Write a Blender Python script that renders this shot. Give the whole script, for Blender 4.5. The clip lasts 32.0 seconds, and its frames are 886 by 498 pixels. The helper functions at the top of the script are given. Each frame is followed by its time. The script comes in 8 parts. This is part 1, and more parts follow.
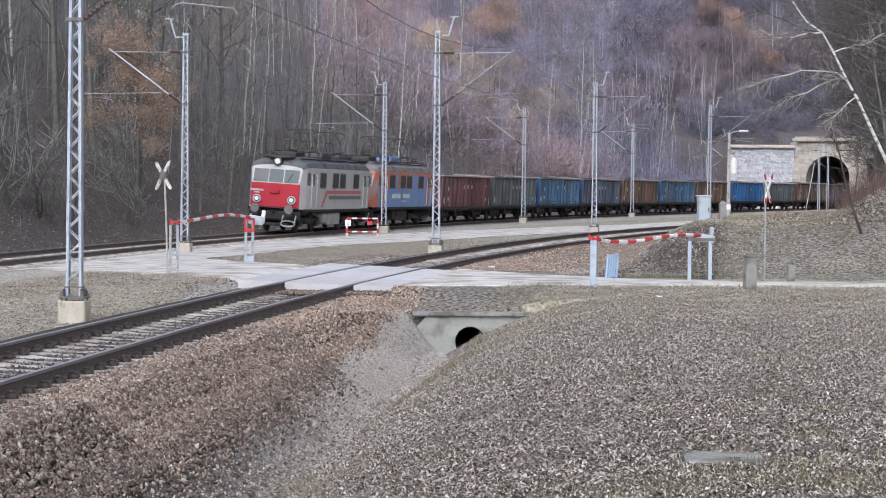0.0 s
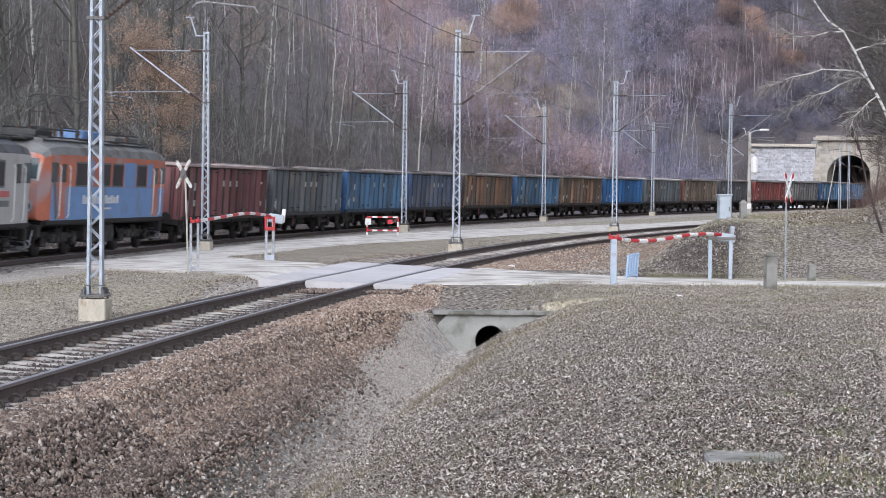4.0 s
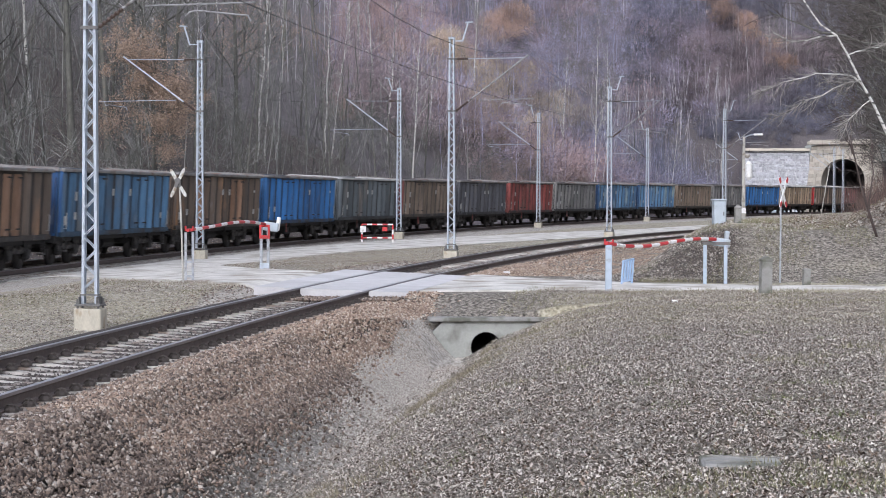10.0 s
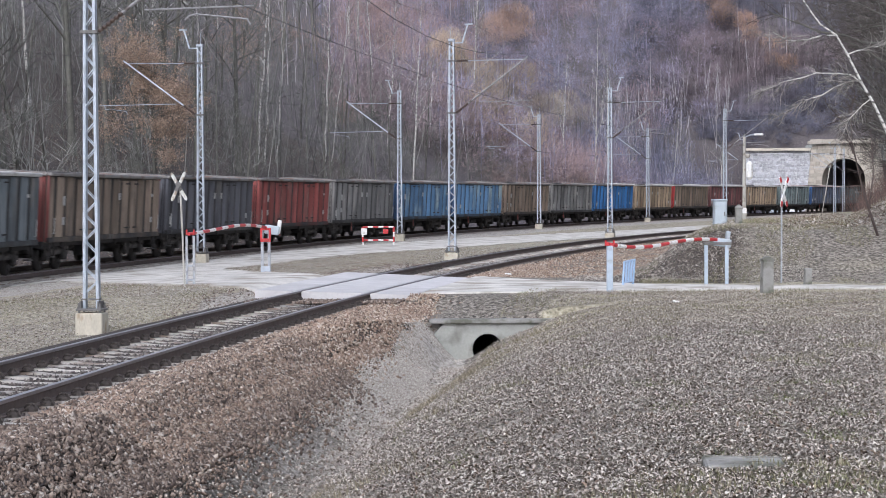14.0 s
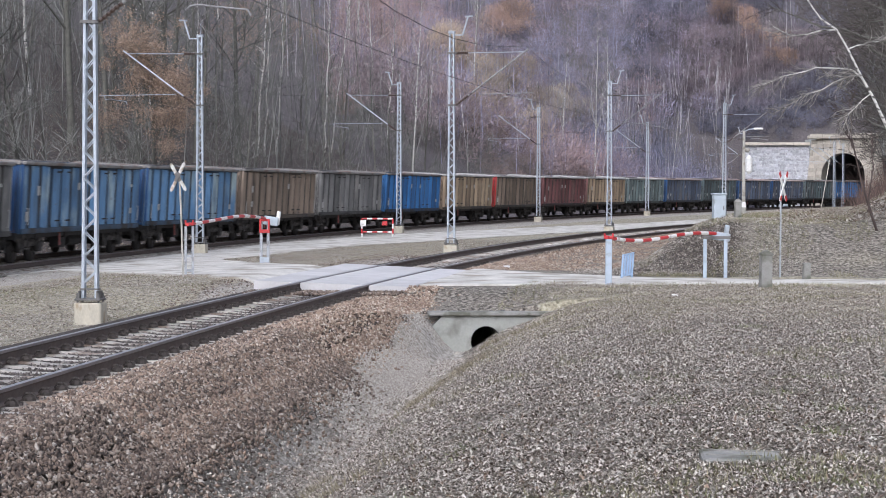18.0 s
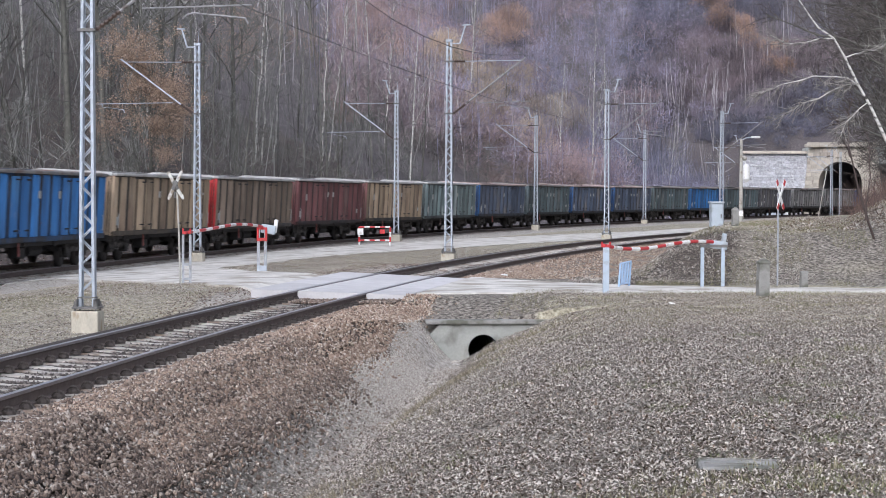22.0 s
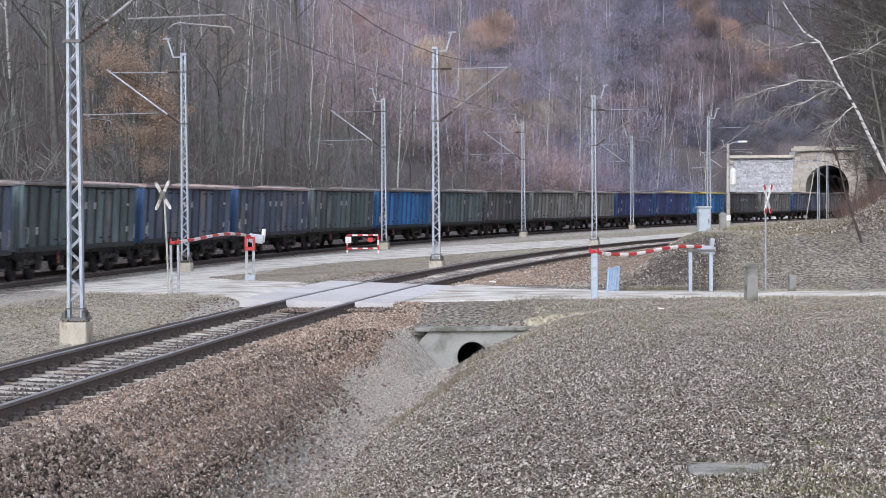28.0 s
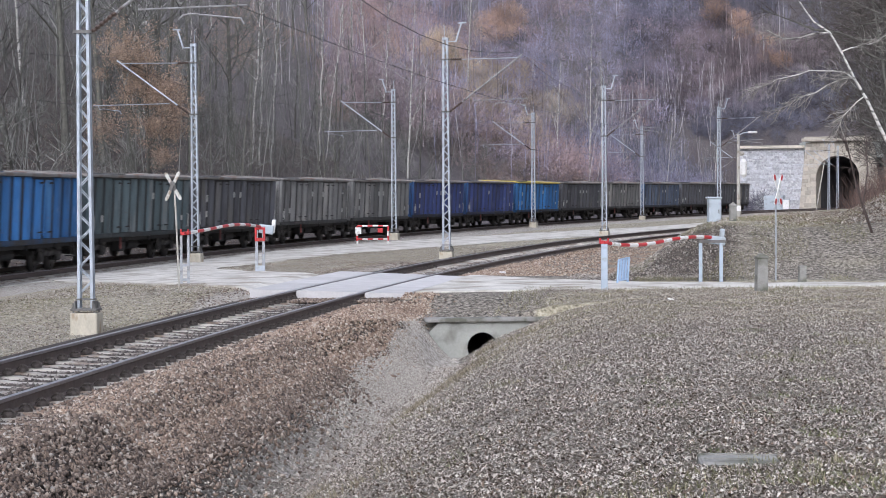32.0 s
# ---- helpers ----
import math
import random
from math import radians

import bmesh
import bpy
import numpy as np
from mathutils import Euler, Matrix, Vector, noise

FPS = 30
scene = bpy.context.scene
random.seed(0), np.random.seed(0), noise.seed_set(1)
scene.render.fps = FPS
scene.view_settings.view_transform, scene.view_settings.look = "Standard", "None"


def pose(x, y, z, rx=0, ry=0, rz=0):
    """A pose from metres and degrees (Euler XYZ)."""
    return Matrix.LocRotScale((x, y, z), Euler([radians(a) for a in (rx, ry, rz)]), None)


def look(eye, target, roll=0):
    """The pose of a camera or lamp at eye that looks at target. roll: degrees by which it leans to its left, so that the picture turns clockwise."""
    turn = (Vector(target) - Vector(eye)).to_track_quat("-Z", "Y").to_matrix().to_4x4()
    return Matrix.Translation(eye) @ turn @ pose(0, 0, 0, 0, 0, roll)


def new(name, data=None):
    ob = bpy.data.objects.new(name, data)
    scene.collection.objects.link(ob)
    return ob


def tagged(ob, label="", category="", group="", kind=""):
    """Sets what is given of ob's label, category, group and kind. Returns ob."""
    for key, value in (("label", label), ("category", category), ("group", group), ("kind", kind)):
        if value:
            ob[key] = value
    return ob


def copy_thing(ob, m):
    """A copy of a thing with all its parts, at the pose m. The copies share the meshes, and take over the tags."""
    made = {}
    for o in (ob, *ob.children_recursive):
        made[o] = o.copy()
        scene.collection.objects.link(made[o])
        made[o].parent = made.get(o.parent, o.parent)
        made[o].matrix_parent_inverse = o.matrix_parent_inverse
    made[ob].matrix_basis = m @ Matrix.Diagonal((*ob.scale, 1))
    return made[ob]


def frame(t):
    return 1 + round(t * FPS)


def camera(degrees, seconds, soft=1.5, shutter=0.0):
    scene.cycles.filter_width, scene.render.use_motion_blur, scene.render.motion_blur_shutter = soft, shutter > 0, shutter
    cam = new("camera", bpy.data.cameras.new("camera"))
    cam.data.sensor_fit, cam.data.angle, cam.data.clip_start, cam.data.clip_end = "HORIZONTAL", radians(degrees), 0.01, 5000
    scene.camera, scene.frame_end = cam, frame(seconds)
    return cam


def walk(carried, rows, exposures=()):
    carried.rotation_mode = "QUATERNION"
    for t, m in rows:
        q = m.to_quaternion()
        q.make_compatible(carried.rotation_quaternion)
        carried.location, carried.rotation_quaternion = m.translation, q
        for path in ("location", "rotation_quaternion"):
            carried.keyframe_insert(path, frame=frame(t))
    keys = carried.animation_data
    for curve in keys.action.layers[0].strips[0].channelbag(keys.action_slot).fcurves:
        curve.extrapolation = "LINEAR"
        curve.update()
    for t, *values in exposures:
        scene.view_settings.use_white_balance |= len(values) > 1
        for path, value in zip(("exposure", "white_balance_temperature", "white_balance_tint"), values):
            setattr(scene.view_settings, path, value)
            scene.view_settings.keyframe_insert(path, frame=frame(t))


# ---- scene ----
# ---------------------------------------------------------------- camera
cam = camera(23.69, 32.0, soft=0.9, shutter=0.5)
EYE = (0.0, 0.0, 2.268)
# seconds, tilt, lean, turn (degrees)
TURNS = [
    (0, 88.464, -0.600, -0.415),
    (0.5, 88.443, -0.592, -0.322),
    (1, 88.478, -0.533, -0.268),
    (1.5, 88.519, -0.362, -0.204),
    (2, 88.557, -0.421, -0.133),
    (2.5, 88.549, -0.532, -0.105),
    (3, 88.479, -0.624, -0.060),
    (3.5, 88.403, -0.689, 0.062),
    (5.5, 88.546, -0.533, 0.274),
    (6, 88.546, -0.569, 0.242),
    (6.5, 88.552, -0.686, 0.276),
    (7, 88.706, -0.629, 0.177),
    (7.5, 88.736, -0.568, 0.057),
    (8, 88.679, -0.570, 0.019),
    (8.5, 88.628, -0.461, 0.007),
    (9, 88.608, -0.338, 0.007),
    (9.5, 88.620, -0.266, 0.007),
    (10, 88.613, -0.227, -0.013),
    (10.5, 88.625, -0.139, -0.045),
    (11, 88.694, -0.001, -0.072),
    (11.5, 88.720, 0.040, -0.053),
    (12, 88.717, 0.003, -0.023),
    (12.5, 88.694, 0.000, -0.000),
    (13, 88.694, 0.000, -0.000),
    (13.5, 88.701, 0.064, 0.000),
    (14, 88.668, 0.153, 0.006),
    (14.5, 88.568, -0.083, 0.028),
    (16.5, 88.397, -0.346, 0.095),
    (17, 88.382, -0.256, 0.078),
    (17.5, 88.388, -0.263, 0.032),
    (18, 88.455, -0.221, -0.013),
    (18.5, 88.567, -0.229, -0.079),
    (19, 88.653, -0.348, -0.088),
    (19.5, 88.681, -0.391, -0.061),
    (20, 88.639, -0.398, -0.090),
    (20.5, 88.604, -0.447, -0.172),
    (21, 88.696, -0.280, -0.129),
    (21.5, 88.724, -0.321, -0.086),
    (22, 88.682, -0.232, -0.084),
    (22.5, 88.642, -0.054, -0.117),
    (23, 88.623, 0.001, -0.232),
    (23.5, 88.600, 0.003, -0.323),
    (24, 88.529, 0.123, -0.415),
    (24.5, 88.522, 0.114, -0.481),
    (25, 88.601, 0.181, -0.459),
    (25.5, 88.716, 0.275, -0.424),
    (27.5, 88.888, 0.352, -0.426),
    (28, 88.885, 0.332, -0.419),
    (28.5, 88.889, 0.412, -0.365),
    (29, 88.867, 0.353, -0.351),
    (29.5, 88.818, 0.352, -0.332),
    (30, 88.757, 0.313, -0.310),
    (30.5, 88.701, 0.290, -0.266),
    (31, 88.645, 0.274, -0.243),
    (31.5, 88.601, 0.305, -0.239),
    (32, 88.632, 0.355, -0.148),
]
walk(cam, [(t, pose(*EYE, a, b, c)) for t, a, b, c in TURNS], [(0, 0.45, 5980, 13), (32, 0.45, 5980, 13)])

# ---------------------------------------------------------------- light
world = bpy.data.worlds.new("overcast")
world.use_nodes = True
scene.world = world
wn, wl = world.node_tree.nodes, world.node_tree.links
sky = wn.new("ShaderNodeTexSky")
sky.sky_type, sky.sun_disc = "NISHITA", False
sky.sun_elevation, sky.sun_rotation = radians(38), radians(200)
sky.dust_density, sky.air_density = 3.0, 1.0
hsv = wn.new("ShaderNodeHueSaturation")
hsv.inputs["Saturation"].default_value = 0.4
wl.new(sky.outputs[0], hsv.inputs["Color"])
wl.new(hsv.outputs[0], wn["Background"].inputs["Color"])
wn["Background"].inputs["Strength"].default_value = 0.15
sun = new("sun", bpy.data.lights.new("sun", "SUN"))
sun.data.energy, sun.data.angle, sun.data.color = 0.8, radians(60), (1.0, 0.98, 0.96)
sun.matrix_world = look((-20, -60, 70), (0, 20, 0))


# ---------------------------------------------------------------- plan of the two tracks
def lay(x0, y0, th0, k0, k1, k2, lo, hi, step, bend_end):
    """Centre line of a track: arc length, x, y, heading, from curvature that changes along the way."""
    s = np.arange(lo, hi + step, step)
    c = np.clip(s, 0, bend_end)
    th = th0 - (k0 * c + k1 * c ** 2 / 2 + k2 * c ** 3 / 6)
    x, y = np.cumsum(np.cos(th)) * step, np.cumsum(np.sin(th)) * step
    i = int(np.argmin(abs(s)))
    return s, x - x[i] + x0, y - y[i] + y0, th


FAR = lay(-15.113, 57.54, 1.465, 1.959e-3, -3.076e-6, 0, -460, 680, 0.5, 300)
NEAR = lay(-5.32, 20.978, 1.472, 1.148e-3, 24.745e-6, -2.804e-7, -60, 200, 0.5, 150)
FAR_CANT, PORTAL = 0.083, 226.0


def at(track, s):
    return (float(np.interp(s, track[0], track[1])), float(np.interp(s, track[0], track[2])), float(np.interp(s, track[0], track[3])))


def beside(track, s, off):
    """Point off metres to the right of the track, looking away from the camera."""
    x, y, th = at(track, s)
    return x + off * math.sin(th), y - off * math.cos(th)


def far_rail(s):
    return 0.0033 * np.clip(s, -60, 400)


def near_rail(s):
    return 0.25 + 0.0007 * np.asarray(s, float)


def side(track, x, y):
    """Distance to the right of the track and place along it."""
    tx, th, s = np.interp(y, track[2], track[1]), np.interp(y, track[2], track[3]), np.interp(y, track[2], track[0])
    return (x - tx) * np.sin(th), s + (x - tx) * np.cos(th)


def ease(v):
    v = np.clip(v, 0, 1)
    return v * v * (3 - 2 * v)


def ditch(y):
    """Ditch's distance from the near track."""
    return np.interp(y, [15, 33, 42, 60], [3.3, 3.2, 3.3, 4.0])


def terrain(x, y):
    """Height of the ground."""
    x, y = np.asarray(x, float), np.asarray(y, float)
    la, sa = side(FAR, x, y)
    lb, sb = side(NEAR, x, y)
    za, zb = far_rail(sa), near_rail(sb)
    # between the tracks
    f = np.clip((la - 2.6) / np.maximum(la - lb - 5.2, 1), 0, 1)
    mid = (za - 0.18) * (1 - f) + (zb - 0.5) * f
    up = ease((y - 42) / 5) * ease((82 - y) / 16) * ease((lb + 13) / 10)
    mid = mid + (zb - 0.08 - mid) * up
    z = np.where(lb < -1.75, mid, zb - 0.27)
    shoulder = np.clip((lb + 2.7) / 0.95, 0, 1)
    z = np.where((lb < -1.75) & (lb > -2.7), mid * (1 - shoulder) + (zb - 0.27) * shoulder, z)
    # right of the near track: ditch, bank, mound and slope
    dc = ditch(y)
    flat = 0.65 - 0.0096 * np.clip(y, -20, 47)
    deep = np.where(y < 42.0, -1.12 + 0.24 * ease((y - 36) / 6), np.where(y < 55.5, -0.22 + (zb + 0.17) * ease((y - 42) / 2.8), zb - 0.05 - 0.45 * ease((y - 55.5) / 1.5)))
    wide = 0.3 - 0.15 * ease((y - 38) / 3)
    sh = 1.7 + 0.85 * ease((y - 37) / 4.5)
    over_road = ease((y - 44.3) / 1.2) * ease((57 - y) / 1.2)
    lip = zb - 0.22 + 0.17 * over_road - 0.15 * ease((y - 38) / 3) * (1 - over_road) * ease((lb - 1.7) / 0.8)
    down = np.clip((lb - sh) / np.maximum(dc - wide - sh, 0.3), 0, 1)
    rise = np.clip((lb - dc - wide) / 4.4, 0, 1)
    rise = 1 - (1 - rise) ** 2.3
    right = lip * (1 - down) + deep * down
    right = right + (flat - right) * rise
    mound = 1.28 * ease((y - 52.2) / 6.5) * ease((lb - 5.2) / 2.9)
    slope = ease((y - 55) / 12) * (0.5 * np.maximum(lb - 11.6, 0) ** 1.12 + 0.2 * np.maximum(lb - 20, 0))
    right = right + mound + np.minimum(slope, 70)
    z = np.where(lb > 1.75, right, z)
    # left of the far track: wooded hillside
    toe = 5.0 + 9 * ease((sa - 150) / 50)
    l = np.maximum(-la - toe, 0)
    hill = za - 0.5 + 90 * (1 - np.exp(-0.5 * l / 90)) * ease(l / 5 + 0.25) * (1 - 0.25 * ease((90 - y) / 50))
    z = np.where(la < -2.6, np.maximum(hill, za - 0.5), z)
    z = np.where(abs(la) <= 2.6, za - 0.26 + 0.08 * ease((la - 1.8) / 0.8), z)
    # hill above the tunnel
    a = sa - PORTAL
    over = 9.2 + 0.52 * np.maximum(a - 2.5, 0)
    over = np.where(a > 2.2, np.minimum(over, 90), -50)
    return np.maximum(z, over)


def gz(x, y):
    return float(terrain(x, y))


# ---------------------------------------------------------------- mesh helpers
class Mesh:
    """Collects vertices and faces of one part."""

    def __init__(self):
        self.v, self.f, self.m = [], [], []

    def add(self, vs, fs, m=0):
        n = len(self.v)
        self.v += [tuple(p) for p in vs]
        self.f += [tuple(n + i for i in f) for f in fs]
        self.m += [m] * len(fs)
        return self

    def box(self, c, size, turn=None, bev=0.0, m=0):
        """Box at centre c; turn: a 3x3 matrix; bev: width of its chamfered edges."""
        hx, hy, hz = (d / 2 for d in size)
        c = Vector(c)
        if bev <= 0:
            vs = [Vector((sx * hx, sy * hy, sz * hz)) for sx in (-1, 1) for sy in (-1, 1) for sz in (-1, 1)]
            fs = [(0, 1, 3, 2), (4, 6, 7, 5), (0, 4, 5, 1), (2, 3, 7, 6), (0, 2, 6, 4), (1, 5, 7, 3)]
        else:
            b = min(bev, hx * 0.9, hy * 0.9, hz * 0.9)
            vs, idx = [], {}
            for sx in (-1, 1):
                for sy in (-1, 1):
                    for sz in (-1, 1):
                        for ax in range(3):
                            p = [sx * (hx - b), sy * (hy - b), sz * (hz - b)]
                            p[ax] = (sx * hx, sy * hy, sz * hz)[ax]
                            idx[sx, sy, sz, ax] = len(vs)
                            vs.append(Vector(p))
            fs = []
            for ax in range(3):
                u, w = (ax + 1) % 3, (ax + 2) % 3
                for sg in (-1, 1):
                    k = []
                    for a, b2 in ((-1, -1), (1, -1), (1, 1), (-1, 1)):
                        t = [0, 0, 0]
                        t[ax], t[u], t[w] = sg, a, b2
                        k.append(idx[(*t, ax)])
                    fs.append(tuple(k if sg > 0 else k[::-1]))
                for a in (-1, 1):
                    for b2 in (-1, 1):
                        t0, t1 = [0, 0, 0], [0, 0, 0]
                        t0[ax], t1[ax] = -1, 1
                        t0[u] = t1[u] = a
                        t0[w] = t1[w] = b2
                        k = [idx[(*t0, u)], idx[(*t1, u)], idx[(*t1, w)], idx[(*t0, w)]]
                        fs.append(tuple(k if a * b2 < 0 else k[::-1]))
            for sx in (-1, 1):
                for sy in (-1, 1):
                    for sz in (-1, 1):
                        k = [idx[sx, sy, sz, a] for a in range(3)]
                        fs.append(tuple(k if sx * sy * sz > 0 else k[::-1]))
        if turn is not None:
            vs = [turn @ p for p in vs]
        return self.add([p + c for p in vs], fs, m)

    def bar(self, p, q, w, d, m=0, up=(0, 0, 1)):
        """Rectangular bar from p to q, w wide and d deep."""
        p, q = Vector(p), Vector(q)
        z = (q - p).normalized()
        up = Vector(up)
        if abs(z.dot(up)) > 0.98:
            up = Vector((1, 0, 0))
        x = up.cross(z).normalized()
        y = z.cross(x)
        vs = [o + x * a * w / 2 + y * b * d / 2 for o in (p, q) for a, b in ((-1, -1), (1, -1), (1, 1), (-1, 1))]
        return self.add(vs, [(3, 2, 1, 0), (4, 5, 6, 7)] + [(i, (i + 1) % 4, 4 + (i + 1) % 4, 4 + i) for i in range(4)], m)

    def tube(self, pts, rs, n=8, m=0, caps=True):
        """Round tube through pts; rs: one radius or one for each point."""
        pts = [Vector(p) for p in pts]
        if not hasattr(rs, "__len__"):
            rs = [rs] * len(pts)
        vs, fs = [], []
        last = None
        for i, p in enumerate(pts):
            d = (pts[min(i + 1, len(pts) - 1)] - pts[max(i - 1, 0)]).normalized()
            x = last - d * last.dot(d) if last is not None else d.orthogonal()
            x = x.normalized() if x.length > 1e-6 else d.orthogonal().normalized()
            last = x
            y = d.cross(x)
            for k in range(n):
                a = 2 * math.pi * k / n
                vs.append(p + (x * math.cos(a) + y * math.sin(a)) * rs[i])
        for i in range(len(pts) - 1):
            for k in range(n):
                fs.append((i * n + k, i * n + (k + 1) % n, (i + 1) * n + (k + 1) % n, (i + 1) * n + k))
        if caps:
            fs.append(tuple(range(n))[::-1])
            fs.append(tuple(range((len(pts) - 1) * n, len(pts) * n)))
        return self.add(vs, fs, m)

    def loft(self, rings, closed=True, caps=True, m=0):
        """Skin over rings of equally many points."""
        n = len(rings[0])
        vs = [p for r in rings for p in r]
        fs = []
        for i in range(len(rings) - 1):
            for k in range(n if closed else n - 1):
                fs.append((i * n + k, i * n + (k + 1) % n, (i + 1) * n + (k + 1) % n, (i + 1) * n + k))
        if caps and closed:
            fs.append(tuple(range(n))[::-1])
            fs.append(tuple(range((len(rings) - 1) * n, len(rings) * n)))
        return self.add(vs, fs, m)

    def data(self, name, mats, smooth=False):
        me = bpy.data.meshes.new(name)
        me.from_pydata(self.v, [], self.f)
        for mt in mats if isinstance(mats, (list, tuple)) else [mats]:
            me.materials.append(mt)
        if any(self.m):
            me.polygons.foreach_set("material_index", self.m)
        if smooth:
            me.polygons.foreach_set("use_smooth", [True] * len(me.polygons))
        me.update()
        return me


def thing(name, label, category, group="", kind="", m=None):
    """An empty at a thing's base."""
    ob = tagged(new(name), label, category, group, kind)
    if m is not None:
        ob.matrix_basis = m
    return ob


def part(name, me, material, parent, label="", smooth=False):
    """Link a mesh as one object under a thing or under a part."""
    ob = new(name, me.data(name, material, smooth) if isinstance(me, Mesh) else me)
    ob.parent = parent
    return tagged(ob, label) if label else ob


def arrays(name, v, f, material):
    """Mesh from arrays: vertices and faces of equal size."""
    me = bpy.data.meshes.new(name)
    v, f = np.asarray(v, np.float32), np.asarray(f, np.int32)
    me.vertices.add(len(v))
    me.vertices.foreach_set("co", v.ravel())
    me.loops.add(f.size)
    me.loops.foreach_set("vertex_index", f.ravel())
    me.polygons.add(len(f))
    me.polygons.foreach_set("loop_start", np.arange(0, f.size, f.shape[1], dtype=np.int32))
    me.materials.append(material)
    me.update(calc_edges=True)
    return me


# ---------------------------------------------------------------- materials
def material(name, colour, rough=0.8, metal=0.0, grain=8.0, vary=0.25, bump=0.2, stain=None, stain_at=1.2, stain_amount=0.5, island=0.0, thing_vary=0.0, detail=6.0, streak=1.0):
    """Surface with grain at two scales, optional stains, and variation from piece to piece."""
    mt = bpy.data.materials.new(name)
    mt.use_nodes = True
    nt = mt.node_tree
    nd, ln = nt.nodes, nt.links
    bs = nd["Principled BSDF"]
    bs.inputs["Roughness"].default_value, bs.inputs["Metallic"].default_value = rough, metal
    co = nd.new("ShaderNodeTexCoord")
    mp = nd.new("ShaderNodeMapping")
    mp.inputs["Scale"].default_value = (1, 1, streak)
    ln.new(co.outputs["Object"], mp.inputs["Vector"])
    if thing_vary:
        oi = nd.new("ShaderNodeObjectInfo")
        sh = nd.new("ShaderNodeVectorMath")
        sh.operation = "SCALE"
        sh.inputs[0].default_value = (61, 37, 83)
        ln.new(oi.outputs["Random"], sh.inputs["Scale"])
        ln.new(sh.outputs[0], mp.inputs["Location"])
    n1, n2 = nd.new("ShaderNodeTexNoise"), nd.new("ShaderNodeTexNoise")
    for n, sc in ((n1, grain), (n2, grain * 7.3)):
        n.inputs["Scale"].default_value, n.inputs["Detail"].default_value = sc, detail
        ln.new(mp.outputs[0], n.inputs["Vector"])
    mix = nd.new("ShaderNodeMath")
    mix.operation = "MULTIPLY_ADD"
    ln.new(n1.outputs["Fac"], mix.inputs[0])
    mix.inputs[1].default_value = 0.6
    half = nd.new("ShaderNodeMath")
    half.operation = "MULTIPLY"
    half.inputs[1].default_value = 0.4
    ln.new(n2.outputs["Fac"], half.inputs[0])
    ln.new(half.outputs[0], mix.inputs[2])
    rng = nd.new("ShaderNodeMapRange")
    rng.inputs["From Min"].default_value, rng.inputs["From Max"].default_value = 0.3, 0.7
    rng.inputs["To Min"].default_value, rng.inputs["To Max"].default_value = 1 - vary, 1 + vary
    ln.new(mix.outputs[0], rng.inputs["Value"])
    value = rng.outputs[0]
    for amount, src in ((island, "ShaderNodeNewGeometry"), (thing_vary, "ShaderNodeObjectInfo")):
        if amount:
            g = nd.new(src)
            r2 = nd.new("ShaderNodeMapRange")
            r2.inputs["To Min"].default_value, r2.inputs["To Max"].default_value = 1 - amount, 1 + amount
            ln.new(g.outputs["Random Per Island" if src.endswith("Geometry") else "Random"], r2.inputs["Value"])
            mu = nd.new("ShaderNodeMath")
            mu.operation = "MULTIPLY"
            ln.new(value, mu.inputs[0]), ln.new(r2.outputs[0], mu.inputs[1])
            value = mu.outputs[0]
    base = nd.new("ShaderNodeVectorMath")
    base.operation = "SCALE"
    base.inputs[0].default_value = colour
    ln.new(value, base.inputs["Scale"])
    out = base.outputs[0]
    if stain:
        n3 = nd.new("ShaderNodeTexNoise")
        n3.inputs["Scale"].default_value, n3.inputs["Detail"].default_value = stain_at, 8
        ln.new(mp.outputs[0], n3.inputs["Vector"])
        r3 = nd.new("ShaderNodeMapRange")
        r3.inputs["From Min"].default_value, r3.inputs["From Max"].default_value = 0.68 - 0.3 * stain_amount, 0.82 - 0.3 * stain_amount
        ln.new(n3.outputs["Fac"], r3.inputs["Value"])
        mx = nd.new("ShaderNodeMix")
        mx.data_type = "RGBA"
        ln.new(r3.outputs[0], mx.inputs["Factor"])
        ln.new(out, mx.inputs["A"])
        mx.inputs["B"].default_value = (*stain, 1)
        out = mx.outputs["Result"]
    ln.new(out, bs.inputs["Base Color"])
    if bump:
        bp = nd.new("ShaderNodeBump")
        bp.inputs["Strength"].default_value, bp.inputs["Distance"].default_value = bump, 0.02
        ln.new(mix.outputs[0], bp.inputs["Height"])
        ln.new(bp.outputs[0], bs.inputs["Normal"])
    return mt


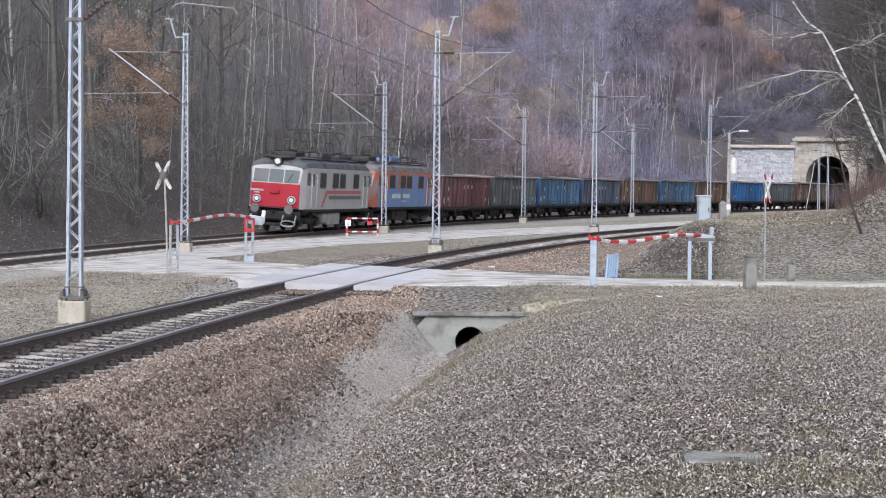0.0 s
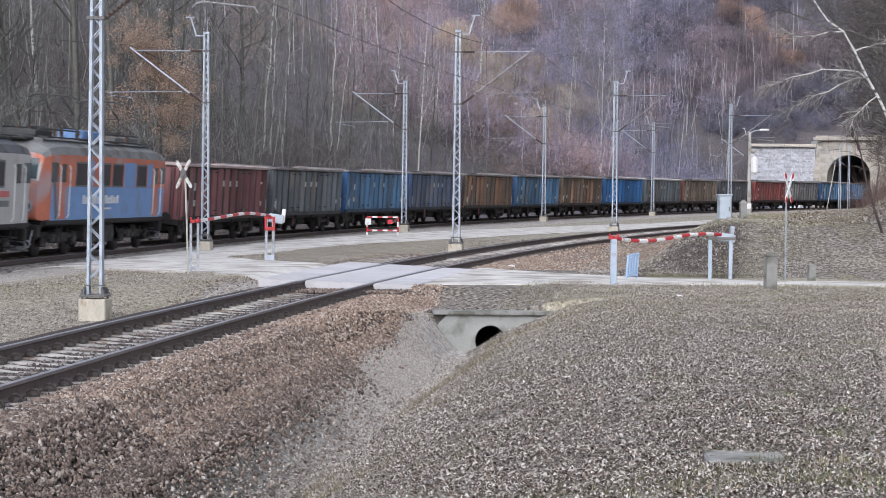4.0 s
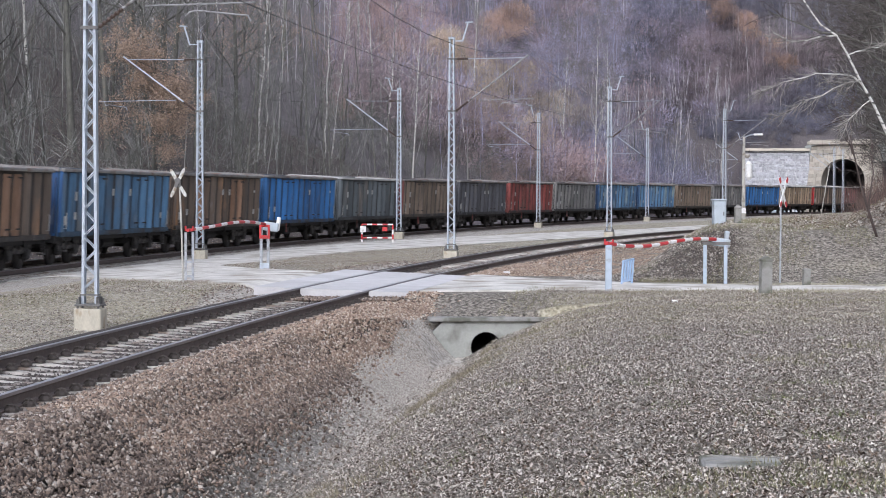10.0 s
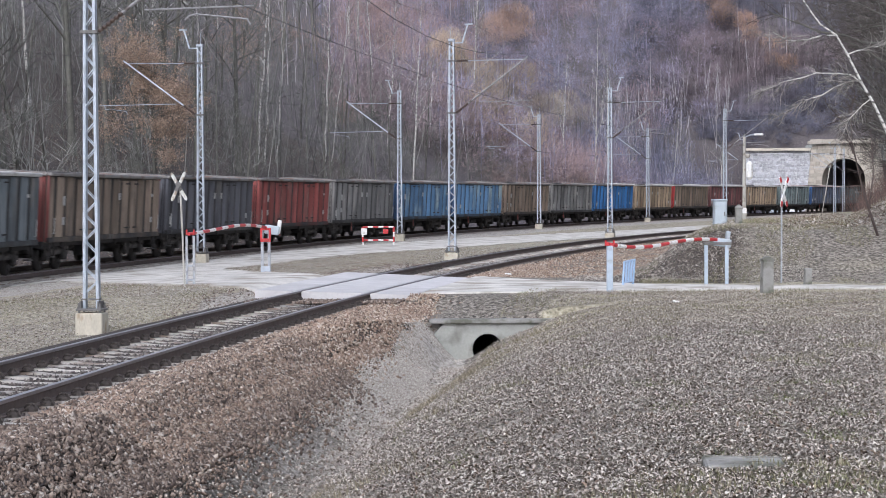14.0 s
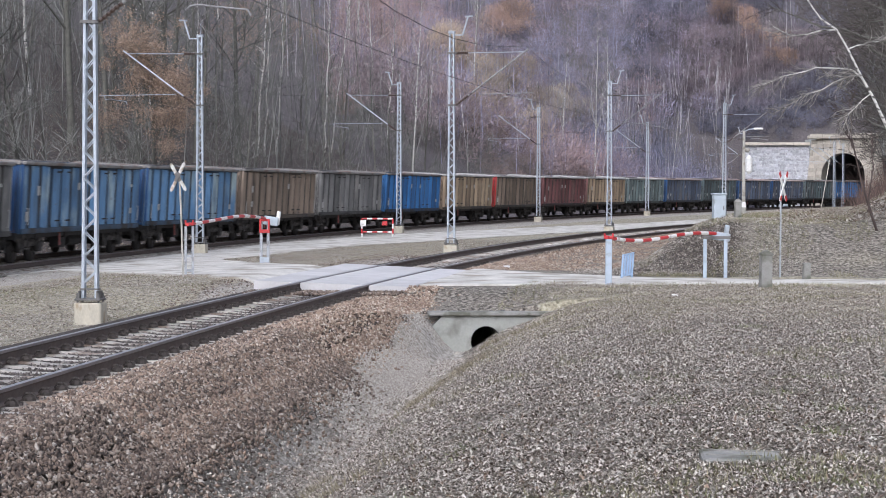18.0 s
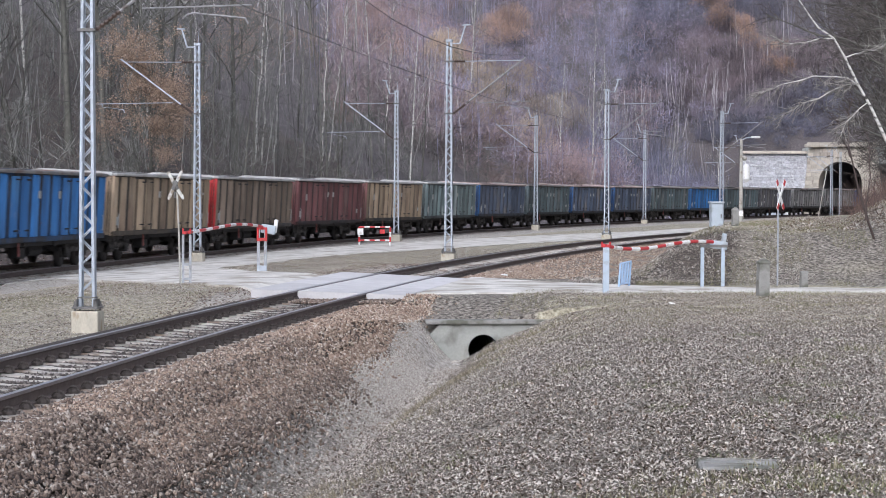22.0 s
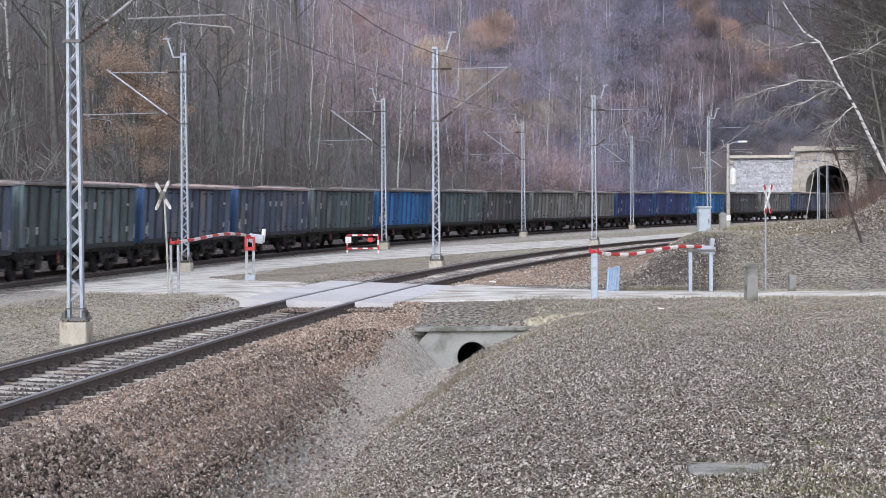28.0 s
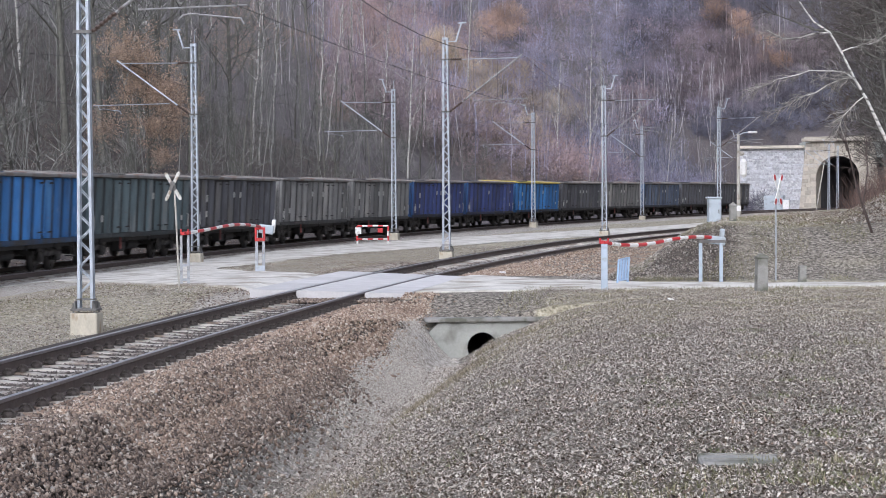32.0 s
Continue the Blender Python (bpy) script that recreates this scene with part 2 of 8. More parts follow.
def ground_material():
    """Leaf litter, turf, gravel and bare soil, spread by the masks that the ground carries."""
    mt = bpy.data.materials.new("ground")
    mt.use_nodes = True
    nd, ln = mt.node_tree.nodes, mt.node_tree.links
    bs = nd["Principled BSDF"]
    bs.inputs["Roughness"].default_value = 0.95
    co = nd.new("ShaderNodeTexCoord")

    def noise_at(scale, detail=8.0):
        n = nd.new("ShaderNodeTexNoise")
        n.inputs["Scale"].default_value, n.inputs["Detail"].default_value = scale, detail
        n.inputs["Roughness"].default_value = 0.75
        ln.new(co.outputs["Object"], n.inputs["Vector"])
        return n

    def ramp(n, *stops):
        r = nd.new("ShaderNodeValToRGB")
        e = r.color_ramp.elements
        e[0].position, e[0].color = stops[0][0], (*stops[0][1], 1)
        e[1].position, e[1].color = stops[-1][0], (*stops[-1][1], 1)
        for p, c in stops[1:-1]:
            e.new(p).color = (*c, 1)
        ln.new(n.outputs["Fac"], r.inputs[0])
        return r.outputs[0]

    big, mid, fine, tiny = noise_at(0.35), noise_at(2.2), noise_at(11.0), noise_at(45.0)
    litter = ramp(fine, (0.4, (0.035, 0.03, 0.024)), (0.5, (0.185, 0.162, 0.134)), (0.6, (0.42, 0.38, 0.33)))
    turf = ramp(fine, (0.39, (0.15, 0.13, 0.09)), (0.5, (0.36, 0.325, 0.235)), (0.61, (0.53, 0.49, 0.385)))
    gravel = ramp(fine, (0.4, (0.19, 0.168, 0.146)), (0.5, (0.39, 0.358, 0.318)), (0.6, (0.58, 0.545, 0.50)))
    mould_and_shade = ramp(fine, (0.4, (0.03, 0.024, 0.019)), (0.52, (0.085, 0.068, 0.055)), (0.62, (0.19, 0.155, 0.128)))
    # the wood floor's middle tone leans blue to paint in the hillside haze
    wood = ramp(fine, (0.38, (0.05, 0.042, 0.042)), (0.5, (0.108, 0.096, 0.102)), (0.62, (0.21, 0.182, 0.18)))
    at_ = nd.new("ShaderNodeAttribute")
    at_.attribute_name = "cover"
    sep = nd.new("ShaderNodeSeparateColor")
    ln.new(at_.outputs["Color"], sep.inputs[0])
    out = litter
    for k, c in enumerate((gravel, turf, wood, mould_and_shade)):
        add = nd.new("ShaderNodeMath")
        add.operation = "ADD"
        ln.new(sep.outputs[k] if k < 3 else at_.outputs["Alpha"], add.inputs[0])
        j = nd.new("ShaderNodeMapRange")
        j.inputs["To Min"].default_value, j.inputs["To Max"].default_value = -0.45, 0.45
        ln.new((mid if k == 0 else big if k == 1 else mid).outputs["Fac"], j.inputs["Value"])
        ln.new(j.outputs[0], add.inputs[1])
        st = nd.new("ShaderNodeMapRange")
        st.inputs["From Min"].default_value, st.inputs["From Max"].default_value = 0.35, 0.65
        ln.new(add.outputs[0], st.inputs["Value"])
        mx = nd.new("ShaderNodeMix")
        mx.data_type = "RGBA"
        ln.new(st.outputs[0], mx.inputs["Factor"])
        ln.new(out, mx.inputs["A"]), ln.new(c, mx.inputs["B"])
        out = mx.outputs["Result"]
    ln.new(out, bs.inputs["Base Color"])
    bp = nd.new("ShaderNodeBump")
    bp.inputs["Strength"].default_value, bp.inputs["Distance"].default_value = 0.7, 0.04
    ln.new(fine.outputs["Fac"], bp.inputs["Height"])
    ln.new(bp.outputs[0], bs.inputs["Normal"])
    return mt


def piece_material(name, stops, rough=0.9, grain=30.0, vary=0.15):
    """Loose pieces: each one takes a colour of its own between the stops."""
    mt = material(name, (0.2, 0.2, 0.2), rough, grain=grain, vary=vary, bump=0)
    nd, ln = mt.node_tree.nodes, mt.node_tree.links
    scale = next(n for n in nd if n.type == "VECT_MATH")
    g = nd.new("ShaderNodeNewGeometry")
    rp = nd.new("ShaderNodeValToRGB")
    e = rp.color_ramp.elements
    e[0].position, e[0].color = stops[0][0], (*stops[0][1], 1)
    e[1].position, e[1].color = stops[-1][0], (*stops[-1][1], 1)
    for p, c in stops[1:-1]:
        e.new(p).color = (*c, 1)
    ln.new(g.outputs["Random Per Island"], rp.inputs[0])
    ln.new(rp.outputs[0], scale.inputs[0])
    return mt


GROUND = ground_material()
# bed colour is darkened to stand for the shade between its loose stones
BALLAST = material("ballast", (0.055, 0.044, 0.038), 0.95, grain=14, vary=0.5, bump=0.8)
PALER_BITS = piece_material("fresh_crushed_stone", ((0.0, (0.10, 0.07, 0.055)), (0.25, (0.24, 0.17, 0.13)), (0.6, (0.37, 0.268, 0.20)), (0.85, (0.45, 0.37, 0.30)), (1.0, (0.60, 0.53, 0.46))))
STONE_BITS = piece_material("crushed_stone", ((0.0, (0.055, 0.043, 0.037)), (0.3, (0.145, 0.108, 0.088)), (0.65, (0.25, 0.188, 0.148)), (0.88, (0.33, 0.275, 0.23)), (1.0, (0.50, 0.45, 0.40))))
GREY_BITS = piece_material("dusty_crushed_stone", ((0.0, (0.13, 0.11, 0.09)), (0.5, (0.33, 0.30, 0.265)), (1.0, (0.54, 0.51, 0.47))))
SAND_BITS = piece_material("pale_sandy_grit", ((0.0, (0.34, 0.30, 0.26)), (0.5, (0.56, 0.52, 0.47)), (1.0, (0.74, 0.70, 0.65))), 0.95)
DARK_BITS = piece_material("oily_crushed_stone", ((0.0, (0.04, 0.034, 0.032)), (0.6, (0.12, 0.10, 0.092)), (1.0, (0.27, 0.245, 0.225))), 0.85)
ROAD = material("dusty_concrete_road", (0.615, 0.59, 0.55), 0.92, grain=1.3, vary=0.28, bump=0.3, stain=(0.36, 0.325, 0.275), stain_at=0.9, stain_amount=0.62)
PANEL = material("crossing_concrete", (0.56, 0.545, 0.55), 0.85, grain=3, vary=0.12, bump=0.15, thing_vary=0.08)
HEAD = material("rail_head_side", (0.30, 0.27, 0.275), 0.5, 0.5, grain=6, vary=0.2, bump=0.05)
RAIL = material("rusty_rail_steel", (0.15, 0.118, 0.105), 0.75, 0.2, grain=9, vary=0.3)
SHINE = material("worn_rail_head", (0.42, 0.40, 0.42), 0.32, 0.9, grain=5, vary=0.15, bump=0.05)
SLEEPER = material("sleeper_concrete", (0.46, 0.435, 0.40), 0.9, grain=9, vary=0.25, bump=0.3, stain=(0.24, 0.185, 0.15), stain_at=3, stain_amount=0.65, thing_vary=0.28)
CLIP = material("rail_clip_iron", (0.06, 0.05, 0.045), 0.7, 0.3, grain=20)
GALV = material("galvanised_steel", (0.43, 0.475, 0.54), 0.5, 0.25, grain=6, vary=0.15, bump=0.1, stain=(0.33, 0.36, 0.40), stain_at=4, stain_amount=0.5)
GALV_DARK = material("weathered_steel", (0.17, 0.165, 0.16), 0.7, 0.3, grain=10, vary=0.25)
DULL_TUBE = material("dull_weathered_tube", (0.31, 0.31, 0.315), 0.65, 0.3, grain=9, vary=0.3, stain=(0.12, 0.10, 0.09), stain_at=5, stain_amount=0.5)
WIRE = material("copper_wire_dark", (0.06, 0.058, 0.06), 0.6, 0.5, grain=5)
PORCELAIN = material("brown_porcelain", (0.07, 0.045, 0.035), 0.3, grain=5)
CONCRETE = material("concrete", (0.43, 0.415, 0.38), 0.92, grain=5, vary=0.18, bump=0.35, stain=(0.26, 0.23, 0.19), stain_at=2.5, stain_amount=0.55)
OLD_CONCRETE = material("mossy_concrete", (0.28, 0.275, 0.26), 0.95, grain=6, vary=0.25, bump=0.5, stain=(0.13, 0.13, 0.105), stain_at=3, stain_amount=0.75)
FOOT = material("rust_stained_footing", (0.50, 0.465, 0.385), 0.92, grain=6, vary=0.2, bump=0.35, stain=(0.25, 0.165, 0.09), stain_at=3.5, stain_amount=0.55, streak=0.4)
POST_GREY = material("dull_grey_post", (0.36, 0.38, 0.41), 0.6, 0.2, grain=8, vary=0.2, stain=(0.22, 0.21, 0.2), stain_at=6, stain_amount=0.5)
CAST = material("grey_green_concrete", (0.33, 0.335, 0.31), 0.9, grain=3, vary=0.15, bump=0.25, stain=(0.17, 0.17, 0.15), stain_at=1.8, stain_amount=0.6)
RED = material("red_paint", (0.52, 0.035, 0.04), 0.5, grain=6, vary=0.15, stain=(0.32, 0.06, 0.05), stain_at=6, stain_amount=0.4)
WHITE = material("white_paint", (0.78, 0.78, 0.77), 0.5, grain=6, vary=0.08, stain=(0.5, 0.47, 0.43), stain_at=6, stain_amount=0.4)
DULL_WHITE = material("weathered_white_enamel", (0.58, 0.58, 0.55), 0.6, grain=9, vary=0.15, stain=(0.30, 0.25, 0.19), stain_at=7, stain_amount=0.5)
GREYBLUE = material("grey_blue_paint", (0.42, 0.49, 0.58), 0.5, grain=6, vary=0.1, stain=(0.30, 0.31, 0.33), stain_at=5, stain_amount=0.4)
SIGN_BLUE = material("blue_paint", (0.38, 0.52, 0.72), 0.5, grain=6, vary=0.1)
LIGHT_BOX = material("pale_grey_enamel", (0.43, 0.485, 0.54), 0.5, grain=4, vary=0.1, stain=(0.31, 0.33, 0.35), stain_at=3, stain_amount=0.5)
BLOCK = material("limestone_block", (0.46, 0.42, 0.36), 0.92, grain=3, vary=0.2, bump=0.5, thing_vary=0.2)
WALLSTONE = material("grey_rubble_stone", (0.47, 0.475, 0.505), 0.92, grain=3.5, vary=0.4, bump=0.6, thing_vary=0.22, stain=(0.66, 0.66, 0.67), stain_at=2.4, stain_amount=0.5)
DARK_LINING = material("sooty_tunnel_lining", (0.10, 0.10, 0.11), 0.9, grain=1, vary=0.3)
BARK = material("grey_brown_bark", (0.125, 0.122, 0.108), 0.95, grain=4, vary=0.35, bump=0.5, thing_vary=0.35)
TWIG = material("bare_twigs", (0.195, 0.195, 0.182), 0.95, grain=2, vary=0.2, island=0.7, thing_vary=0.3, bump=0)
BIRCH = material("white_birch_bark", (0.55, 0.535, 0.51), 0.85, grain=2.2, vary=0.2, stain=(0.06, 0.055, 0.05), stain_at=4.5, stain_amount=0.58, streak=2.5)
RUSSET = piece_material("dry_russet_leaves", ((0.0, (0.20, 0.14, 0.105)), (0.5, (0.38, 0.275, 0.205)), (1.0, (0.53, 0.405, 0.31))))
LEAF_MID = piece_material("dull_fallen_leaves", ((0.0, (0.15, 0.122, 0.102)), (0.3, (0.34, 0.295, 0.255)), (0.75, (0.50, 0.45, 0.40)), (1.0, (0.61, 0.565, 0.51))), 0.85)
LEAF = piece_material("bleached_fallen_leaves", ((0.0, (0.25, 0.215, 0.18)), (0.25, (0.41, 0.37, 0.325)), (0.7, (0.53, 0.49, 0.44)), (1.0, (0.62, 0.585, 0.535))), 0.85)
LEAF_BROWN = piece_material("brown_fallen_leaves", ((0.0, (0.06, 0.044, 0.034)), (0.5, (0.17, 0.125, 0.095)), (1.0, (0.31, 0.23, 0.17))), 0.85)
GREEN = piece_material("fresh_green_grass", ((0.0, (0.11, 0.125, 0.055)), (0.6, (0.20, 0.215, 0.10)), (1.0, (0.33, 0.33, 0.20))))
GRASS = piece_material("winter_grass", ((0.0, (0.12, 0.125, 0.06)), (0.5, (0.25, 0.235, 0.14)), (1.0, (0.40, 0.36, 0.25))))


def woods_material(name, stops, island):
    """Far woods: colour drifts over the hillside in broad patches and from stem to stem."""
    mt = material(name, (0.2, 0.2, 0.2), 0.95, grain=0.05, vary=0.2, island=island, bump=0)
    nd, ln = mt.node_tree.nodes, mt.node_tree.links
    scale = next(n for n in nd if n.type == "VECT_MATH")
    n = nd.new("ShaderNodeTexNoise")
    n.inputs["Scale"].default_value, n.inputs["Detail"].default_value = 0.035, 3
    co = next(k for k in nd if k.type == "TEX_COORD")
    ln.new(co.outputs["Object"], n.inputs["Vector"])
    rp = nd.new("ShaderNodeValToRGB")
    e = rp.color_ramp.elements
    e[0].position, e[0].color = stops[0][0], (*stops[0][1], 1)
    e[1].position, e[1].color = stops[-1][0], (*stops[-1][1], 1)
    for p, c in stops[1:-1]:
        e.new(p).color = (*c, 1)
    ln.new(n.outputs["Fac"], rp.inputs[0])
    # clump noise imitates shaded gaps and lighter crowns in the colour
    clump = nd.new("ShaderNodeTexNoise")
    clump.inputs["Scale"].default_value, clump.inputs["Detail"].default_value = 0.22, 2
    ln.new(co.outputs["Object"], clump.inputs["Vector"])
    lo = nd.new("ShaderNodeMapRange")
    lo.inputs["From Min"].default_value, lo.inputs["From Max"].default_value = 0.36, 0.64
    lo.inputs["To Min"].default_value, lo.inputs["To Max"].default_value = 0.55, 1.45
    ln.new(clump.outputs["Fac"], lo.inputs["Value"])
    mu = nd.new("ShaderNodeVectorMath")
    mu.operation = "SCALE"
    ln.new(rp.outputs[0], mu.inputs[0]), ln.new(lo.outputs[0], mu.inputs["Scale"])
    ln.new(mu.outputs[0], scale.inputs[0])
    return mt


# lilac-blue, lifted tones: the haze of distance is painted into these woods
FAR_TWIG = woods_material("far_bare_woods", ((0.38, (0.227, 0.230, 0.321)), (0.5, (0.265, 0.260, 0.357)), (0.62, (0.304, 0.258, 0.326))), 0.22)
DARK_WOODS = woods_material("dark_hilltop_woods", ((0.38, (0.108, 0.110, 0.147)), (0.5, (0.151, 0.146, 0.186)), (0.62, (0.205, 0.166, 0.180))), 0.22)
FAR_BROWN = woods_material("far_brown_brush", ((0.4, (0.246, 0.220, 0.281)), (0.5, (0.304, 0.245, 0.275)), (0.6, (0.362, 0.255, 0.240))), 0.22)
ORANGE_BRUSH = woods_material("orange_brown_brush", ((0.4, (0.33, 0.25, 0.225)), (0.5, (0.40, 0.28, 0.225)), (0.6, (0.46, 0.31, 0.235))), 0.22)
TAN_BRUSH = woods_material("tan_brown_brush", ((0.4, (0.30, 0.255, 0.225)), (0.5, (0.365, 0.30, 0.24)), (0.6, (0.44, 0.35, 0.26))), 0.22)
DARK_BRUSH = woods_material("dark_brown_brush", ((0.4, (0.15, 0.13, 0.13)), (0.5, (0.19, 0.15, 0.14)), (0.6, (0.24, 0.185, 0.155))), 0.22)
ROSE_BRUSH = woods_material("rose_brown_brush", ((0.4, (0.270, 0.220, 0.235)), (0.5, (0.323, 0.245, 0.245)), (0.6, (0.376, 0.268, 0.250))), 0.22)
FAR_BIRCH = material("far_birch_stems", (0.47, 0.45, 0.46), 0.9, grain=0.3, vary=0.2, island=0.3, bump=0)
RED_THICKET = material("reddish_brown_thicket", (0.135, 0.09, 0.076), 0.95, grain=0.3, vary=0.2, island=0.45, bump=0)
THICKET = material("dark_reddish_thicket", (0.085, 0.065, 0.06), 0.95, grain=0.3, vary=0.2, island=0.4, bump=0)
PALE_TWIG = material("pale_grey_twigs", (0.235, 0.22, 0.205), 0.95, grain=2, vary=0.2, island=0.6, bump=0)
LIMB_TWIG = material("grey_brown_twigs", (0.08, 0.07, 0.064), 0.95, grain=2, vary=0.2, island=0.5, bump=0)
STRAW = material("dry_straw", (0.27, 0.235, 0.165), 0.9, grain=3, vary=0.2, island=0.4, bump=0)


# ---------------------------------------------------------------- ground and road
def grid_lines(*spans):
    """Coordinates from (start, end, step) spans laid end to end."""
    out = []
    for a, b, st in spans:
        out += list(np.arange(a, b - 1e-6, st))
    return np.array(out + [spans[-1][1]])


def cover_of(x, y):
    """Shares of gravel, turf and wood floor on the ground."""
    la, sa = side(FAR, x, y)
    lb, sb = side(NEAR, x, y)
    dc = ditch(y)
    gravel = np.where((la > -4.5) & (la < 5.5), 1.0, 0.0)
    gravel = np.maximum(gravel, ease((2.9 - abs(lb)) / 0.8))
    gravel = np.maximum(gravel, np.where((lb > dc - 0.85) & (lb < dc + 0.3) & (y < 42), 0.46 + 0.9 * ease((y - 23) / 11), 0))
    gravel = np.where((lb > 0.8) & (lb < dc - 0.85), 0.0, gravel)
    gravel = np.maximum(gravel, np.where((la > 3) & (lb < -2), 0.44, 0))
    turf = np.where((la > 5) & (lb < -2.6), 0.56, 0.0)
    turf = np.maximum(turf, np.where((lb > dc + 1.5) & (y > 30) & (y < 52), 0.66 * ease((y - 22) / 14), 0))
    turf = np.maximum(turf, np.where((lb > dc + 2) & (y <= 30), 0.2, 0))
    turf = np.maximum(turf, np.where((lb > 6) & (y > 58), 0.8 * ease((13 - lb) / 3), 0))
    turf = np.maximum(turf, np.where((lb > 8) & (lb < 13) & (y > 50), 0.36, 0))
    wood = np.where(la < -4.5, 1.0, 0.0)
    wood = np.maximum(wood, np.where(sa > PORTAL + 2, 1.0, 0.0))
    wood = np.maximum(wood, np.where((lb > 14) & (y > 66), 0.6, 0.0))
    mould_and_shade = np.where((lb > 4.6) & (y > 52), 0.95 * ease((61.5 - y) / 3) * ease((9.6 - lb) / 1.6), 0.0)
    mould_and_shade = np.maximum(mould_and_shade, np.where((lb > 6) & (y > 58), np.where(lb < 12, 0.22, 0.42), 0.0))
    # dark ground under the shoulder stones paints the shade in their gaps
    mould_and_shade = np.maximum(mould_and_shade, np.where((lb > 0.8) & (lb < dc - 0.85) & (y < 41), 0.9, 0.0))
    mould_and_shade = np.maximum(mould_and_shade, np.where((lb > 8) & (lb < 14) & (y > 51), 0.34, 0.0))
    mould_and_shade = np.maximum(mould_and_shade, np.where((la < -4.5) & (sa < 110), 0.55, 0.0))
    return np.stack([gravel, turf, wood, mould_and_shade], -1)


def build_ground():
    gx = grid_lines((-700, -120, 20), (-120, -30, 3), (-30, -12, 1), (-12, 14, 0.25), (14, 40, 0.8), (40, 130, 2.5), (130, 700, 20))
    gy = grid_lines((-500, -40, 20), (-40, 8, 2), (8, 38, 0.3), (38, 41.9, 0.26), (41.9, 42.14, 0.06), (42.14, 66, 0.35), (66, 130, 0.9), (130, 300, 1.6), (300, 520, 5), (520, 1200, 20))
    X, Y = np.meshgrid(gx, gy)
    Z = terrain(X, Y)
    lb, _ = side(NEAR, X, Y)
    la, sa = side(FAR, X, Y)
    rough = np.array([noise.noise((a * 0.9, b * 0.9, 0)) + 0.5 * noise.noise((a * 2.7, b * 2.7, 3)) for a, b in zip(X.ravel(), Y.ravel())]).reshape(X.shape)
    wild = np.where((abs(lb) < 2.8) | ((la > -4) & (lb < -2)) | ((Y > 43) & (Y < 70) & (lb > -12) & (lb < 8)), 0.12, 1.0)
    Z = Z + rough * 0.06 * wild + np.where(la < -8, rough * 0.5, 0)
    n, k = X.shape[1], X.shape[0]
    i = np.arange(k * n).reshape(k, n)
    q = np.stack([i[:-1, :-1], i[:-1, 1:], i[1:, 1:], i[1:, :-1]], -1).reshape(-1, 4)
    # the tunnel mouth stays open
    ac, lc = (sa - PORTAL).ravel()[q], la.ravel()[q]
    zc = Z.ravel()[q].min(1)
    keep = ~((ac.max(1) > 1.6) & (ac.min(1) < 6) & (abs(lc).min(1) < 4.0) & (zc < 6))
    xc, yc = X.ravel()[q].mean(1), Y.ravel()[q].mean(1)
    keep &= ~((abs(xc - 0.87) < 0.5) & (yc > 41.88) & (yc < 42.16))
    me = arrays("ground", np.stack([X, Y, Z], -1).reshape(-1, 3), q[keep], GROUND)
    c = me.color_attributes.new("cover", "FLOAT_COLOR", "POINT")
    c.data.foreach_set("color", cover_of(X, Y).astype(np.float32).ravel())
    me.polygons.foreach_set("use_smooth", [True] * len(me.polygons))
    tagged(new("ground", me), "leaf-strewn winter ground with turf, gravel and a wooded hillside", "ground", kind="structure")


build_ground()


def ribbon(name, left, right, rows, lift, thick, mat, label):
    """Paved strip between two lines of (x, y), draped on the ground."""
    m = Mesh()
    top, n = [], rows
    for (ax, ay), (bx, by) in zip(left, right):
        ax, bx = ax + 0.3 * noise.noise((ax * 0.7, ay * 0.45, 11)), bx + 0.3 * noise.noise((bx * 0.7, by * 0.45, 12))
        ay, by = ay + 0.45 * noise.noise((ax * 0.6, ay * 0.6, 13)), by + 0.45 * noise.noise((bx * 0.6, by * 0.6, 14))
        for j in range(n + 1):
            f = j / n
            x, y = ax + (bx - ax) * f, ay + (by - ay) * f
            top.append((x, y, gz(x, y) + lift + 0.012 * noise.noise((x * 0.7, y * 0.7, 5))))
    k = len(left)
    fs = [(i * (n + 1) + j, i * (n + 1) + j + 1, (i + 1) * (n + 1) + j + 1, (i + 1) * (n + 1) + j) for i in range(k - 1) for j in range(n)]
    m.add(top, fs)
    edge = [i * (n + 1) for i in range(k)], [i * (n + 1) + n for i in range(k)]
    for e in edge:
        vs = [top[i] for i in e] + [(top[i][0], top[i][1], top[i][2] - thick) for i in e]
        m.add(vs, [(i, i + 1, k + i + 1, k + i) for i in range(k - 1)])
    ob = new(name, m.data(name, mat, True))
    return tagged(ob, label, "road", kind="structure")


def even(pts, n):
    """n points spaced evenly on a line of (x, y)."""
    p = np.array(pts, float)
    d = np.concatenate([[0], np.cumsum(np.hypot(*np.diff(p, axis=0).T))])
    return [(float(np.interp(v, d, p[:, 0])), float(np.interp(v, d, p[:, 1]))) for v in np.linspace(0, d[-1], n)]


# service road between the tracks, wide where it meets the crossing
lane_l = [beside(FAR, s, o) for s, o in ((3, 2.15), (17, 2.1), (28, 2.1), (36, 2.3), (42.4, 2.8), (51, 3.4), (60.5, 4.3), (70, 5.5), (80.5, 6.8), (92.6, 8.1), (105.7, 9.6), (140, 10.0), (190, 10.0))]
